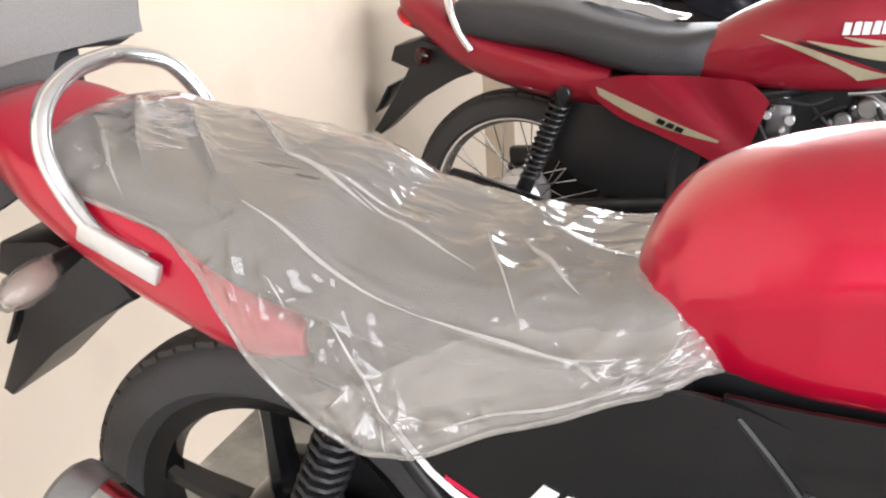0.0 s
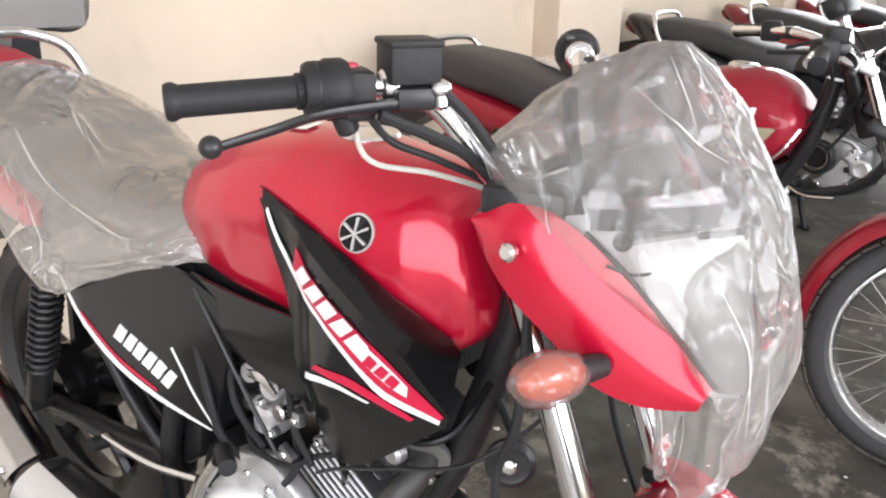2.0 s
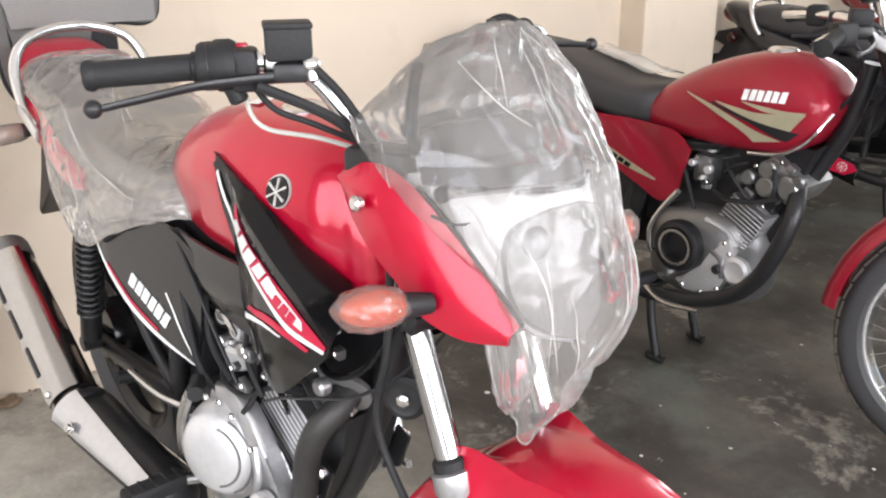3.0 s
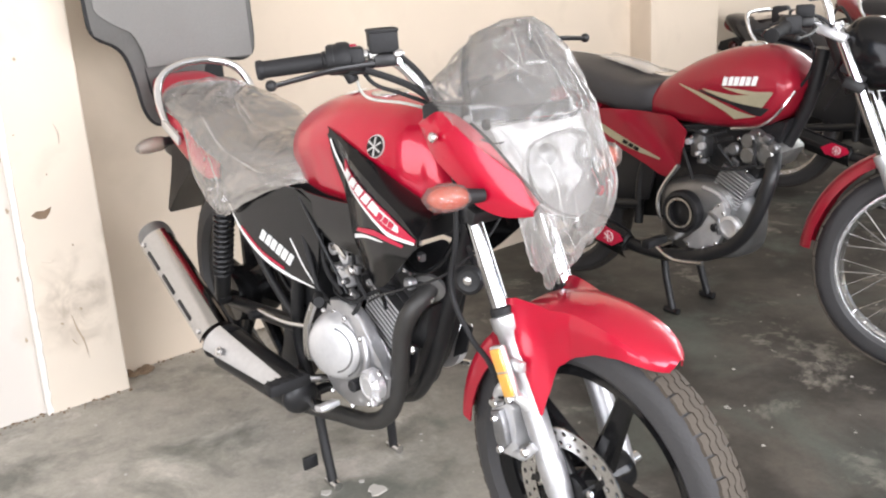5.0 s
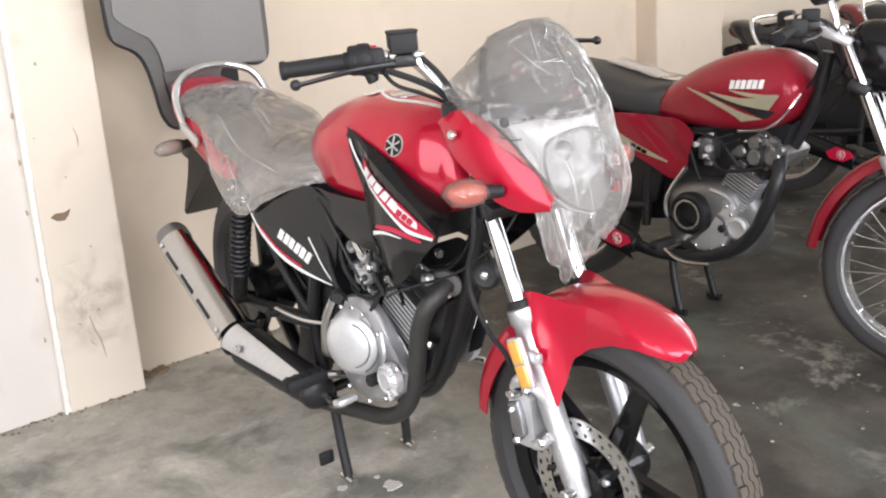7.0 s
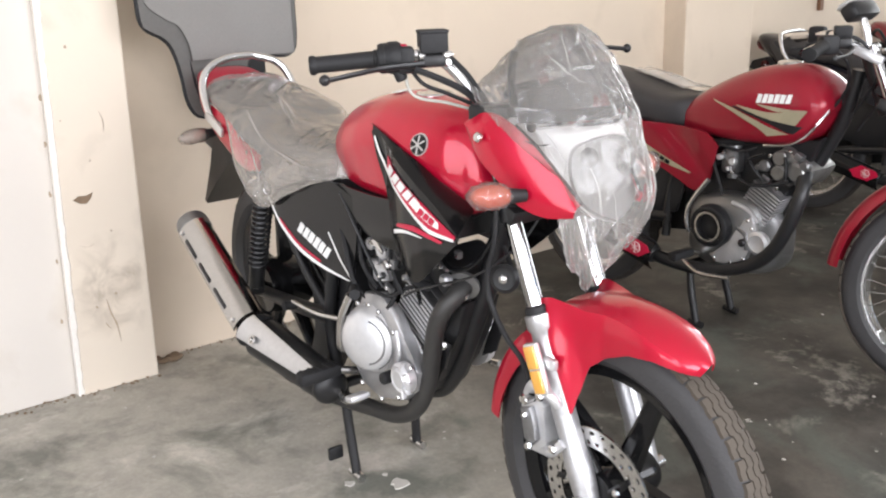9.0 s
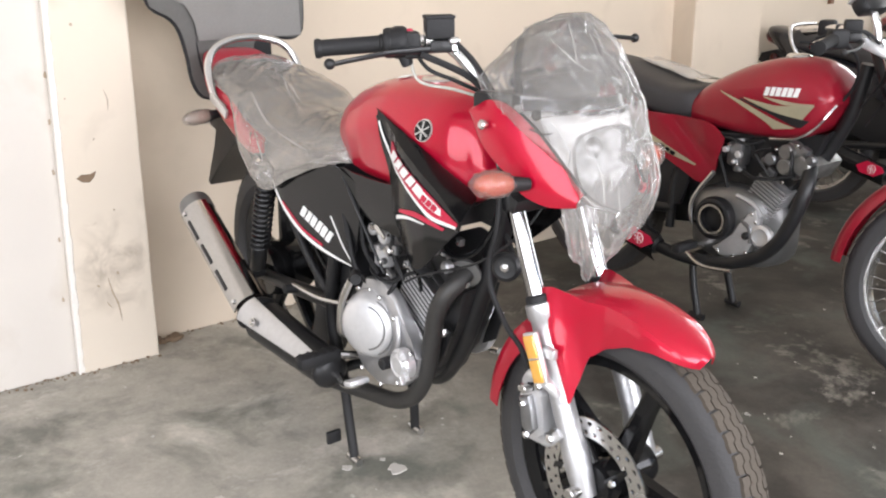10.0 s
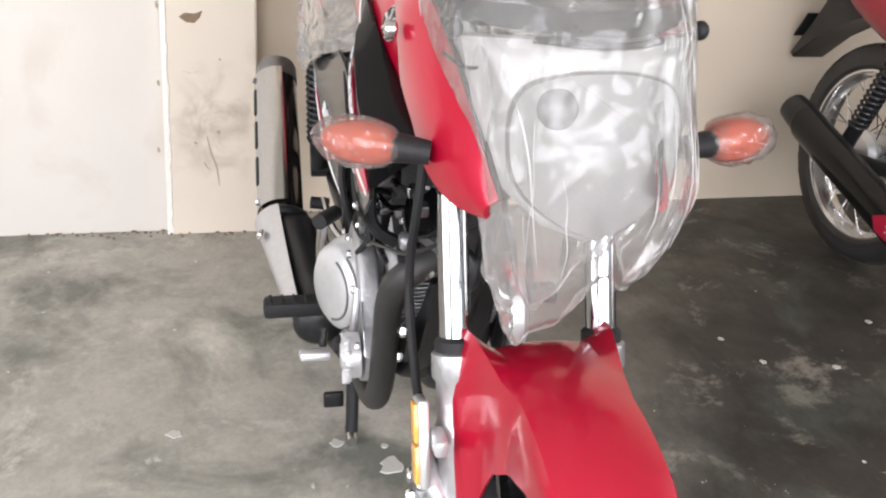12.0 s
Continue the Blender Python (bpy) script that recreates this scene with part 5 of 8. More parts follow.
# flat grey step across the lower part of the reflector
arc = [(y, 0.842 - 9.0 * (y - 0.024) ** 2 * (1 if y < 0.024 else -0.6)) for y in (-0.050 + 0.0125 * k for k in range(12))]
rows = [[(1.207 - 0.9 * abs(y - 0.02) ** 1.6 + 0.004 * v, 0.02 + (y - 0.02) * (1 - 0.45 * v ** 2), z + (0.797 - z) * v) for y, z in arc] for v in (0.0, 0.25, 0.5, 0.75, 1.0)]
part("reflector_step", sheet(B(), rows, 0.003), LAMPGREY, lamp)
part("bulb_holder", box(B(), (1.190, -0.014, 0.872), (0.012, 0.020, 0.036), 0.003), LAMPGREY, lamp)
part("position_bulb", ball(B(), (1.186, 0.035, 0.852), (0.012, 0.010, 0.010)), WHITE, lamp)
bm = B()
skin(bm, [lamp_ring(k, x) for k, x in ((1.0, 1.220), (1.05, 1.213), (1.07, 1.195), (1.0, 1.13), (0.85, 1.09))], True, True)
part("headlamp_shell", bm, LAMPGREY, lamp, "silver-grey headlamp surround")
# pale silver shell round the headlamp, up to the foot of the screen
shell = [(0, 0.782, 1.232), (0.042, 0.797, 1.222), (0.077, 0.829, 1.212), (0.097, 0.880, 1.188), (0.106, 0.944, 1.150), (0.052, 0.951, 1.194), (0, 0.950, 1.207)]
outer = [(x, 0.012 + y, z) for y, z, x in shell] + [(x, 0.012 - y, z) for y, z, x in shell[-2:0:-1]]
outer = [Vector(p) for p in outer]
outer = [outer[k // 4].lerp(outer[(k // 4 + 1) % 12], (k % 4) / 4) for k in range(48)]
inner = lamp_ring(1.02, 1.216)
bm = B()
skin(bm, [[a.lerp(b, q) + Vector((-0.006 * math.sin(math.pi * q), 0, 0)) for a, b in zip(inner, outer)] for q in (0.0, 0.2, 0.45, 0.7, 0.9, 1.0)] + [[p - Vector((0.012, 0, 0)) for p in outer]], True, False)
part("headlamp_surround", bm, SILVERGREY, bike, "pale silver shell round the headlamp")
part("panel_gap", tube(B(), [(1.140, -0.106, 0.927), (1.158, -0.094, 0.920), (1.170, -0.082, 0.921), (1.174, -0.077, 0.926)], 0.0016, 6, 16), RUBBER, bike)
# black tubes draw the shadow line inside each wing's upper edge
for sy in (-1, 1):
    part("wing_edge_shadow", tube(B(), [(x + 0.002, sy * -(wing_y(x, z) + 0.018), z) for x, z in wh[3:]], 0.0028, 6, 24), RUBBER, bike)
# screen
rows = []
for i in range(15):
    t = i / 14
    xc, zc = 1.208 - 0.088 * t ** 1.2, 0.956 + 0.140 * t
    hw = 0.112 - 0.062 * t ** 2.4
    rows.append([(xc - 0.095 * (abs(v) ** 1.8) * (1 - 0.25 * t), 0.014 + hw * v, zc - 0.012 * abs(v) ** 2 * (0.3 + t)) for v in (-1 + 2 * j / 20 for j in range(21))])
screen = part("windscreen", sheet(B(), rows, 0.003), SMOKE, bike, "lightly smoked fly screen")
part("screen_trim", tube(B(), [(x + 0.012, y, z - 0.004) for x, y, z in rows[0][5:16]], 0.0036, 8, 40), RUBBER, screen, "black rubber trim at the foot of the screen")
base_band = [[(x + 0.004, y, z) for x, y, z in r] for r in rows[0:3]]
part("screen_base", sheet(B(), base_band, 0.002), BLACK, screen, "black band along the foot of the screen")
for k in (0, 20):
    part("screen_edge", tube(B(), [(r[k][0], r[k][1], r[k][2]) for r in rows[3:13]], 0.007, 8, 24), RUBBER, screen)
for sy in (-1, 1):
    part("screen_bolt", ball(B(), (1.150, 0.014 + sy * 0.114, 0.950), (0.009, 0.008, 0.009)), RUBBER, screen)
bm = B()
box(bm, (1.075, 0.008, 0.968), (0.085, 0.16, 0.05), 0.014, Matrix.Rotation(radians(-28), 3, "Y"))
dash = part("instrument_panel", bm, SATIN, bike, "black instrument cluster")
for dy in (-0.038, 0.05):
    bm = B()
    rod(bm, (1.062, dy, 0.992), (1.056, dy, 1.004), 0.034, 24, bevel=0.003)
    part("dial", bm, SATIN, dash)
bm = B()
box(bm, (1.045, -0.090, 0.962), (0.082, 0.050, 0.034), 0.008, Matrix.Rotation(radians(18), 3, "Z"))
part("cowl_bracket", bm, SATIN, bike)
turn_signal(bike, (1.150, -0.115, 0.838), (1.126, -0.210, 0.847), "front_turn_signal", AMBER, True, 0.80)
turn_signal(bike, (1.150, 0.132, 0.838), (1.128, 0.232, 0.842), "front_turn_signal", AMBER, True, 0.88)

# frame and engine
frame_ob = part("frame", tube(B(), [(1.0, 0, 0.88), (0.962, 0, 0.74), (0.914, 0, 0.605), (0.868, 0, 0.510), (0.822, 0, 0.415), (0.782, 0, 0.350), (0.735, 0, 0.300), (0.66, 0, 0.272)], 0.022, 14, 40), SATIN, bike, "black tubular steel frame")
for sy in (-1, 1):
    part("frame_tube", tube(B(), [(0.98, 0, 0.80), (0.80, sy * 0.05, 0.70), (0.55, sy * 0.085, 0.64), (0.30, sy * 0.11, 0.68), (0.02, sy * 0.115, 0.76)], 0.014, 10, 30), SATIN, frame_ob)
    part("frame_tube", tube(B(), [(0.50, sy * 0.095, 0.66), (0.44, sy * 0.10, 0.50), (0.42, sy * 0.10, 0.38), (0.44, sy * 0.10, 0.26)], 0.017, 10, 20), SATIN, frame_ob)
    part("frame_tube", tube(B(), [(0.20, sy * 0.115, 0.69), (0.32, sy * 0.11, 0.52), (0.42, sy * 0.10, 0.42)], 0.011, 10, 12), SATIN, frame_ob)
    part("swingarm_tube", tube(B(), [(0.43, sy * 0.085, 0.40), (0.20, sy * 0.095, 0.385), (-0.03, sy * 0.098, 0.372)], [0.022, 0.019, 0.016], 12, 12), SATIN, frame_ob, "black swingarm")
inner = part("inner_mudguard", plate(B(), [(0.10, 0.70), (0.20, 0.655), (0.275, 0.585), (0.318, 0.490), (0.330, 0.395), (0.405, 0.380), (0.470, 0.430), (0.500, 0.560), (0.48, 0.66), (0.30, 0.72)], -0.082, 0.082, 0.010), SATIN, bike, "black plastic inner mudguard")
part("mudguard_rib", tube(B(), [(0.200, -0.088, 0.655), (0.262, -0.090, 0.560), (0.330, -0.090, 0.470), (0.40, -0.088, 0.425)], 0.007, 8, 18), SATIN, inner)
part("mudguard_rib", tube(B(), [(0.300, -0.088, 0.640), (0.318, -0.092, 0.560), (0.370, -0.092, 0.500), (0.44, -0.088, 0.455)], 0.005, 8, 18), BLACK, inner)
bm = B()
box(bm, (0.36, 0, 0.60), (0.20, 0.17, 0.22), 0.03)
part("air_box", bm, SATIN, bike, "black air filter box")
bm = B()
plate(bm, [(0.855, 0.545), (0.896, 0.560), (0.862, 0.480), (0.815, 0.395), (0.770, 0.325), (0.715, 0.292), (0.70, 0.33), (0.77, 0.40), (0.82, 0.48)], -0.046, 0.046, 0.010)
part("front_engine_cover", bm, SATIN, bike)
engine = part("engine_case", loft_table(B(), [(0.47, 0.32, 0.44, 0.06), (0.50, 0.29, 0.48, 0.095), (0.58, 0.28, 0.505, 0.110), (0.67, 0.282, 0.515, 0.108), (0.74, 0.300, 0.49, 0.080), (0.78, 0.335, 0.45, 0.052), (0.795, 0.37, 0.42, 0.03)], 24, 4.0, 20), SATIN, bike, "cast metal engine case")
# right-hand clutch cover with its rim, oil cap and bolts
bm = B()
CC, CN = Vector((0.648, -0.100, 0.432)), Vector((0.42, -0.90, 0.08)).normalized()
CE = (Vector((1, 0, 0)) - CN * CN.x).normalized()
CU = CN.cross(CE) * (1 if CN.cross(CE).z > 0 else -1)
COVER = [(0.0, 0.072), (0.030, 0.071), (0.056, 0.066), (0.067, 0.058), (0.0735, 0.044), (0.0775, 0.036), (0.080, 0.026), (0.080, 0.0)]
lathe(bm, COVER[::-1], CC, CN, 44)
part("clutch_cover", bm, ALU, engine, "round cast aluminium clutch cover")
for r0, a0, a1 in ((0.050, -75, 80), (0.066, -60, 70)):
    # cast grooves round the forward half of the cover
    pts = []
    for q in range(11):
        a = radians(a0 + (a1 - a0) * q / 10)
        pts.append(CC + CE * (r0 * math.cos(a)) + CU * (r0 * math.sin(a)) + CN * (lerp_table(COVER, r0)[0] + 0.0004))
    part("cover_groove", tube(B(), pts, 0.0022, 6, 26), DULL, engine)
for a in (100, 150, 200, 250, 300, 20, 60):
    c = CC + CE * (0.0765 * math.cos(radians(a))) + CU * (0.0765 * math.sin(radians(a))) + CN * 0.034
    part("cover_bolt", bolt(B(), c, CN, 0.0055, 0.006), STEEL, engine)
bm = B()
plate(bm, [(0.567, 0.335), (0.60, 0.302), (0.667, 0.288), (0.760, 0.316), (0.815, 0.358), (0.829, 0.405), (0.800, 0.432), (0.778, 0.470), (0.745, 0.515), (0.69, 0.545), (0.62, 0.530), (0.563, 0.43)], -0.098, -0.126, 0.008)
part("crankcase_cover", bm, MIDALU, engine, "cast aluminium crankcase cover")
bm = B()
lathe(bm, [(0.034, 0), (0.034, 0.018), (0.029, 0.024), (0.023, 0.020), (0.018, 0.027), (0.0, 0.027)], (0.792, -0.13, 0.388), (0, -1, 0), 28)
part("oil_pump_cover", bm, ALU, engine, "round ribbed oil filter cover")
for k in range(5):
    a = radians(-70 + 35 * k)
    part("cover_rib", box(B(), (0.792 + 0.030 * math.cos(a), -0.150, 0.388 + 0.034 * math.sin(a)), (0.02, 0.012, 0.005), 0.002, Matrix.Rotation(-a, 3, "Y")), ALU, engine)
bm = B()
rod(bm, (0.738, -0.13, 0.372), (0.738, -0.162, 0.372), 0.014, 10, bevel=0.003)
part("oil_cap", bm, RUBBER, engine, "black oil filler cap")
for x, z in ((0.576, 0.36), (0.575, 0.45), (0.615, 0.505), (0.70, 0.508), (0.752, 0.476), (0.812, 0.415), (0.805, 0.362), (0.758, 0.328), (0.69, 0.300), (0.61, 0.310)):
    part("case_bolt", bolt(B(), (x, -0.133, z), (0, -1, 0), 0.0065, 0.006), STEEL, engine)
part("cover_web", tube(B(), [(0.752, -0.128, 0.478), (0.768, -0.134, 0.440), (0.760, -0.136, 0.400), (0.742, -0.136, 0.365)], 0.006, 8, 16), MIDALU, engine)
fin_block(engine, (0.715, 0, 0.440), (0.792, 0, 0.562), 0.058, 0.080, 12, ALU2, "cylinder", 0.42)
for k in range(12):
    # bright machined lips on the fins
    c = Vector((0.715, 0, 0.440)).lerp(Vector((0.792, 0, 0.562)), (k + 0.5) / 12)
    part("fin_edge", rod(B(), c + Vector((-0.046, -0.0800, 0.029)), c + Vector((0.046, -0.0800, -0.029)), 0.0021, 6), ALU, engine)
head = part("cylinder_head", box(B(), (0.838, 0, 0.605), (0.110, 0.136, 0.070), 0.016, Matrix.Rotation(radians(32), 3, "Y")), SATIN, engine, "cast aluminium cylinder head")
for dx, dz in ((-0.02, 0.03), (0.03, -0.01)):
    bm = B()
    rod(bm, (0.843 + dx, -0.070, 0.618 + dz * 0.6), (0.843 + dx, -0.090, 0.618 + dz * 0.6), 0.013, 20, bevel=0.004)
    part("valve_cap", bm, MIDALU, head)
part("spark_plug_cap", tube(B(), [(0.82, -0.085, 0.585), (0.812, -0.118, 0.612), (0.79, -0.11, 0.68), (0.76, -0.05, 0.74)], [0.010, 0.009, 0.005, 0.004], 8, 16), RUBBER, head)
carb = part("carburettor", box(B(), (0.665, -0.055, 0.625), (0.06, 0.075, 0.085), 0.014), ALU2, bike, "small aluminium carburettor")
bm = B()
rod(bm, (0.665, -0.055, 0.665), (0.660, -0.055, 0.70), 0.026, 18, bevel=0.004)
part("carburettor_top", bm, SATIN, carb)
part("intake_tube", tube(B(), [(0.69, -0.04, 0.62), (0.76, -0.03, 0.63), (0.82, -0.01, 0.64)], 0.022, 14), RUBBER, carb)
part("intake_tube", tube(B(), [(0.64, -0.05, 0.62), (0.56, -0.06, 0.61), (0.44, -0.06, 0.60)], 0.026, 14), RUBBER, carb)
for k in range(4):
    part("carburettor_screw", bolt(B(), (0.645 + 0.012 * k, -0.093, 0.60 + 0.012 * (k % 2) * 3), (0, -1, 0), 0.006, 0.008), STEEL, carb)
for pts in ([(0.50, -0.10, 0.62), (0.56, -0.12, 0.56), (0.60, -0.12, 0.52)], [(0.60, -0.11, 0.68), (0.62, -0.12, 0.60), (0.67, -0.115, 0.55)], [(0.70, -0.09, 0.60), (0.73, -0.11, 0.55), (0.72, -0.125, 0.52)]):
    part("hose", tube(B(), pts, 0.005, 8, 14), RUBBER, bike)

# mounting plates, breather hose, earth lead and horn round the cylinder
for sy in (-1, 1):
    part("engine_mount", plate(B(), [(0.842, 0.478), (0.872, 0.468), (0.846, 0.405), (0.800, 0.380), (0.812, 0.412)], sy * 0.070 - 0.003, sy * 0.070 + 0.003, 0.001), SATIN, frame_ob)
    for x, z in ((0.852, 0.462), (0.818, 0.398)):
        part("mount_bolt", bolt(B(), (x, sy * 0.073, z), (0, sy, 0), 0.009, 0.010), CHROME, frame_ob)
    part("head_mount", plate(B(), [(0.800, 0.668), (0.846, 0.664), (0.892, 0.692), (0.884, 0.716), (0.838, 0.700), (0.796, 0.690)], sy * 0.060 - 0.003, sy * 0.060 + 0.003, 0.001), ALU2, frame_ob)
    part("mount_bolt", bolt(B(), (0.835, sy * 0.063, 0.682), (0, sy, 0), 0.009, 0.009), STEEL, frame_ob)
horn = part("horn", lathe(B(), [(0.010, 0.0), (0.025, 0.004), (0.029, 0.010), (0.029, 0.018), (0.022, 0.022), (0.014, 0.020), (0.0, 0.024)], (1.004, -0.032, 0.640), (0.55, -0.80, 0.1), 28), SATIN, bike, "round black horn")
part("horn_boss", bolt(B(), (1.0165, -0.0515, 0.6425), (0.55, -0.80, 0.1), 0.009, 0.006), STEEL, horn)
part("horn_bracket", tube(B(), [(1.02, -0.03, 0.64), (0.985, -0.01, 0.665), (0.95, 0.0, 0.70)], 0.006, 8, 8), SATIN, horn)
part("exhaust_flange", lathe(B(), [(0.020, 0), (0.034, 0.001), (0.034, 0.009), (0.020, 0.010)], (0.884, -0.042, 0.598), (0.5, -0.75, -0.35), 20), DULL, engine, "cast exhaust flange")
for dx, dz in ((-0.016, 0.022), (0.020, -0.016)):
    part("flange_nut", bolt(B(), (0.884 + dx, -0.052, 0.598 + dz), (0.5, -0.75, -0.35), 0.0065, 0.012), CHROME, engine)
for pts, r, mt2 in (([(0.55, -0.125, 0.665), (0.585, -0.135, 0.60), (0.600, -0.130, 0.545), (0.640, -0.118, 0.515)], 0.006, RUBBER), ([(0.700, -0.095, 0.655), (0.735, -0.118, 0.612), (0.760, -0.112, 0.560)], 0.0045, RUBBER),
                    ([(0.615, -0.100, 0.560), (0.660, -0.122, 0.548), (0.720, -0.118, 0.545), (0.760, -0.105, 0.570), (0.800, -0.095, 0.585)], 0.0042, RUBBER), ([(0.735, -0.105, 0.668), (0.765, -0.118, 0.640), (0.800, -0.110, 0.655), (0.85, -0.095, 0.668)], 0.0040, SATIN)):
    part("hose", tube(B(), pts, r, 8, 18), mt2, bike)
part("carburettor_bowl", rod(B(), (0.655, -0.085, 0.598), (0.655, -0.085, 0.560), 0.026, 18, bevel=0.006), ALU, carb, "bright float bowl")
for x, z, r, y in ((0.628, 0.640, 0.014, -0.098), (0.668, 0.632, 0.018, -0.096), (0.690, 0.604, 0.012, -0.100), (0.632, 0.600, 0.010, -0.104)):
    part("carburettor_cap", rod(B(), (x, y + 0.03, z), (x, y - 0.008, z), r, 14, bevel=0.003), ALU if r > 0.012 else STEEL, carb)
part("carburettor_lever", plate(B(), [(0.640, 0.655), (0.672, 0.662), (0.700, 0.640), (0.694, 0.632), (0.668, 0.648), (0.644, 0.645)], -0.112, -0.116, 0.001), STEEL, carb)
part("intake_clamp", lathe(B(), [(0.0235, 0), (0.025, 0.002), (0.025, 0.008), (0.0235, 0.010)], (0.735, -0.034, 0.625), (0.9, 0.1, 0.1), 20), CHROME, carb)

# small fittings crowded between the tank and the cylinder
for pts, r in (([(0.762, -0.098, 0.640), (0.790, -0.112, 0.618), (0.812, -0.108, 0.580), (0.800, -0.095, 0.545)], 0.0045),
               ([(0.720, -0.100, 0.665), (0.768, -0.110, 0.652), (0.820, -0.098, 0.640), (0.862, -0.082, 0.655)], 0.0040), ([(0.85, -0.075, 0.66), (0.90, -0.082, 0.64), (0.945, -0.060, 0.66), (0.97, -0.03, 0.72)], 0.0050), ([(0.815, -0.088, 0.668), (0.855, -0.096, 0.690), (0.905, -0.080, 0.702)], 0.0045)):
    part("lead", tube(B(), pts, r, 8, 18), BLACK, bike)
for x, y, z, w, h, a in ((0.722, -0.118, 0.566, 0.026, 0.010, 30), (0.772, -0.106, 0.598, 0.018, 0.014, -20), (0.806, -0.100, 0.634, 0.024, 0.008, 15), (0.742, -0.116, 0.622, 0.014, 0.020, 0), (0.700, -0.120, 0.588, 0.012, 0.012, 40), (0.868, -0.080, 0.640, 0.030, 0.009, 25), (0.898, -0.066, 0.668, 0.016, 0.016, 10)):
    clip = part("bracket", box(B(), (x, y, z), (w, 0.012, h), 0.002, Matrix.Rotation(radians(a), 3, "Y")), ALU2, bike)
    part("bracket_bolt", bolt(B(), (x, y - 0.005, z), (0, -1, 0), 0.005, 0.006), CHROME, clip)

# exhaust
exh = part("exhaust_pipe", tube(B(), [(0.880, -0.030, 0.600), (0.893, -0.066, 0.584), (0.880, -0.092, 0.555), (0.858, -0.098, 0.512), (0.846, -0.099, 0.465), (0.832, -0.099, 0.408), (0.810, -0.099, 0.348), (0.765, -0.099, 0.288), (0.69, -0.100, 0.248), (0.594, -0.106, 0.232), (0.52, -0.125, 0.228), (0.45, -0.160, 0.240), (0.42, -0.18, 0.255)], 0.0195, 16, 70), mat("dark_exhaust_steel", (0.06, 0.058, 0.056), 0.5, 0.6, vary=0.3, bump=0.1), bike, "dark heat-stained exhaust pipe")
mt, mb = Vector((-0.150, -0.210, 0.562)), Vector((0.228, -0.216, 0.350))
md = (mb - mt).normalized()
L = (mb - mt).length
bm = B()
lathe(bm, [(0.030, 0.012), (0.034, 0.0), (0.040, 0.006), (0.043, 0.02), (0.043, L * 0.5), (0.042, L * 0.95), (0.038, L)], mt, md, 32)
muf = part("muffler", bm, BROWNSTEEL, exh, "polished steel muffler, dark reflection painted in, with slotted guard")
bm = B()
lathe(bm, [(0.022, -0.004), (0.032, -0.006), (0.043, 0.002), (0.0455, 0.012), (0.0455, 0.045), (0.0435, 0.05)], mt, md, 32)
part("muffler_end_cap", bm, DULL, muf, "dark metal end cap")
n_out = Vector((0.10, -0.92, 0.30))
n_out = (n_out - md * n_out.dot(md)).normalized()
side = md.cross(n_out)
# guard stops short so the painted dark reflection shows beside it
rows = []
for i in range(20):
    t = 0.10 + 0.86 * i / 19
    c = mt + md * (L * t)
    rows.append([c + 0.0480 * (math.cos(a) * n_out + math.sin(a) * side) for a in (radians(-85 + 112 * j / 12) for j in range(13))])
guard = part("muffler_guard", sheet(B(), rows, 0.003), GUARD, muf, "polished muffler guard")
for t in (0.28, 0.50, 0.73):
    for a in (2,):
        d = math.cos(radians(a)) * n_out + math.sin(radians(a)) * side
        rr = Matrix((md, d, md.cross(d))).transposed()
        part("guard_slot", box(B(), mt + md * (L * t) + d * 0.0507, (0.072, 0.006, 0.0105), 0.0018, rr), SATIN, guard)
part("guard_line", tube(B(), [mt + md * (L * t) + 0.0488 * (math.cos(radians(20)) * n_out + math.sin(radians(20)) * side) for t in (0.12, 0.94)], 0.0022, 6), SATIN, guard)
for t in (0.13, 0.92):
    part("guard_bolt", bolt(B(), mt + md * (L * t) + n_out * 0.0505, n_out, 0.007, 0.006), CHROME, guard)
bm = B()
lathe(bm, [(0.050, 0), (0.053, 0.004), (0.053, 0.014), (0.050, 0.018)], mb - md * 0.004, md, 28)
part("muffler_clamp", bm, SATIN, muf)
# forward guard: silver face over a black chamber
ch0, ch1 = mb + md * 0.01, Vector((0.515, -0.178, 0.292))
part("exhaust_chamber", rod(B(), ch0 + Vector((0, 0.012, -0.016)), ch1 + Vector((0, 0.012, -0.014)), 0.054, 24, 0.044, 0.008), SATIN, exh, "black exhaust chamber")
rows = []
for i in range(12):
    t = i / 11
    c = ch0.lerp(ch1, t)
    r = 0.057 - 0.008 * t
    rows.append([c + r * Vector((0.25 * math.sin(a), -math.cos(a), math.sin(a) * 0.95)) for a in (radians(2 + 16 * t + (78 - 38 * t) * j / 8) for j in range(9))])
hs = part("heat_shield", sheet(B(), rows, 0.003), SHIELD, exh, "satin silver heat shield")
part("shield_bolt", lathe(B(), [(0.012, 0.0), (0.012, 0.003), (0.008, 0.004), (0.007, 0.008), (0.0, 0.009)], ch0.lerp(ch1, 0.24) + Vector((0.006, -0.055, 0.026)), (0.1, -1, 0.45), 16), STEEL, hs)
part("chamber_end", ball(B(), ch1 + Vector((0.0, 0.010, -0.014)), (0.026, 0.046, 0.044)), SATIN, exh, "rounded black end of the chamber")

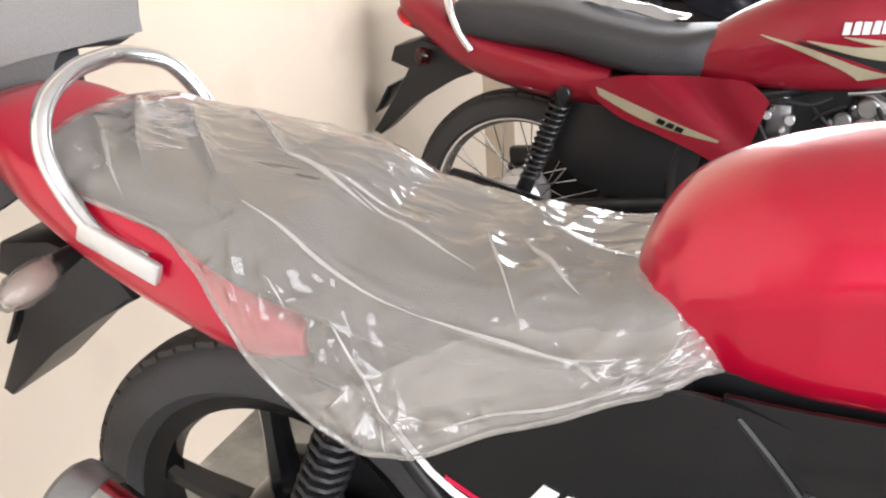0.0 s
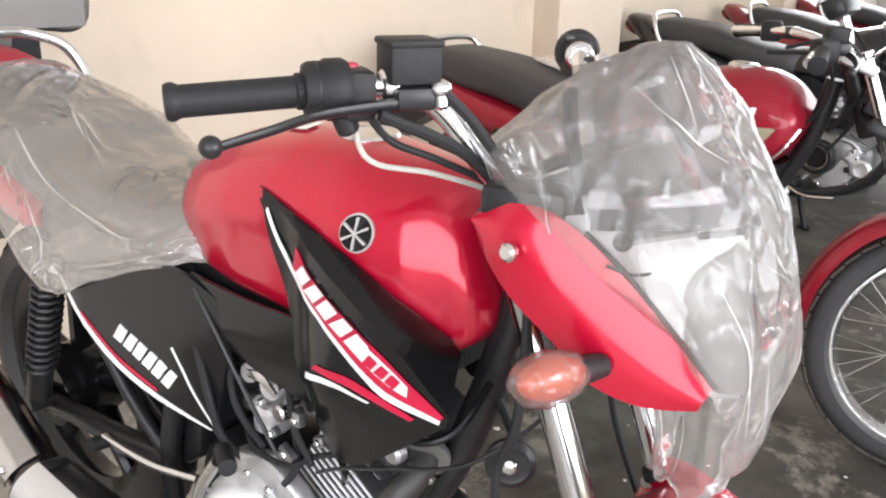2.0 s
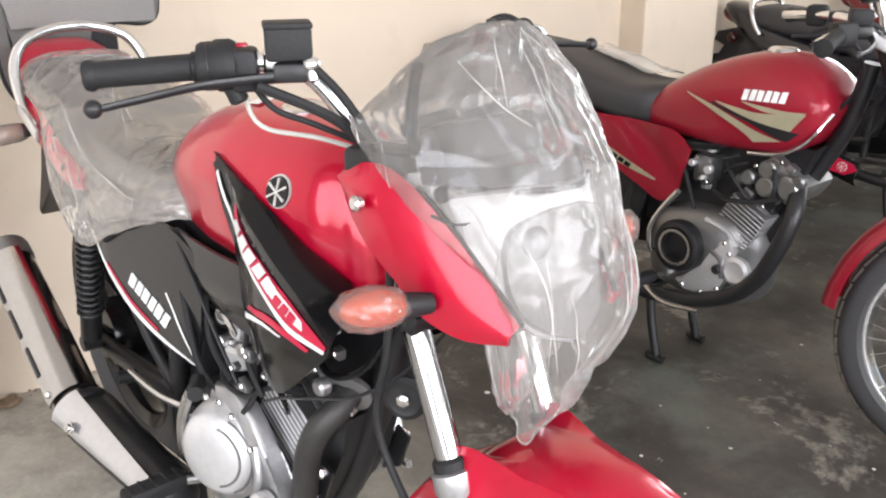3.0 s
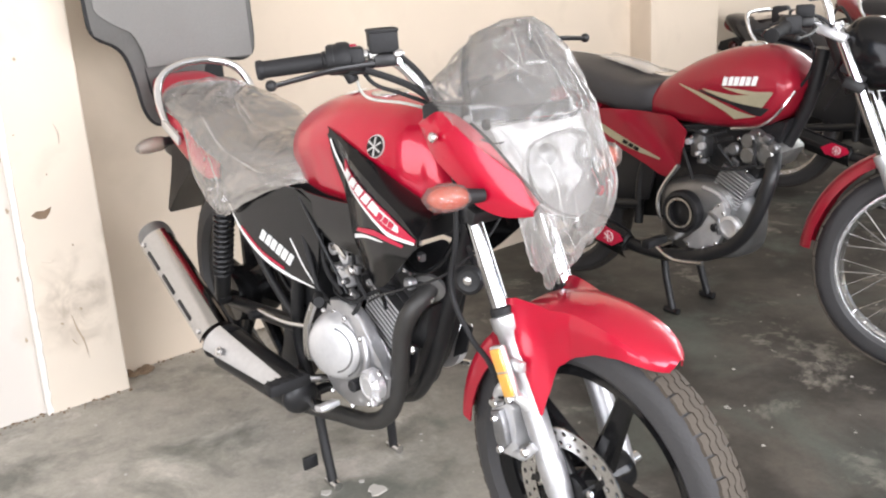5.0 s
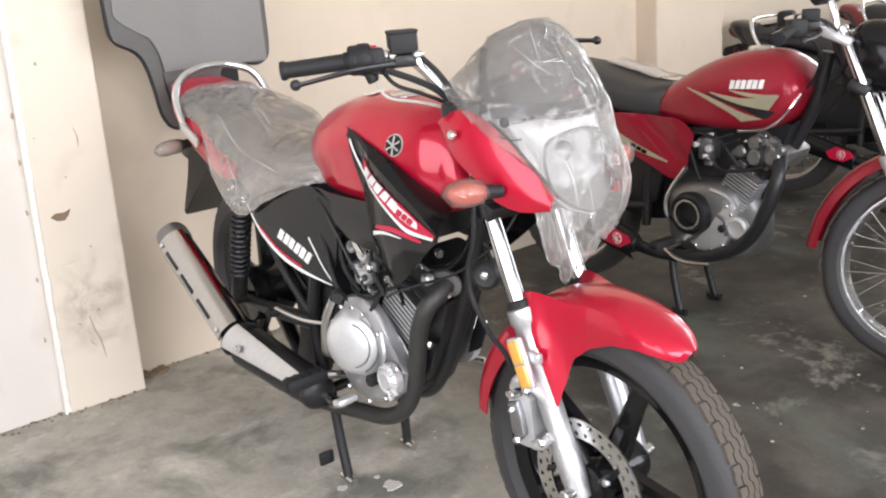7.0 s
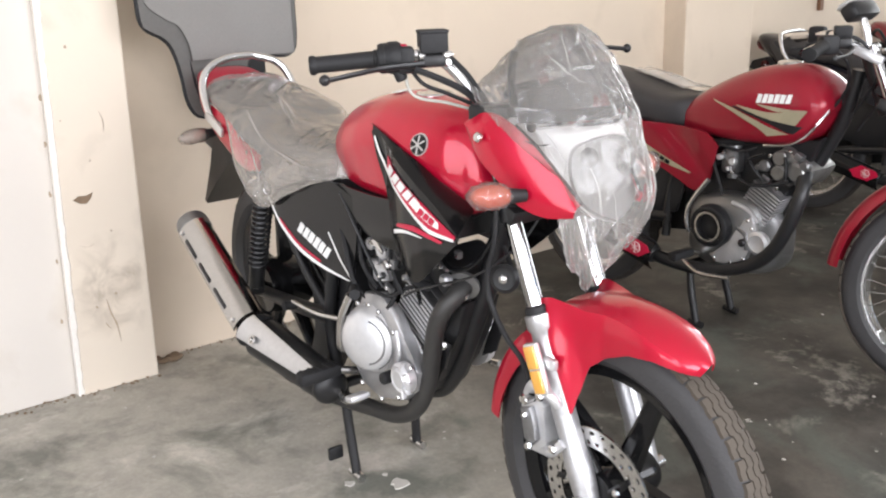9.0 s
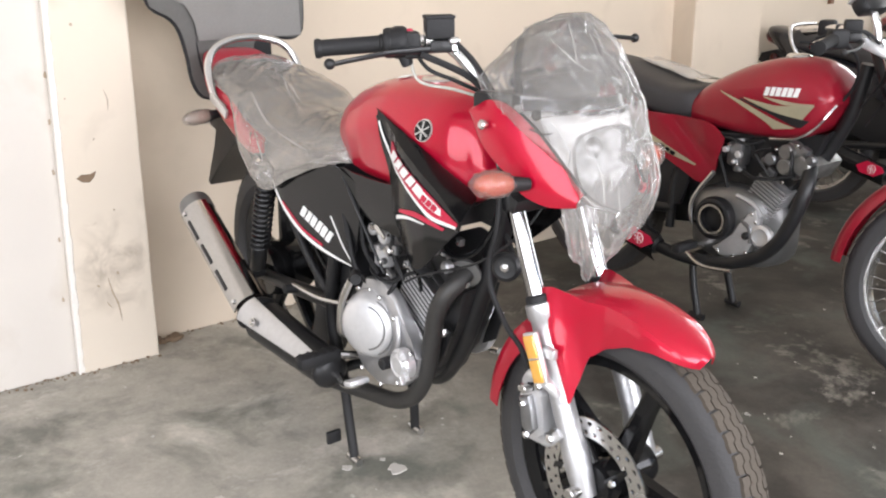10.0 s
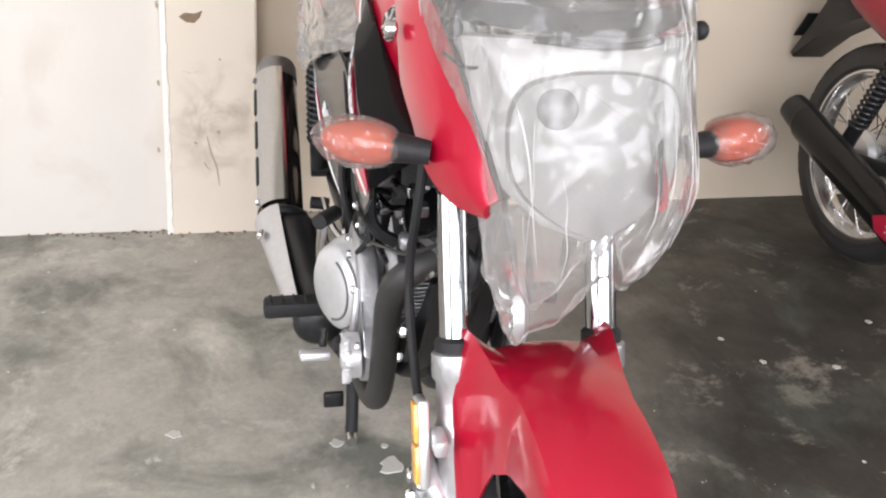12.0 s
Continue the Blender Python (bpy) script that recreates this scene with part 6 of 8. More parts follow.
# shocks, stand, pegs, chain case
for sy in (-1, 1):
    shock(bike, (0.190, sy * 0.138, 0.690), (0.060, sy * 0.128, 0.395))
stand = part("centre_stand", tube(B(), [(0.445, -0.10, 0.235), (0.445, 0.10, 0.235)], 0.014, 12), SATIN, bike, "black tubular centre stand")
for sy, fx in ((-1, 0.500), (1, 0.468)):
    part("stand_leg", tube(B(), [(0.452, sy * 0.096, 0.24), (0.47, sy * 0.099, 0.13), (fx, sy * 0.104, 0.014)], 0.0125, 12, 10), SATIN, stand)
    part("stand_foot", tube(B(), [(fx - 0.02, sy * 0.105, 0.012), (fx + 0.028, sy * 0.105, 0.010)], 0.0115, 10), STEEL, stand)
part("stand_tang", box(B(), (0.455, -0.135, 0.062), (0.012, 0.040, 0.034), 0.004), SATIN, stand)
part("side_stand", tube(B(), [(0.50, 0.12, 0.25), (0.40, 0.15, 0.215), (0.26, 0.16, 0.20)], 0.011, 10, 10), SATIN, bike, "folded black side stand")
for sy in (-1, 1):
    pg = part("foot_peg", tube(B(), [(0.552, sy * 0.10, 0.31), (0.548, sy * 0.16, 0.328)], 0.010, 10), STEEL, bike, "front foot peg")
    part("peg_rubber", box(B(), (0.548, sy * 0.212, 0.334), (0.038, 0.105, 0.030), 0.008), RUBBER, pg, "black ribbed peg rubber")
    for k in range(5):
        part("peg_rib", box(B(), (0.548, sy * (0.172 + 0.02 * k), 0.3492), (0.030, 0.005, 0.003), 0.001), RUBBER, pg)
    part("passenger_peg", tube(B(), [(0.30, sy * 0.13, 0.415), (0.30, sy * 0.165, 0.42)], 0.012, 10), RUBBER, bike, "folded passenger foot peg")
    part("peg_bracket", tube(B(), [(0.52, sy * 0.12, 0.435), (0.42, sy * 0.135, 0.425), (0.30, sy * 0.14, 0.425)], 0.0065, 10, 12), STEEL, bike, "polished peg bracket")
pedal = part("brake_pedal", tube(B(), [(0.50, -0.150, 0.285), (0.57, -0.165, 0.265), (0.635, -0.170, 0.285), (0.672, -0.172, 0.308)], [0.009, 0.008, 0.008, 0.008], 10, 24, 0.7), STEEL, bike, "steel rear brake pedal")
part("pedal_pad", box(B(), (0.672, -0.186, 0.314), (0.034, 0.050, 0.014), 0.005, Matrix.Rotation(radians(-15), 3, "Y")), ALU, pedal, "ribbed bare metal pedal pad")
ks = part("kick_starter", tube(B(), [(0.556, -0.118, 0.376), (0.563, -0.155, 0.384), (0.577, -0.166, 0.417), (0.597, -0.169, 0.478), (0.638, -0.167, 0.540)], 0.0085, 12, 24), STEEL, bike, "polished kick start lever")
part("kick_rubber", tube(B(), [(0.628, -0.150, 0.545), (0.676, -0.178, 0.552)], 0.012, 12), RUBBER, ks)
part("brake_rod", tube(B(), [(0.50, -0.12, 0.30), (0.25, -0.125, 0.285), (0.02, -0.12, 0.27)], 0.0045, 8), STEEL, bike)
bm = B()
plate(bm, [(-0.07, 0.33), (-0.06, 0.44), (0.10, 0.46), (0.45, 0.47), (0.50, 0.40), (0.45, 0.33), (0.10, 0.29)], 0.062, 0.092, 0.008)
part("chain_case", bm, SATIN, bike, "black chain case")
part("gear_lever", tube(B(), [(0.58, 0.14, 0.32), (0.66, 0.165, 0.30), (0.74, 0.17, 0.31)], 0.008, 8, 12), STEEL, bike, "steel gear lever")
bm = B()
lathe(bm, [(0.085, 0.0), (0.085, 0.02), (0.07, 0.032), (0.0, 0.036)], (0.70, 0.105, 0.40), (0, 1, 0), 32)
part("generator_cover", bm, ALU, engine, "round cast generator cover")
bm = B()
tube(bm, [(0.84, 0.10, 0.30), (0.90, 0.16, 0.31)], 0.011, 8)
part("crash_peg", bm, RUBBER, bike)

# ---- polythene wraps on the new motorcycle ----
def crumple(v, amp, f=9.0, seed=0.0):
    """Sharp folds and soft waves for loose film."""
    p = Vector((v[0] * f + seed, v[1] * f, v[2] * f))
    a = 1 - abs(noise.noise(p)) * 2.2
    b = 1 - abs(noise.noise(p * 2.3 + Vector((3.1, 0, 0)))) * 2.2
    return amp * (0.65 * a + 0.35 * b)


HEM = [(-0.29, 0.905), (-0.22, 0.905), (-0.10, 0.890), (0.0, 0.868), (0.04, 0.838), (0.08, 0.785), (0.11, 0.748), (0.145, 0.715), (0.175, 0.692), (0.218, 0.668), (0.27, 0.672), (0.37, 0.720), (0.47, 0.758), (0.535, 0.775), (0.56, 0.80)]
NU, NV = 230, 151
grid = np.zeros((NU, NV, 3))
out = np.zeros((NU, NV, 3))
# the film's rear edge runs aslant over the tail
gv = np.repeat((-1 + 2 * np.arange(NV) / (NV - 1))[None, :], NU, 0)
rear = -0.190 - 0.055 * gv
gx = rear + (0.564 - rear) * (np.arange(NU) / (NU - 1))[:, None]
for i in range(NU):
    for j in range(NV):
        v, x = gv[i, j], gx[i, j]
        zb, zt, hw = lerp_table(SEATROWS, min(max(x, -0.205), 0.525))
        hem = lerp_table(HEM, x)[0]
        end = max(0, (x - 0.525) / 0.04)
        u = abs(v)
        if u < 0.55:
            t = u / 0.55
            y, z = (hw + 0.006) * t ** 0.9, zt + 0.006 - 0.038 * t ** 4.5
        else:
            t = (u - 0.55) / 0.45
            y = hw + 0.003 + (0.003 + 0.020 * math.sin(t * 2.2)) * max(0.0, min(1.0, (x + 0.02) / 0.12)) + 0.010 * t * max(0, min(1, (0.86 - hem) / 0.12))
            z = zt - 0.032 + (hem - (zt - 0.032)) * t
        z -= end * 0.02
        y *= 1 - 0.25 * end
        p = Vector((x, math.copysign(y, v), z))
        n = Vector((0, math.copysign(min(1, u * 1.3), v), max(0.15, 1 - u * 1.2))).normalized()
        w = crumple((p.x * 0.75 + p.z * 0.6, p.y, p.z * 1.3 - p.x * 0.5), 0.0032, 6.5)
        near = max(math.exp(-((x - a) / c) ** 2 - ((u - b) / d) ** 2) for a, b, c, d in ((0.165, 0.66, 0.055, 0.13), (0.23, 0.82, 0.05, 0.14), (0.43, 0.64, 0.03, 0.10), (0.485, 0.82, 0.05, 0.09), (0.32, 0.90, 0.10, 0.05), (0.36, 0.25, 0.05, 0.22)))
        if near > 0.05:
            # sharp facets where the film is crushed together
            q = Vector((p.x * 0.8 + p.z, p.y * 0.6, p.z - p.x * 0.5))
            w += near * (0.020 * (abs(noise.noise(q * 19)) - 0.25) + 0.011 * (abs(noise.noise(q * 41 + Vector((5, 1, 2)))) - 0.25))
        grid[i, j], out[i, j] = p + n * (w + 0.004), n
# drawn folds: from (x, v) to (x, v), height and half width
FOLDS = [(0.09, -0.44, 0.28, -0.54, 0.012, 0.011), (0.28, -0.54, 0.46, -0.66, 0.012, 0.010), (0.30, -0.04, 0.37, -0.52, 0.007, 0.014), (0.345, -0.10, 0.42, -0.42, 0.007, 0.012), (0.17, -0.14, 0.32, -0.36, 0.006, 0.013), (0.07, -0.06, 0.20, -0.20, 0.006, 0.014),
         (0.35, 0.05, 0.47, -0.20, 0.006, 0.013), (-0.15, 0.10, -0.03, -0.42, 0.009, 0.015), (-0.10, 0.20, 0.05, -0.36, 0.009, 0.015), (-0.03, 0.26, 0.09, -0.10, 0.008, 0.015), (0.09, -0.10, 0.24, -0.16, 0.007, 0.015), (-0.14, -0.20, -0.04, -0.56, 0.006, 0.012), (0.20, -0.62, 0.27, -0.92, 0.007, 0.012), (0.42, -0.62, 0.45, -0.78, 0.007, 0.011), (0.30, -0.90, 0.52, -0.84, 0.006, 0.014)]
random.seed(21)
for k in range(56):
    x, v = random.uniform(-0.16, 0.50), random.uniform(-0.98, 0.98)
    L, a = random.uniform(0.05, 0.17), random.gauss(0.55, 0.35)
    FOLDS.append((x, v, x + L * math.cos(a), v - math.copysign(L * math.sin(a) / 0.26, v), random.uniform(0.002, 0.005) * (1.0 if x > 0 else 0.5), random.uniform(0.005, 0.010)))
for k in range(70):
    # sharp crumples low on the hanging side
    x, v = random.choice(((0.18, -0.70), (0.22, -0.80), (0.25, -0.90), (0.42, -0.74), (0.47, -0.84), (0.13, -0.64), (0.50, -0.70)))
    x, v, L, a = x + random.gauss(0, 0.028), v + random.gauss(0, 0.07), random.uniform(0.012, 0.040), random.uniform(0.2, 2.4)
    FOLDS.append((x, v, x + L * math.cos(a), v - L * math.sin(a) / 0.26, random.uniform(0.004, 0.009), random.uniform(0.005, 0.009)))
gv = gv * 0.26
lift = np.zeros((NU, NV))
for x0, v0, x1, v1, h, w in FOLDS:
    v0, v1 = v0 * 0.26, v1 * 0.26
    L2 = (x1 - x0) ** 2 + (v1 - v0) ** 2 + 1e-9
    t = ((gx - x0) * (x1 - x0) + (gv - v0) * (v1 - v0)) / L2
    tc = np.clip(t, 0, 1)
    d = np.sqrt((gx - x0 - tc * (x1 - x0)) ** 2 + (gv - v0 - tc * (v1 - v0)) ** 2)
    lift = np.maximum(lift, h * np.clip(1 - d / w, 0, 1) ** 1.3 * (0.35 + 0.65 * np.sin(np.pi * np.clip(tc, 0.05, 0.95))))
grid += out * lift[:, :, None]
rows = [[tuple(grid[i, j]) for j in range(NV)] for i in range(NU)]
bm = B()
skin(bm, rows, False, False)
seat_wrap = part("seat_wrap", bm, SEATFILM, None, "", True, 180)
hem_r = [r[0] for r in rows][::6]
hem_l = [r[-1] for r in rows][::6]
for edge in (hem_r, hem_l):
    part("rolled_hem", tube(B(), edge, 0.0028, 6, 110), SEATFILM, seat_wrap)


# the film hangs doubled below the seat's edge
for j0 in (2, NV - 3):
    rows = []
    for i in range(95, NU - 4, 2):
        q = min(1.0, (i - 95) / 75) ** 0.8
        span = [round(2 + 36 * q * k / 18) if j0 == 2 else round(NV - 3 - 36 * q * k / 18) for k in range(19)]
        rows.append([tuple(Vector(grid[i, j]) - Vector(out[i, j]) * (0.0065 + crumple((grid[i, j][0], grid[i, j][1] * 1.3, grid[i, j][2]), 0.0035, 17.0, 6.0)) + Vector((0, 0, -0.002))) for j in span])
    bm = B()
    skin(bm, rows, False, False)
    part("inner_fold", bm, SEATFILM, seat_wrap, "", True, 180)


def crease(parent, pts, wide):
    """A pinched fold of doubled film lying on a wrap; the pale tube paints in its highlight."""
    part("crease", tube(B(), pts, [0.0003, wide * 0.7, wide, wide * 0.5, 0.0003], 8, 16, 0.35), FOLDED, parent)


def on_seat(x, v):
    start = -0.190 - 0.055 * v
    i, j = int(round((x - start) / (0.564 - start) * (NU - 1))), int(round((v + 1) / 2 * (NV - 1)))
    i, j = max(0, min(NU - 1, i)), max(0, min(NV - 1, j))
    return Vector(grid[i, j]) + Vector(out[i, j]) * 0.0012


random.seed(40)
# pale bands of varied width stand for highlights along the drawn folds
lines = [(f[:4], 0.0024 if k < 2 else (0.0032 if k % 2 else 0.0018)) for k, f in enumerate(FOLDS[:15])]
for k in range(6):
    x, v = random.uniform(-0.24, 0.52), random.uniform(-0.95, 0.55)
    L, a = random.uniform(0.03, 0.12), random.gauss(0.7, 0.45)
    lines.append(((x, v, x + L * math.cos(a), v - math.copysign(L * math.sin(a) / 0.26, v if abs(v) > 0.1 else 1)), random.uniform(0.0008, 0.0016)))
for k in range(7):
    # crumpled patches low on the side
    x, v = random.choice(((0.20, -0.72), (0.25, -0.82), (0.44, -0.74), (0.48, -0.84), (0.13, -0.62)))
    x, v, L, a = x + random.gauss(0, 0.025), v + random.gauss(0, 0.07), random.uniform(0.015, 0.045), random.uniform(0.2, 2.2)
    lines.append(((x, v, x + L * math.cos(a), v - L * math.sin(a) / 0.3), random.uniform(0.0008, 0.0018)))
for (x0, v0, x1, v1), wide in lines:
    bend = random.gauss(0, 0.012)
    crease(seat_wrap, [on_seat(x0 + (x1 - x0) * q, v0 + (v1 - v0) * q + bend * math.sin(math.pi * q)) for q in (0, 0.25, 0.5, 0.75, 1.0)], wide)
tagged(seat_wrap, "crumpled milky polythene cover drawn over the motorcycle seat", "plastic cover")

# loose bag over screen and headlamp, open at the bottom
BAG = [  # z, front x, back x, half width at back, half width at front
    (0.712, 1.222, 1.172, 0.050, 0.052), (0.735, 1.246, 1.170, 0.070, 0.064), (0.765, 1.258, 1.172, 0.084, 0.076), (0.800, 1.264, 1.168, 0.092, 0.084), (0.860, 1.262, 1.150, 0.100, 0.090),
    (0.910, 1.254, 1.068, 0.130, 0.094), (0.955, 1.240, 1.000, 0.154, 0.096), (1.000, 1.224, 0.978, 0.156, 0.088), (1.045, 1.202, 1.020, 0.120, 0.076), (1.082, 1.170, 1.062, 0.074, 0.056), (1.104, 1.140, 1.100, 0.024, 0.024)]
NT, NA = 150, 220
grid, out = np.zeros((NT, NA, 3)), np.zeros((NT, NA, 3))
for i in range(NT):
    t = i / (NT - 1)
    z = 0.712 + (1.104 - 0.712) * (1 - (1 - t) ** 1.25)
    xf, xb, wb, wf = lerp_table(BAG, z)
    for k in range(NA):
        a = 2 * math.pi * k / NA
        c, s = math.cos(a), math.sin(a)
        u = (1 + math.copysign(abs(c) ** 0.75, c)) / 2
        x = xb + (xf - xb) * u
        y = (wb + (wf - wb) * u) * math.copysign(abs(s) ** 0.7, s)
        if s > 0:
            y *= 1 - 0.17 * min(1.0, max(0.0, (t - 0.25) / 0.2))
        x -= 0.012 * u * max(0.0, min(1.0, (z - 0.97) / 0.06))
        p = Vector((x, 0.014 + y, z + (0.55 * y + 0.014 * math.sin(a * 3 + 1.0) + 0.008 * math.sin(a * 7)) * max(0, 1 - t * 3)))
        gather = a * 9 + 2.5 * noise.noise((a * 1.5, t * 2, 1.0))
        w = crumple((p.x, p.y * 1.2, p.z * 0.55), 0.006, 8.0, 4.0) + 0.007 * max(0.0, 1 - t * 1.6) ** 1.5 * (abs(math.sin(gather)) - 0.5)
        n = Vector((c, s, 0.25 * t)).normalized()
        grid[i, k], out[i, k] = p + n * w, n
# folds drawn from the gathered top and across the front
random.seed(33)
ga, gt = np.meshgrid(np.arange(NA) / NA, np.arange(NT) / (NT - 1))
lift = np.zeros((NT, NA))
for k in range(120):
    a0, t0 = random.random(), random.uniform(0.0, 0.9)
    L, lean = random.uniform(0.08, 0.38), random.gauss(0.0, 0.5)
    da, dt = L * math.sin(lean) * 0.55, L * math.cos(lean)
    h, w = random.uniform(0.002, 0.006), random.uniform(0.008, 0.016)
    q = np.clip((((ga - a0 + 0.5) % 1 - 0.5) * 0.66 * da * 0.66 + (gt - t0) * 0.42 * dt * 0.42) / ((da * 0.66) ** 2 + (dt * 0.42) ** 2 + 1e-9), 0, 1)
    d = np.sqrt((((ga - a0 - q * da + 0.5) % 1 - 0.5) * 0.66) ** 2 + ((gt - t0 - q * dt) * 0.42) ** 2)
    lift = np.maximum(lift, h * np.clip(1 - d / w, 0, 1) ** 1.3 * (0.3 + 0.7 * np.sin(np.pi * np.clip(q, 0.05, 0.95))))
grid += out * lift[:, :, None]
rings = [[tuple(grid[i, k]) for k in range(NA)] for i in range(NT)]
bm = B()
vs = skin(bm, rings, True, False)
top = bm.verts.new((1.120, 0.014, 1.108))
for k in range(NA):
    bm.faces.new((vs[-1][k], vs[-1][(k + 1) % NA], top))
bag = part("headlamp_wrap", bm, BAGFILM, None, "", True, 180)
part("torn_hem", tube(B(), rings[0][::5] + [rings[0][0]], 0.0014, 6, 130), BAGFILM, bag)
random.seed(52)
for k in range(44):
    a0, t0 = random.random(), random.choice((random.uniform(0.0, 0.25), random.uniform(0.30, 0.8)))
    L, lean = random.uniform(0.15, 0.42), random.gauss(0.0, 0.6) if t0 > 0.3 else random.gauss(0, 0.15)
    pts = []
    for q in (0, 0.25, 0.5, 0.75, 1.0):
        i, m = int(round((t0 + L * math.cos(lean) * q) * (NT - 1))), int(round((a0 + L * math.sin(lean) * 0.55 * q + 0.006 * math.sin(math.pi * q)) * NA)) % NA
        i = max(0, min(NT - 4, i))
        pts.append(Vector(grid[i, m]) + Vector(out[i, m]) * 0.0012)
    crease(bag, pts, random.uniform(0.0004, 0.0011))
tagged(bag, "crumpled clear polythene bag over the windscreen and headlamp", "plastic bag")

# ---- plainer street motorcycles parked beyond ----
def old_bike(label, m, paint, tail_paint, panel_paint, decals=True):
    b = thing("motorcycle", label, "motorcycle", m, "motorcycles parked along the wall")
    fa, ra = (1.355, 0.0, 0.300), (0.0, 0.0, 0.318)
    fw = wire_wheel(b, "front_tyre", fa, 0.300, 0.076, 0.236, 0.065)
    wire_wheel(b, "rear_tyre", ra, 0.305, 0.088, 0.236, 0.075, WORN)
    # fork with chrome tubes
    def fx(z):
        return 1.084 + (1.363 - 1.084) * (0.93 - z) / (0.93 - 0.29)
    d = Vector((fx(0.29) - fx(0.93), 0, -0.64)).normalized()
    fork2 = part("fork", rod(B(), (fx(0.95) - 0.03, 0, 0.95), (fx(0.78) - 0.03, 0, 0.78), 0.027, 16, bevel=0.004), SATIN, b, "front fork with chrome tubes")
    for sy in (-0.088, 0.088):
        part("fork_tube", rod(B(), (fx(0.95), sy, 0.95), (fx(0.55), sy, 0.55), 0.0160, 16, bevel=0.002), FORKCHROME, fork2)
        p, q = Vector((fx(0.62), sy, 0.62)), Vector((fx(0.28), sy, 0.28))
        L = (q - p).length
        part("fork_leg", lathe(B(), [(0.018, 0), (0.0255, 0.004), (0.0255, 0.03), (0.0225, 0.036), (0.0225, L * 0.75), (0.0245, L * 0.85), (0.020, L)], p, q - p, 20), ALU, fork2)
        part("fork_cap", rod(B(), (fx(0.952), sy, 0.952), (fx(0.966), sy, 0.966), 0.0165, 16, bevel=0.003), CHROME, fork2)
    rot = Matrix.Rotation(radians(22), 3, "Y")
    part("upper_yoke", box(B(), (fx(0.935) - 0.020, 0, 0.937), (0.085, 0.225, 0.026), 0.008, rot), ALU, fork2, "bare aluminium top yoke")
    part("lower_yoke", box(B(), (fx(0.80) - 0.010, 0, 0.80), (0.06, 0.215, 0.032), 0.008, rot), SATIN, fork2)
    part("axle", rod(B(), (fa[0], -0.11, fa[2]), (fa[0], 0.11, fa[2]), 0.010, 10, bevel=0.002), STEEL, fork2)
    for sy in (-1, 1):
        part("lamp_bracket", box(B(), (fx(0.87) + 0.03, sy * 0.088, 0.87), (0.075, 0.008, 0.10), 0.003, rot), SATIN, fork2)
    # black headlamp cowl, dials on a chrome stem
    hl = part("headlamp_cowl", loft_table(B(), [(1.085, 0.83, 0.955, 0.07), (1.12, 0.80, 0.985, 0.095), (1.18, 0.785, 0.985, 0.105), (1.24, 0.785, 0.955, 0.10), (1.275, 0.80, 0.92, 0.085)], 28, 3.0, 16), BLACK, b, "black headlamp cowl")
    part("headlamp_lens", lathe(B(), [(0.066, 0.0), (0.055, 0.012), (0.03, 0.019), (0.0, 0.021)], (1.272, 0, 0.858), (1, 0, -0.06), 28), CLEAR, hl)
    part("headlamp_reflector", lathe(B(), [(0.065, 0.0), (0.05, -0.005), (0.03, -0.006), (0.0, -0.007)], (1.278, 0, 0.858), (1, 0, -0.06), 28), LAMPMETAL, hl)
    cl = part("instrument_panel", box(B(), (1.005, 0, 1.062), (0.05, 0.13, 0.05), 0.014, Matrix.Rotation(radians(-35), 3, "Y")), SATIN, b, "black instrument cluster")
    part("cluster_stem", tube(B(), [(1.04, 0, 0.94), (1.03, 0, 1.0), (1.01, 0, 1.05)], 0.012, 10, 8), CHROME, cl)
    for dy in (-0.036, 0.036):
        part("dial", lathe(B(), [(0.030, 0), (0.032, 0.004), (0.026, 0.009), (0.0, 0.009)], (0.988, dy, 1.080), (-0.57, 0, 0.82), 24), CLEAR, cl)
    # handlebar
    half = [(0.850, 0.335, 0.975), (0.895, 0.235, 0.985), (0.940, 0.165, 0.990), (0.985, 0.115, 0.985), (1.020, 0.075, 0.965), (1.030, 0.04, 0.958)]
    hbar = part("handlebar", tube(B(), [(x, -y, z) for x, y, z in half] + [(x, y, z) for x, y, z in half[::-1]], 0.011, 12, 56), CHROME, b, "chrome handlebar")
    for s in (-1, 1):
        a, c = Vector((0.863, s * 0.350, 0.9725)), Vector((0.902, s * 0.242, 0.985))
        part("grip", lathe(B(), [(0.010, 0), (0.019, 0.001), (0.019, 0.008), (0.0165, 0.011), (0.0165, 0.10), (0.018, 0.112), (0.012, 0.114)], a, c - a, 16), RUBBER, hbar)
        part("switch_housing", box(B(), (0.915, s * 0.215, 0.986), (0.05, 0.045, 0.052), 0.010, Matrix.Rotation(s * radians(-20), 3, "Z")), RUBBER, hbar)
        part("lever_perch", box(B(), (0.955, s * 0.170, 0.988), (0.045, 0.045, 0.028), 0.007), SATIN, hbar)
        bm = tube(B(), [(0.97, s * 0.165, 0.983), (0.975, s * 0.22, 0.973), (0.955, s * 0.30, 0.966), (0.925, s * 0.365, 0.964)], [0.008, 0.006, 0.005], 8, 18, 0.75)
        ball(bm, (0.922, s * 0.37, 0.964), (0.009, 0.009, 0.009), None, 10, 8)
        part("lever", bm, SATIN, hbar)
        turn_signal(b, (-0.225, s * 0.06, 0.73), (-0.235, s * 0.110, 0.725), "rear_turn_signal", DARKLENS, False)
    if decals:
        # the bars are turned to the left
        hbar.matrix_basis = Matrix.Translation((1.03, 0, 0)) @ Matrix.Rotation(radians(34), 4, "Z") @ Matrix.Translation((-1.03, 0, 0))
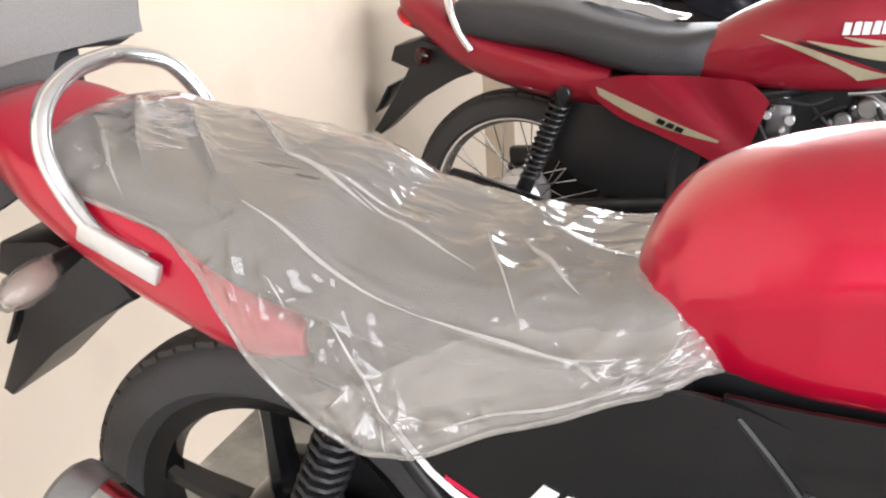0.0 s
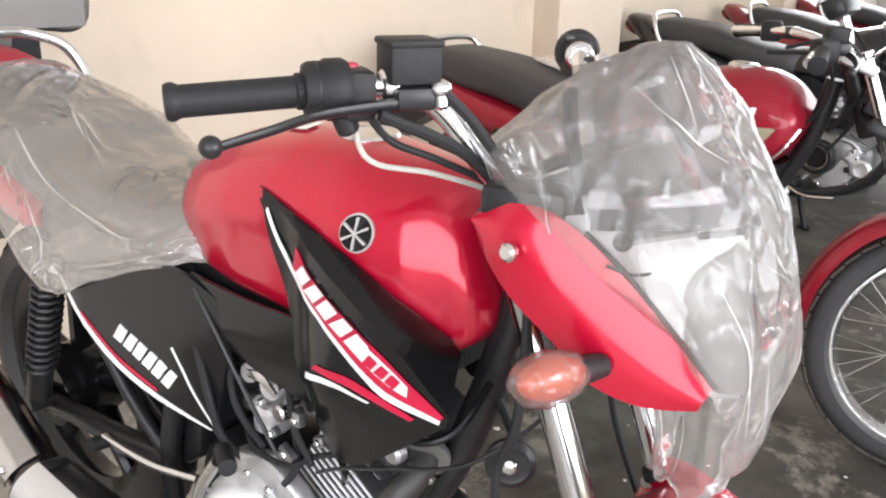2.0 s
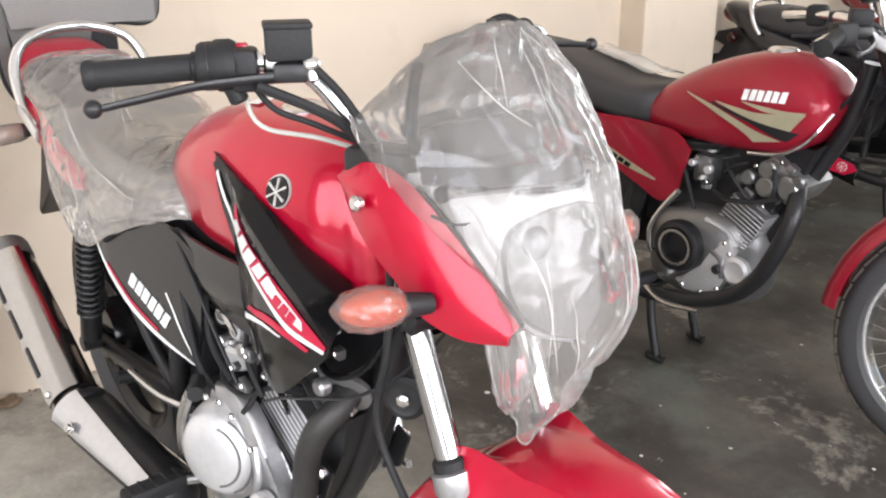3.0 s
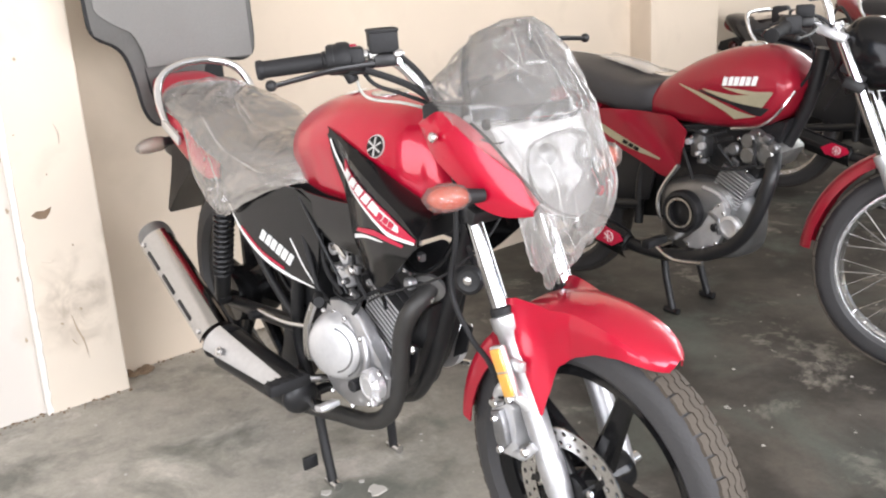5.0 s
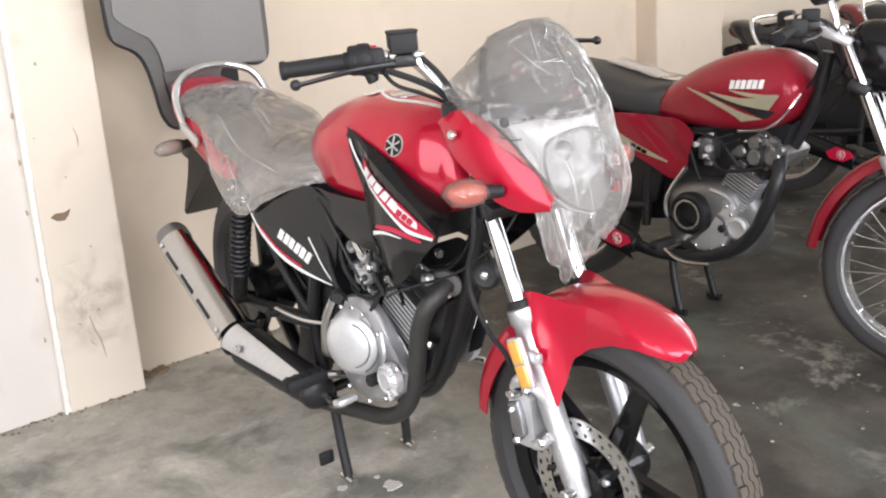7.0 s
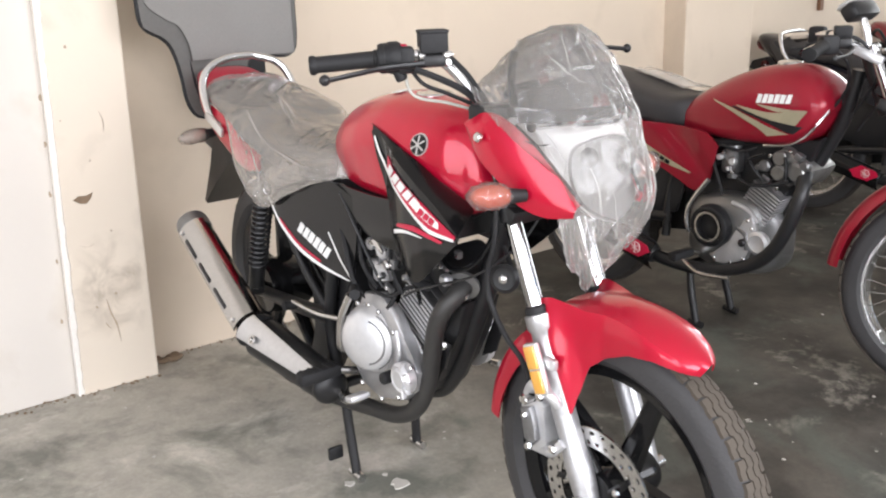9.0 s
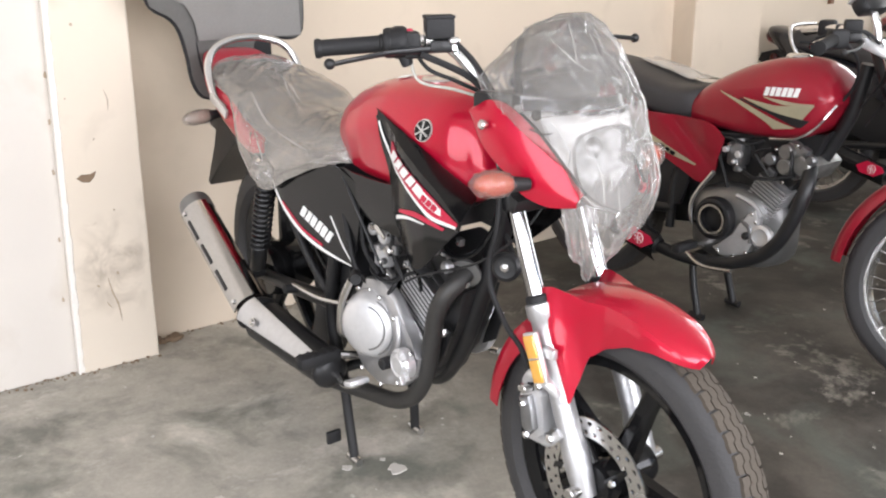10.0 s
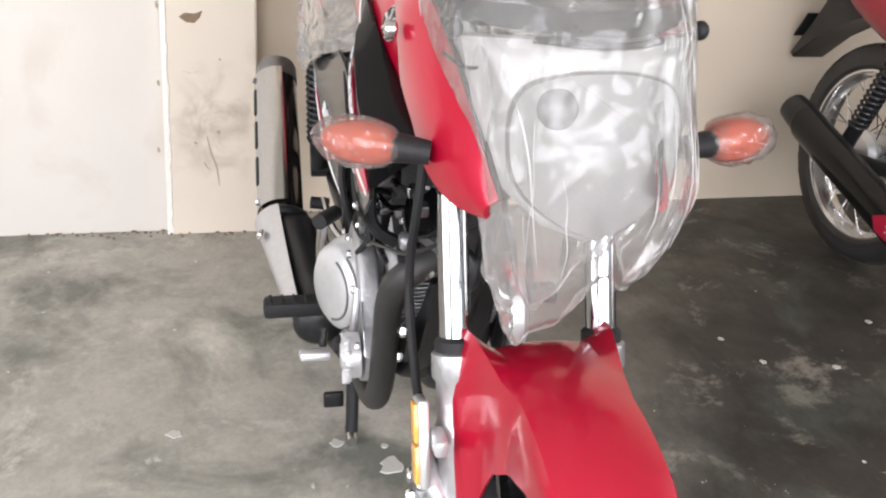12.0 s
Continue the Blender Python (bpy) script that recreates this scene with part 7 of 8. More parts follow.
    part("brake_reservoir", box(B(), (0.955, -0.150, 1.016), (0.045, 0.05, 0.032), 0.004), RUBBER, hbar)
    for pts in ([(0.95, -0.17, 0.978), (1.06, -0.12, 1.0), (1.10, -0.05, 0.90), (1.03, -0.03, 0.78)], [(0.95, 0.17, 0.978), (1.018, 0.10, 1.0), (1.10, 0.04, 0.88), (1.02, 0.02, 0.72)], [(0.92, -0.20, 0.968), (1.03, -0.14, 0.96), (1.02, -0.06, 0.85), (0.9, -0.05, 0.70)]):
        part("cable", tube(B(), pts, 0.0045, 7, 22), RUBBER, b)
    # mudguards
    rows = []
    for i in range(34):
        deg = 48 + 126 * i / 33
        a, line = radians(deg), []
        R = 0.352 - 0.012 * max(0, (deg - 130) / 44)
        for j in range(11):
            v = -1 + 0.2 * j
            line.append((fa[0] + (R - 0.036 * abs(v) ** 2.6) * math.cos(a), 0.064 * math.sin(v * 1.45) / math.sin(1.45), fa[2] + (R - 0.036 * abs(v) ** 2.6) * math.sin(a)))
        rows.append(line)
    fm = part("front_mudguard", sheet(B(), rows, 0.003), paint, b, "glossy painted front mudguard")
    for sy in (-1, 1):
        part("mudguard_stay", tube(B(), [(1.21, sy * 0.066, 0.61), (1.235, sy * 0.082, 0.56)], 0.012, 8), paint, fm)
    if decals:
        foot, up = Vector((fx(0.93) - 0.03, 0, 0.93)), Vector((fx(0.93) - fx(0.29), 0, 0.64)).normalized()
        steer = Matrix.Translation(foot) @ Matrix.Rotation(radians(18), 4, up) @ Matrix.Translation(-foot)
        for ob in (*fw, fork2, fm, hl):
            ob.matrix_basis = steer
    # tank
    table = [(0.425, 0.690, 0.728, 0.050), (0.452, 0.683, 0.758, 0.082), (0.50, 0.676, 0.796, 0.100), (0.56, 0.670, 0.832, 0.112), (0.64, 0.665, 0.869, 0.122), (0.72, 0.662, 0.895, 0.128), (0.80, 0.664, 0.909, 0.128), (0.87, 0.671, 0.907, 0.124), (0.912, 0.688, 0.894, 0.119), (0.942, 0.712, 0.874, 0.113), (0.964, 0.744, 0.850, 0.104), (0.978, 0.774, 0.828, 0.088), (0.985, 0.790, 0.812, 0.060)]
    def ty(x, z):
        zb, zt, hw = lerp_table(table, x)
        return -tank_side(zb, zt, hw, max(zb, min(zt, z)), 2.4, 5.0, 0.40)
    tank2 = part("fuel_tank", tank_mesh(B(), table, 2.4, 5.0, 0.40, 48), paint, b, "glossy teardrop fuel tank")
    part("tank_seam", tube(B(), [(0.80, -0.116, 0.668), (0.872, -0.114, 0.676), (0.912, -0.112, 0.694), (0.942, -0.107, 0.719), (0.966, -0.100, 0.752), (0.982, -0.078, 0.786)], 0.0045, 6, 24), CHROME if decals else paint, tank2)
    part("fuel_cap", lathe(B(), [(0.036, -0.02), (0.038, 0.0), (0.034, 0.004), (0.03, 0.006), (0.0, 0.006)], (0.80, 0, 0.909), (0.04, 0, 1), 24), CHROME, tank2)
    if decals:
        part("black_flash", strip(B(), [(0.690, 0.784), (0.770, 0.764), (0.830, 0.749), (0.905, 0.738), (0.925, 0.736)], [(0.690, 0.779), (0.755, 0.759), (0.810, 0.742), (0.872, 0.718), (0.898, 0.712)], ty, 0.002), SATIN, tank2)
        part("gold_flash", strip(B(), [(0.608, 0.797), (0.695, 0.775), (0.765, 0.750), (0.825, 0.727), (0.885, 0.711)], [(0.608, 0.795), (0.680, 0.769), (0.740, 0.743), (0.790, 0.719), (0.815, 0.700)], ty, 0.004), GOLD, tank2)
        part("gold_flash", strip(B(), [(0.705, 0.787), (0.770, 0.778), (0.830, 0.773), (0.938, 0.784)], [(0.705, 0.785), (0.768, 0.765), (0.828, 0.750), (0.905, 0.739)], ty, 0.004), GOLD, tank2)
        part("gold_flash", strip(B(), [(0.778, 0.796), (0.840, 0.790), (0.890, 0.786), (0.938, 0.787)], [(0.778, 0.794), (0.815, 0.784), (0.853, 0.777), (0.920, 0.779)], ty, 0.006), GOLD, tank2)
        letter_bars(tank2, (0.772, 0.799), (0.886, 0.803), 0.026, 6, ty, WHITE, 0.18, 0.003)
    # seat and tail
    part("seat", loft_table(B(), [(-0.165, 0.80, 0.845, 0.07), (-0.12, 0.775, 0.872, 0.108), (0.0, 0.755, 0.868, 0.124), (0.14, 0.738, 0.852, 0.130), (0.26, 0.705, 0.822, 0.132), (0.38, 0.678, 0.795, 0.124), (0.47, 0.678, 0.795, 0.108), (0.515, 0.70, 0.80, 0.07)], 28, 3.4, 30), SEAT, b, "long black vinyl seat")
    part("tail_cowl", loft_table(B(), [(-0.310, 0.845, 0.868, 0.040), (-0.285, 0.812, 0.880, 0.068), (-0.22, 0.758, 0.868, 0.095), (-0.12, 0.690, 0.815, 0.118), (0.02, 0.640, 0.775, 0.130), (0.16, 0.612, 0.745, 0.134), (0.27, 0.600, 0.72, 0.128)], 26, 2.8, 26, 0.9), tail_paint, b, "painted tail cowl")
    part("tail_light", loft_table(B(), [(-0.322, 0.815, 0.845, 0.035), (-0.300, 0.795, 0.86, 0.056), (-0.26, 0.78, 0.85, 0.062)], 18, 2.6, 6), REDLENS if decals else DARKLENS, b, "red tail light")
    fl = part("rear_mudguard", plate(B(), [(-0.16, 0.735), (-0.25, 0.765), (-0.33, 0.745), (-0.345, 0.705), (-0.28, 0.690), (-0.33, 0.62), (-0.415, 0.505), (-0.395, 0.495), (-0.29, 0.585), (-0.18, 0.655), (-0.10, 0.68)], -0.055, 0.055, 0.006), SATIN, b, "black rear mudguard flap")
    part("plate_bracket", box(B(), (-0.375, 0, 0.60), (0.006, 0.13, 0.09), 0.002, Matrix.Rotation(radians(32), 3, "Y")), SATIN, fl)
    part("grab_rail", tube(B(), [(-0.075, -0.135, 0.755), (-0.105, -0.138, 0.80), (-0.13, -0.132, 0.862), (-0.145, -0.10, 0.886), (-0.150, 0, 0.892), (-0.145, 0.10, 0.886), (-0.13, 0.132, 0.862), (-0.105, 0.138, 0.80), (-0.075, 0.135, 0.755)], 0.010, 10, 48), CHROME, b, "chrome rear grab rail")
    # side panels
    def sy2(x, z):
        return -0.142 + 0.05 * max(0, x - 0.35) + 0.012 * max(0, (0.70 - z) / 0.1) + 0.012 * max(0.0, min(1.0, (x - 0.40 - 1.1 * (0.665 - z)) / 0.07)) - 0.012 * max(0.0, min(1.0, (x - 0.50 - 0.6 * (0.665 - z)) / 0.06))
    for sy in (-1, 1):
        bm = sheet(B(), bowed([(0.225, 0.655), (0.300, 0.598), (0.39, 0.558), (0.47, 0.520), (0.545, 0.485), (0.598, 0.520)], [(0.228, 0.685), (0.320, 0.702), (0.42, 0.702), (0.510, 0.697), (0.590, 0.690), (0.640, 0.645)], 30, 14, sy2), 0.006)
        pn = part("side_panel", bm if sy < 0 else flipped(bm), panel_paint, b, "painted side panel")
        if sy < 0 and decals:
            part("gold_stripe", strip(B(), [(0.244, 0.674), (0.33, 0.636), (0.42, 0.594), (0.535, 0.546)], [(0.250, 0.654), (0.32, 0.612), (0.41, 0.572), (0.530, 0.541)], sy2, 0.002), GOLD, pn)
            letter_bars(pn, (0.385, 0.590), (0.450, 0.562), 0.013, 3, sy2, BLACK, 0.2, 0.004)
    # frame
    fr = part("frame", tube(B(), [(1.02, 0, 0.90), (0.985, 0, 0.75), (0.912, 0, 0.60), (0.862, 0, 0.50), (0.805, 0, 0.38), (0.74, 0, 0.29)], 0.021, 12, 28), SATIN, b, "black tubular steel frame")
    for sy in (-1, 1):
        for pts, r in (([(1.0, 0, 0.82), (0.80, sy * 0.05, 0.69), (0.5, sy * 0.09, 0.64), (0.25, sy * 0.11, 0.66), (-0.02, sy * 0.11, 0.72)], 0.014), ([(0.50, sy * 0.080, 0.65), (0.43, sy * 0.080, 0.48), (0.42, sy * 0.09, 0.30)], 0.016), ([(0.43, sy * 0.085, 0.37), (0.2, sy * 0.09, 0.345), (-0.03, sy * 0.092, 0.318)], 0.019)):
            part("frame_tube", tube(B(), pts, r, 10, 20), SATIN, fr)
        shock(b, (0.165, sy * 0.135, 0.655), (0.03, sy * 0.125, 0.345))
    part("engine_bay", plate(B(), [(0.45, 0.67), (0.60, 0.675), (0.90, 0.680), (0.955, 0.70), (0.90, 0.585), (0.845, 0.50), (0.72, 0.47), (0.55, 0.45), (0.46, 0.40)], -0.045, 0.045, 0.008), SATIN, b)
    part("inner_mudguard", plate(B(), [(0.15, 0.66), (0.105, 0.56), (0.13, 0.47), (0.19, 0.405), (0.33, 0.365), (0.46, 0.39), (0.50, 0.52), (0.46, 0.66), (0.28, 0.69)], -0.092, -0.076, 0.004), SATIN, b, "black inner mudguard")
    part("battery_box", box(B(), (0.36, 0, 0.56), (0.20, 0.18, 0.20), 0.03), SATIN, b)
    # engine
    en = part("engine_case", loft_table(B(), [(0.50, 0.29, 0.42, 0.06), (0.53, 0.245, 0.46, 0.095), (0.62, 0.225, 0.49, 0.115), (0.74, 0.225, 0.49, 0.12), (0.815, 0.245, 0.45, 0.07), (0.840, 0.30, 0.41, 0.04)], 24, 4, 18), DULL, b, "cast metal engine case")
    part("crankcase_cover", plate(B(), [(0.630, 0.285), (0.66, 0.262), (0.72, 0.262), (0.765, 0.285), (0.785, 0.33), (0.800, 0.405), (0.785, 0.440), (0.752, 0.420), (0.74, 0.385), (0.715, 0.340), (0.68, 0.310)], -0.100, -0.130, 0.008), ALU, en, "cast aluminium crankcase cover")
    part("cover_web", tube(B(), [(0.70, -0.112, 0.470), (0.765, -0.118, 0.455), (0.80, -0.118, 0.42)], 0.007, 8, 12), ALU, en)
    part("cover_web", tube(B(), [(0.735, -0.125, 0.395), (0.77, -0.130, 0.375), (0.775, -0.130, 0.33)], 0.008, 8, 12), ALU2, en)
    part("drain_plug", rod(B(), (0.762, -0.125, 0.352), (0.762, -0.146, 0.352), 0.013, 12, bevel=0.003), SATIN, en)
    part("clutch_ring", lathe(B(), [(0.046, 0.0), (0.070, 0.0), (0.073, 0.02), (0.068, 0.034), (0.058, 0.038), (0.053, 0.026), (0.046, 0.024)], (0.640, -0.118, 0.385), (0, -1, 0), 36, True), SATIN, en, "black round clutch guard")
    part("clutch_lip", lathe(B(), [(0.043, 0.0), (0.050, 0.0), (0.051, 0.005), (0.043, 0.005)], (0.640, -0.153, 0.385), (0, -1, 0), 36, True), STEEL, en)
    part("clutch_centre", lathe(B(), [(0.05, 0), (0.048, 0.008), (0.0, 0.012)], (0.640, -0.120, 0.385), (0, -1, 0), 28), SATIN, en)
    part("oil_cover", lathe(B(), [(0.038, 0), (0.038, 0.016), (0.028, 0.022), (0.012, 0.016), (0.0, 0.018)], (0.812, -0.115, 0.358), (0, -1, 0), 24), ALU, en)
    for x, z in ((0.655, 0.275), (0.715, 0.272), (0.762, 0.295), (0.788, 0.40), (0.772, 0.425)):
        part("case_bolt", bolt(B(), (x, -0.127, z), (0, -1, 0), 0.0065, 0.006), STEEL, en)
    fin_block(en, (0.752, 0, 0.425), (0.806, 0, 0.525), 0.056, 0.086, 10, MIDALU, "cylinder", 0.45)
    part("cylinder_head", box(B(), (0.872, 0, 0.602), (0.125, 0.155, 0.080), 0.018, Matrix.Rotation(radians(34), 3, "Y")), DARKALU, en)
    for x, z in ((0.845, 0.63), (0.90, 0.60)):
        part("valve_cap", rod(B(), (x, -0.072, z), (x, -0.098, z), 0.024, 18, bevel=0.004), DARKALU, en)
    cb = part("carburettor", box(B(), (0.66, -0.055, 0.595), (0.06, 0.075, 0.080), 0.014), ALU2, b, "aluminium carburettor")
    part("carburettor_top", rod(B(), (0.66, -0.055, 0.632), (0.655, -0.055, 0.660), 0.024, 16, bevel=0.004), ALU2, cb)
    part("float_bowl", rod(B(), (0.66, -0.055, 0.556), (0.66, -0.055, 0.535), 0.022, 16, bevel=0.005), ALU2, cb)
    for x, z, r in ((0.635, 0.61, 0.010), (0.685, 0.60, 0.012), (0.67, 0.575, 0.007)):
        part("carburettor_cap", rod(B(), (x, -0.09, z), (x, -0.108, z), r, 12, bevel=0.002), ALU, cb)
    for pts, r in (([(0.600, -0.098, 0.640), (0.66, -0.118, 0.652), (0.72, -0.112, 0.640), (0.77, -0.098, 0.655)], 0.005), ([(0.71, -0.105, 0.55), (0.76, -0.122, 0.540), (0.83, -0.118, 0.548), (0.89, -0.108, 0.565)], 0.006), ([(0.735, -0.10, 0.60), (0.76, -0.112, 0.625), (0.80, -0.108, 0.640)], 0.004)):
        part("cable", tube(B(), pts, r, 7, 16), RUBBER, b)
    for x, z, w, h in ((0.800, 0.560, 0.030, 0.020), (0.850, 0.625, 0.040, 0.016), (0.905, 0.640, 0.026, 0.022), (0.872, 0.560, 0.034, 0.014), (0.770, 0.590, 0.020, 0.026)):
        part("head_boss", box(B(), (x, -0.082, z), (w, 0.026, h), 0.004, Matrix.Rotation(radians(30), 3, "Y")), ALU2, en)
    for x, z in ((0.815, 0.635), (0.882, 0.655), (0.925, 0.585), (0.845, 0.535), (0.645, 0.625), (0.680, 0.565)):
        part("engine_bolt", bolt(B(), (x, -0.094, z), (0, -1, 0), 0.0065, 0.007), STEEL, en)
    for x, z, r in ((0.795, 0.600, 0.020), (0.845, 0.585, 0.026), (0.905, 0.592, 0.028), (0.93, 0.615, 0.016)):
        part("engine_cap", rod(B(), (x, -0.074, z), (x, -0.100, z), r, 14, bevel=0.005), DARKALU if r > 0.025 else ALU2, en)
    for pts in ([(0.72, -0.09, 0.64), (0.76, -0.11, 0.60), (0.80, -0.10, 0.55)], [(0.86, -0.09, 0.64), (0.88, -0.11, 0.60), (0.87, -0.105, 0.55)], [(0.60, -0.10, 0.62), (0.64, -0.115, 0.55), (0.66, -0.11, 0.49)]):
        part("hose", tube(B(), pts, 0.0055, 7, 12), RUBBER, b)
    part("intake_tube", tube(B(), [(0.67, -0.05, 0.60), (0.58, -0.06, 0.59), (0.46, -0.06, 0.58)], 0.026, 12), RUBBER, cb)
    # chain case on the far side
    bm = B()
    box(bm, (0.22, 0.10, 0.36), (0.56, 0.035, 0.19), 0.016, Matrix.Rotation(radians(-4), 3, "Y"))
    part("chain_case", bm, SATIN, b, "black chain case")
    # exhaust, stand, pegs
    ex = part("exhaust_pipe", tube(B(), [(0.900, -0.03, 0.595), (0.925, -0.08, 0.580), (0.940, -0.115, 0.540), (0.932, -0.128, 0.488), (0.910, -0.132, 0.425), (0.872, -0.134, 0.352), (0.805, -0.135, 0.290), (0.70, -0.138, 0.246), (0.60, -0.140, 0.230), (0.52, -0.147, 0.230), (0.42, -0.16, 0.246)], 0.022, 14, 48), SATIN, b, "black exhaust pipe")
    part("muffler", lathe(B(), [(0.028, 0.0), (0.040, 0.02), (0.044, 0.10), (0.044, 0.55), (0.040, 0.60), (0.026, 0.61), (0.022, 0.60)], (0.44, -0.165, 0.245), (-0.95, -0.045, 0.29), 26), SATIN, ex, "black muffler")
    rows = []
    md2 = Vector((-0.95, -0.045, 0.29)).normalized()
    for i in range(14):
        c = Vector((0.44, -0.165, 0.245)) + md2 * (-0.01 + 0.53 * i / 13)
        rows.append([c + 0.049 * Vector((0, -math.cos(a), math.sin(a))) for a in (radians(-50 + 125 * j / 8) for j in range(9))])
    gd = part("muffler_guard", sheet(B(), rows, 0.003), BLACK, ex, "black muffler guard with red badge")
    def gy(x, z):
        return -0.223
    bm = wafer(B(), [(0.325, 0.288), (0.345, 0.258), (0.412, 0.246), (0.460, 0.272), (0.445, 0.294), (0.376, 0.314)], gy, 0.0, 0.002)
    bd = part("guard_badge", bm, PINKRED, gd, "red plate with round badge")
    roundel(bd, (0.400, 0.279), 0.020, lambda x, z: -0.2245, WHITE, PINKRED)
    st = part("centre_stand", tube(B(), [(0.52, -0.10, 0.215), (0.52, 0.10, 0.215)], 0.014, 10), SATIN, b, "black centre stand")
    for sy in (-1, 1):
        part("stand_leg", tube(B(), [(0.525, sy * 0.085, 0.215), (0.545, sy * 0.095, 0.12), (0.575, sy * 0.100, 0.014)], 0.013, 10, 8), SATIN, st)
        part("stand_foot", tube(B(), [(0.545, sy * 0.102, 0.013), (0.60, sy * 0.102, 0.011)], 0.012, 8), SATIN, st)
        pg = part("foot_peg", tube(B(), [(0.58, sy * 0.10, 0.27), (0.58, sy * 0.15, 0.285)], 0.010, 8), STEEL, b)
        part("peg_rubber", box(B(), (0.58, sy * 0.205, 0.288), (0.036, 0.10, 0.028), 0.008), RUBBER, pg)
    part("kick_starter", tube(B(), [(0.568, -0.125, 0.355), (0.563, -0.155, 0.363), (0.563, -0.163, 0.422), (0.588, -0.163, 0.475), (0.640, -0.16, 0.544)], 0.008, 10, 20), CHROME, b, "chrome kick start lever")
    part("brake_pedal", tube(B(), [(0.52, -0.14, 0.26), (0.62, -0.165, 0.225), (0.74, -0.168, 0.235)], 0.008, 8, 14), STEEL, b)
    part("chain_case", plate(B(), [(-0.07, 0.28), (-0.06, 0.39), (0.10, 0.41), (0.45, 0.43), (0.50, 0.36), (0.45, 0.29), (0.10, 0.24)], 0.062, 0.092, 0.008), SATIN, b)
    return b


DARK = mat("black_paint", (0.014, 0.014, 0.018), 0.25, 0.1, 0.4, vary=0.2)
WINE = mat("dark_red_paint", (0.20, 0.010, 0.018), 0.3, 0.1, 0.7, vary=0.1)
old_bike("red street motorcycle with gold flashes and wire wheels on centre stand", pose(-0.14, 1.43, 0), RED_OLD, RED_OLD, RED_OLD)
old_bike("black street motorcycle with wire wheels parked along the wall", pose(-0.19, 3.04, 0, 0, 0, 1.0), DARK, DARK, DARK, False)
old_bike("black street motorcycle with dark red tail parked along the wall", pose(-0.19, 4.14, 0, 0, 0, 0.5), DARK, WINE, DARK, False)
old_bike("dark red street motorcycle parked near the far doorway", pose(-0.17, 5.23, 0, 0, 0, 0), WINE, WINE, WINE, False)

# a loose plastic sheet left on the seat of the red motorcycle
NSH = 26
rows = []
for i in range(NSH):
    u = i / (NSH - 1)
    line = []
    for k in range(NSH):
        v = k / (NSH - 1)
        x, y = 0.02 + 0.27 * u, 1.45 + 0.115 * v
        z = lerp_table([(0.14, 0.852), (0.26, 0.822), (0.38, 0.795), (0.47, 0.795)], x + 0.14)[0] + 0.007 + 0.018 * math.sin(math.pi * u) * math.sin(math.pi * min(1, v * 1.1)) - 0.05 * max(0, v - 0.75)
        line.append((x, y, z + crumple((x, y * 1.4, z), 0.006, 14.0, 2.0)))
    rows.append(line)
bm = B()
skin(bm, rows, False, False)
loose = part("plastic_sheet", bm, FOLDED, None, "", True, 180)
tagged(loose, "crumpled pale plastic sheet lying on the black seat", "plastic sheet")

# ---- chair back behind the tail of the wrapped motorcycle ----
chair = thing("chair_back", "grey mesh chair back with black edge, hung on the wall", "chair", pose(-0.36, 0.05, 0))
outline = [(-0.275, 1.300), (-0.272, 1.115), (-0.248, 1.082), (-0.205, 1.060), (-0.178, 1.022), (-0.160, 0.950), (-0.146, 0.865), (-0.105, 0.822), (0.0, 0.838), (0.045, 0.88), (0.062, 0.985), (0.185, 0.985), (0.205, 0.998), (0.213, 1.03), (0.215, 1.10), (0.208, 1.30), (0.15, 1.345), (-0.20, 1.345)]


def back_x(y, z):
    return 0.03 * (y / 0.25) ** 2 + 0.02 * (z - 1.1)


sm = spline([(0, y, z) for y, z in outline + outline[:1]], 97)[:-1]
bm = B()
fr, bk = [bm.verts.new((back_x(p.y, p.z) + 0.012, p.y, p.z)) for p in sm], [bm.verts.new((back_x(p.y, p.z) - 0.012, p.y, p.z)) for p in sm]
cf, cb2 = bm.verts.new((0.012, 0.0, 1.12)), bm.verts.new((-0.012, 0.0, 1.12))
for i in range(96):
    j = (i + 1) % 96
    bm.faces.new((fr[i], fr[j], cf))
    bm.faces.new((bk[j], bk[i], cb2))
    bm.faces.new((fr[j], fr[i], bk[i], bk[j]))
back = part("backrest", bm, MATGREY, chair, "grey mesh backrest")
part("edge_piping", tube(B(), [(back_x(p.y, p.z), p.y, p.z) for p in sm[::2]] + [(back_x(sm[0].y, sm[0].z), sm[0].y, sm[0].z)], 0.008, 8, 120), RUBBER, back, "black rubber edge")
mesh_rows = []
for k in range(21):
    z = 0.992 + 0.34 * k / 20
    y0 = lerp_table([(0.86, -0.100), (0.91, -0.117), (0.969, -0.127), (1.034, -0.135), (1.088, -0.156), (1.126, -0.222), (1.155, -0.258), (1.34, -0.250)], z)[0]
    mesh_rows.append([(0.0165 + 0.027 * abs(y) / 0.215 + max(0.0, 0.02 * (z - 1.1)), y, z) for y in (y0 + (0.198 - y0) * q / 12 for q in range(13))])
part("mesh_panel", sheet(B(), mesh_rows, 0.002), PALEMESH, back, "paler see-through mesh")
part("inner_seam", tube(B(), [(0.016, -0.266, 1.155), (0.016, -0.226, 1.126), (0.016, -0.160, 1.088), (0.016, -0.139, 1.034), (0.016, -0.131, 0.969), (0.016, -0.121, 0.910), (0.016, -0.094, 0.849)], 0.0045, 8, 30), RUBBER, back)
part("support_bar", box(B(), (-0.012, 0.082, 0.945), (0.016, 0.075, 0.16), 0.006), RUBBER, chair, "black support bar")
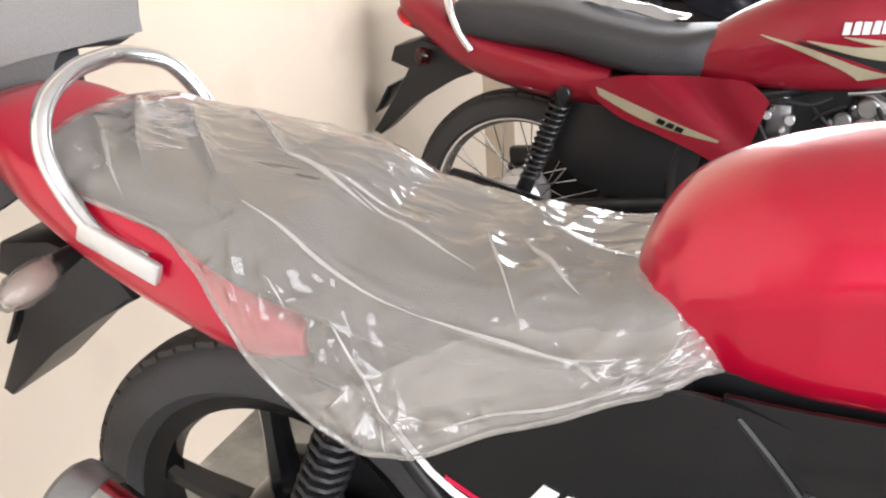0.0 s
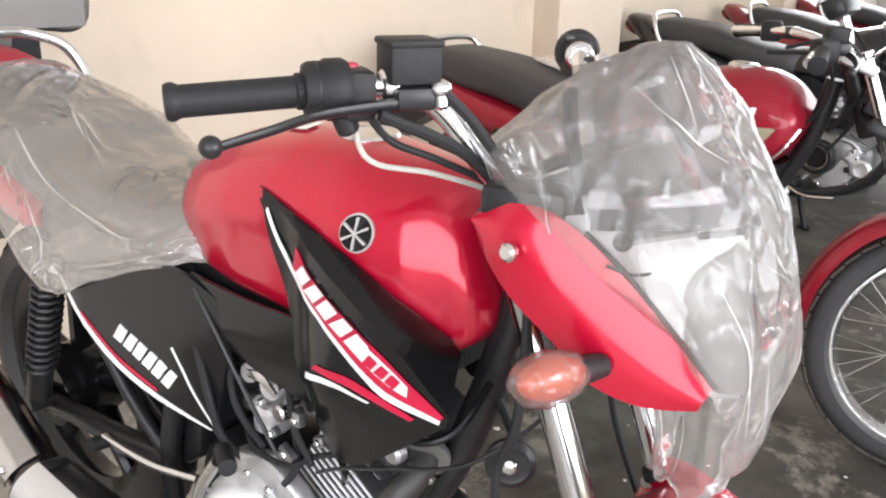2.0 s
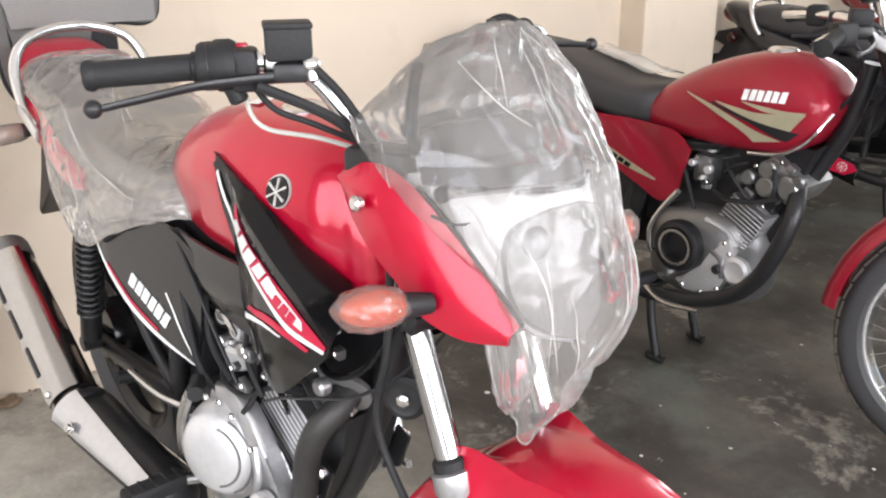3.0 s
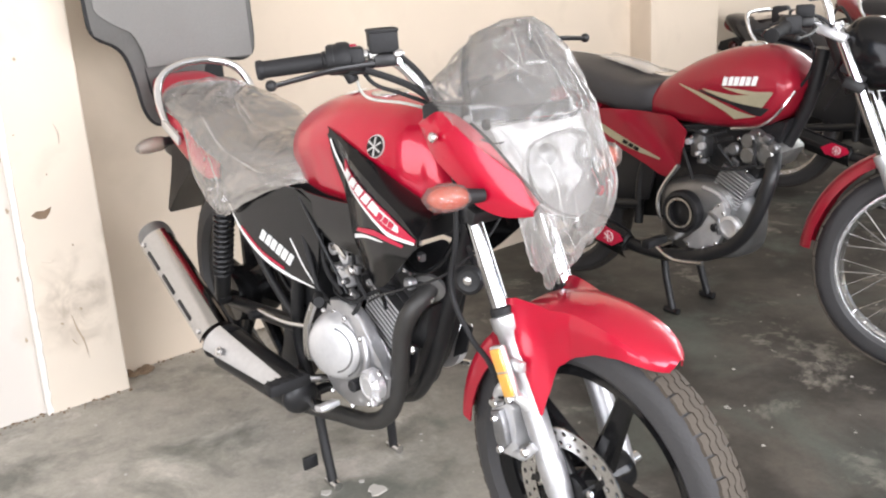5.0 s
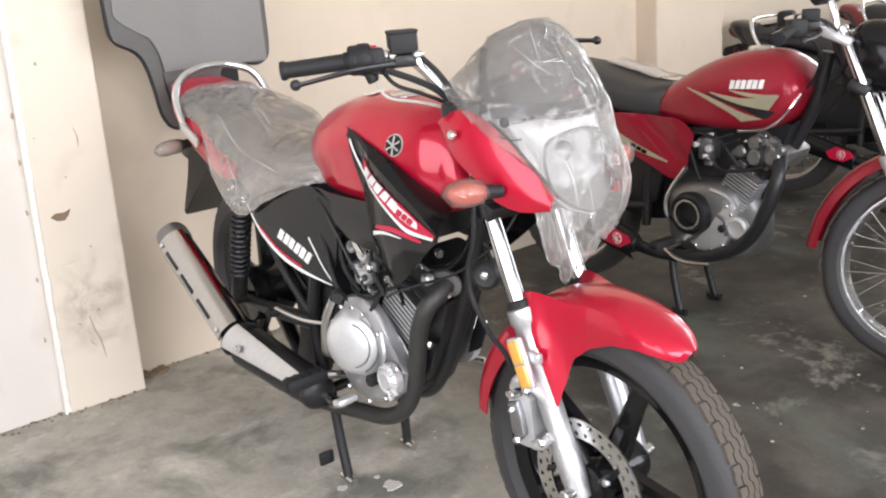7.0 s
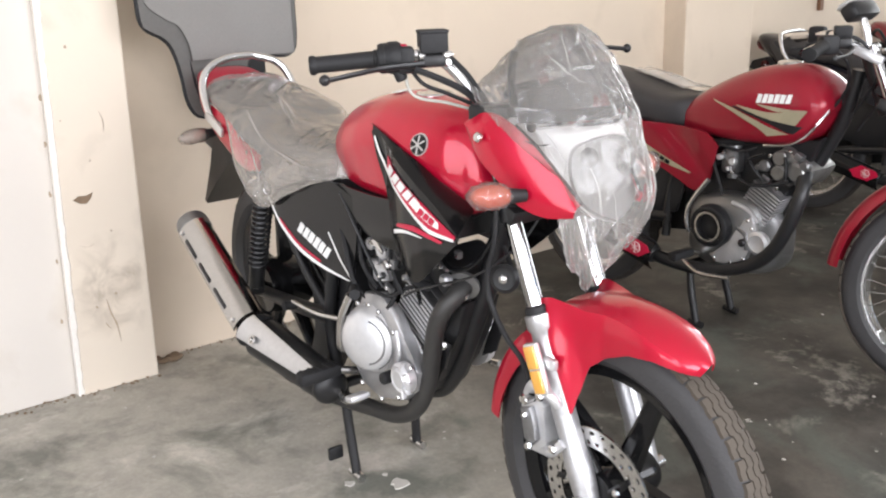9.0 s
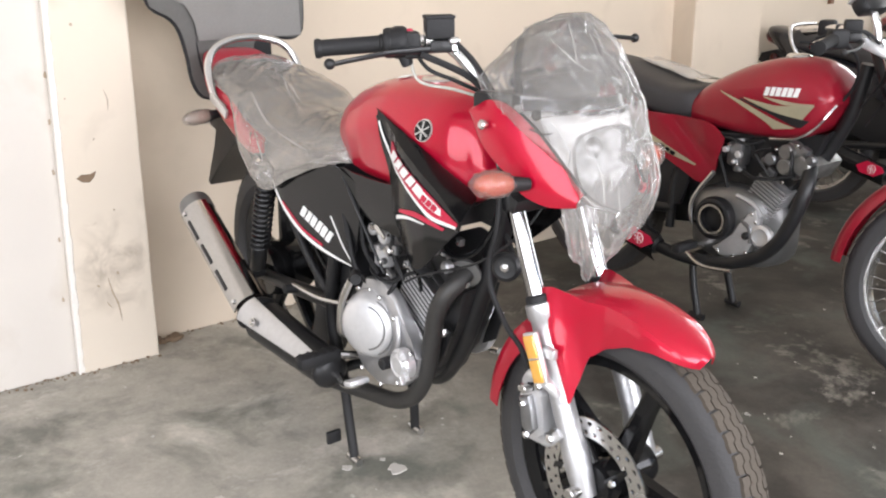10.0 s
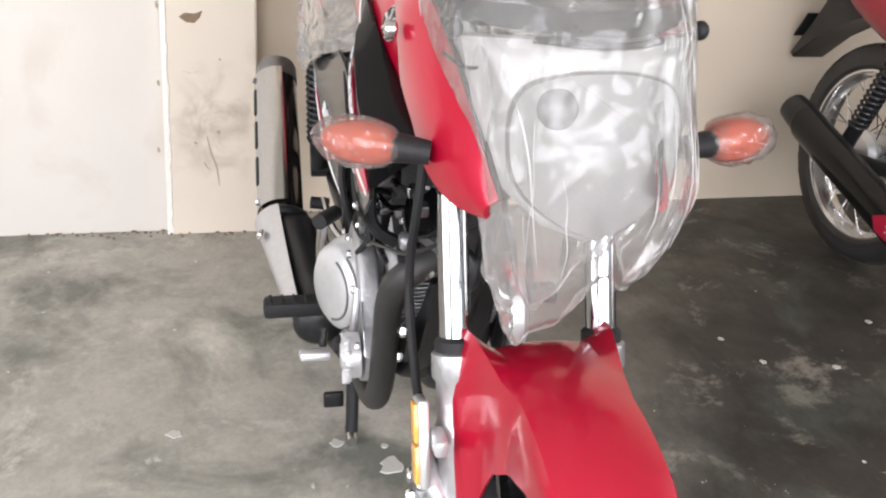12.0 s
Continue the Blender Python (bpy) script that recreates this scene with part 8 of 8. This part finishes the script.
part("wall_arm", tube(B(), [(-0.01, 0.02, 1.16), (-0.10, 0.02, 1.16), (-0.225, 0.02, 1.16)], 0.018, 12, 8), SATIN, chair)
part("wall_plate", box(B(), (-0.224, 0.02, 1.16), (0.012, 0.10, 0.10), 0.004), SATIN, chair)
part("hook_slot", box(B(), (0.022, 0.12, 1.19), (0.012, 0.02, 0.05), 0.004), RUBBER, back)

# ---- chipped plaster, crumbs and a batten on the back wall ----
def flake(name, y, z, pts, x, material, label, category):
    bm = B()
    a = [bm.verts.new((x, y + u, z + v)) for u, v in pts]
    b = [bm.verts.new((x + 0.0025, y + u * 0.9, z + v * 0.9)) for u, v in pts]
    bm.faces.new(b)
    for i in range(len(a)):
        j = (i + 1) % len(a)
        bm.faces.new((a[i], a[j], b[j], b[i]))
    return structure(name, bm, material, label, category)


CHIP = mat("bare_brown_plaster", (0.20, 0.14, 0.09), 0.9, vary=0.4, bump=0.6, bscale=120)
flake("trim_chip", -0.411, 0.606, [(-0.030, 0.004), (-0.014, 0.014), (0.010, 0.012), (0.030, 0.020), (0.022, 0.002), (0.008, -0.012), (-0.012, -0.010)], PILLAR_X, CHIP, "small brown patch of chipped plaster on the pillar", "chipped plaster")
SCUFF = mat("brown_scuff", (0.36, 0.29, 0.21), 0.9, vary=0.3, bump=0.4, bscale=150)
for line, w in (([(-0.390, 0.290), (-0.382, 0.241), (-0.370, 0.201), (-0.365, 0.142)], 0.0030), ([(-0.402, 0.215), (-0.396, 0.200), (-0.388, 0.192)], 0.0026), ([(-0.330, 0.86), (-0.322, 0.83), (-0.325, 0.80)], 0.0016), ([(-0.44, 0.47), (-0.42, 0.463), (-0.40, 0.470)], 0.0016)):
    mid = spline([(0, y, z) for y, z in line], 15)
    side = [(w * (0.35 + 0.65 * math.sin(math.pi * k / 14)) * random.uniform(0.6, 1.2)) for k in range(15)]
    bm = B()
    sheet(bm, [[(PILLAR_X + 0.0012, p.y - v, p.z), (PILLAR_X + 0.0012, p.y + v, p.z)] for p, v in zip(mid, side)], 0.0010)
    structure("trim_scuff", bm, SCUFF, "thin brown scuff scraped into the pillar's paint", "scuff")
random.seed(21)
for y, z, r in ((-0.395, 1.048, 0.006), (-0.421, 0.27, 0.005), (-0.359, 0.30, 0.006), (-0.376, 0.72, 0.003), (-0.44, 0.845, 0.003), (-0.345, 0.50, 0.004)):
    flake("trim_chip", y, z, [(r * random.uniform(0.5, 1.2) * math.cos(k), r * random.uniform(0.5, 1.3) * math.sin(k)) for k in (0.0, 0.9, 1.8, 2.7, 3.6, 4.5, 5.4)], PILLAR_X - 0.0012, SCUFF, "tiny brown chip in the pillar's paint", "chipped plaster")
for y, z in ((-0.477, 0.91), (-0.485, 0.781), (-0.494, 0.632), (-0.522, 0.241), (-0.507, 0.43)):
    flake("trim_chip", y, z, [(random.uniform(0.003, 0.006) * math.cos(k), random.uniform(0.006, 0.014) * math.sin(k)) for k in (0.0, 0.8, 1.6, 2.5, 3.3, 4.1, 4.9, 5.6)], PANEL_X - 0.001, SCUFF, "small grey-brown chip beside the pillar's white edge", "chipped plaster")
random.seed(7)
bm = B()
for k in range(230):
    y = random.uniform(-1.6, 0.35)
    x = (WALL_X if y > -0.262 else PILLAR_X if y > -0.512 else PANEL_X) + abs(random.gauss(0, 0.016)) + 0.002
    r = random.choice((0.0015, 0.002, 0.003, 0.0045))
    ball(bm, (x, y, r * 0.4), (r, r * random.uniform(0.7, 1.6), r * 0.7), Matrix.Rotation(random.uniform(0, 3), 3, "Z"), 6, 4)
for k in range(26):
    r = random.uniform(0.006, 0.013)
    ball(bm, (WALL_X + random.uniform(0.01, 0.06), random.uniform(-0.25, -0.16), r * 0.5), (r, r * 1.3, r * 0.8), None, 6, 4)
ob = part("mortar_crumbs", bm, CHIP, None, "crumbs of brown mortar along the foot of the wall", False)
tagged(ob, "", "debris", "", "stuff")
bm = B()
for k in range(90):
    x, y, r = random.uniform(-0.3, 2.2), random.uniform(-1.4, 2.6), random.choice((0.002, 0.003, 0.004, 0.005))
    ball(bm, (x, y, 0.001), (r, r * random.uniform(0.6, 1.8), r * 0.35), Matrix.Rotation(random.uniform(0, 3), 3, "Z"), 6, 4)
for x, y, r in ((0.596, -0.037, 0.026), (0.515, -0.136, 0.014), (0.537, -0.044, 0.008), (0.447, -0.442, 0.016), (0.355, 0.88, 0.008), (0.399, 1.046, 0.011), (0.249, 0.827, 0.007), (0.218, 1.261, 0.010)):
    # larger flakes of pale cement, ragged and flat
    n = 11
    ring = [(x + r * random.uniform(0.6, 1.25) * math.cos(2 * math.pi * k / n), y + r * random.uniform(0.6, 1.25) * math.sin(2 * math.pi * k / n)) for k in range(n)]
    lo, hi = [bm.verts.new((u, v, 0.0)) for u, v in ring], [bm.verts.new((x + (u - x) * 0.93, y + (v - y) * 0.93, 0.0022)) for u, v in ring]
    bm.faces.new(hi)
    for k in range(n):
        bm.faces.new((lo[k], lo[(k + 1) % n], hi[(k + 1) % n], hi[k]))
ob = part("floor_grit", bm, mat("pale_grit", (0.5, 0.48, 0.44), 0.8), None, "pale paint flakes and grit scattered over the floor", False)
tagged(ob, "", "debris", "", "stuff")
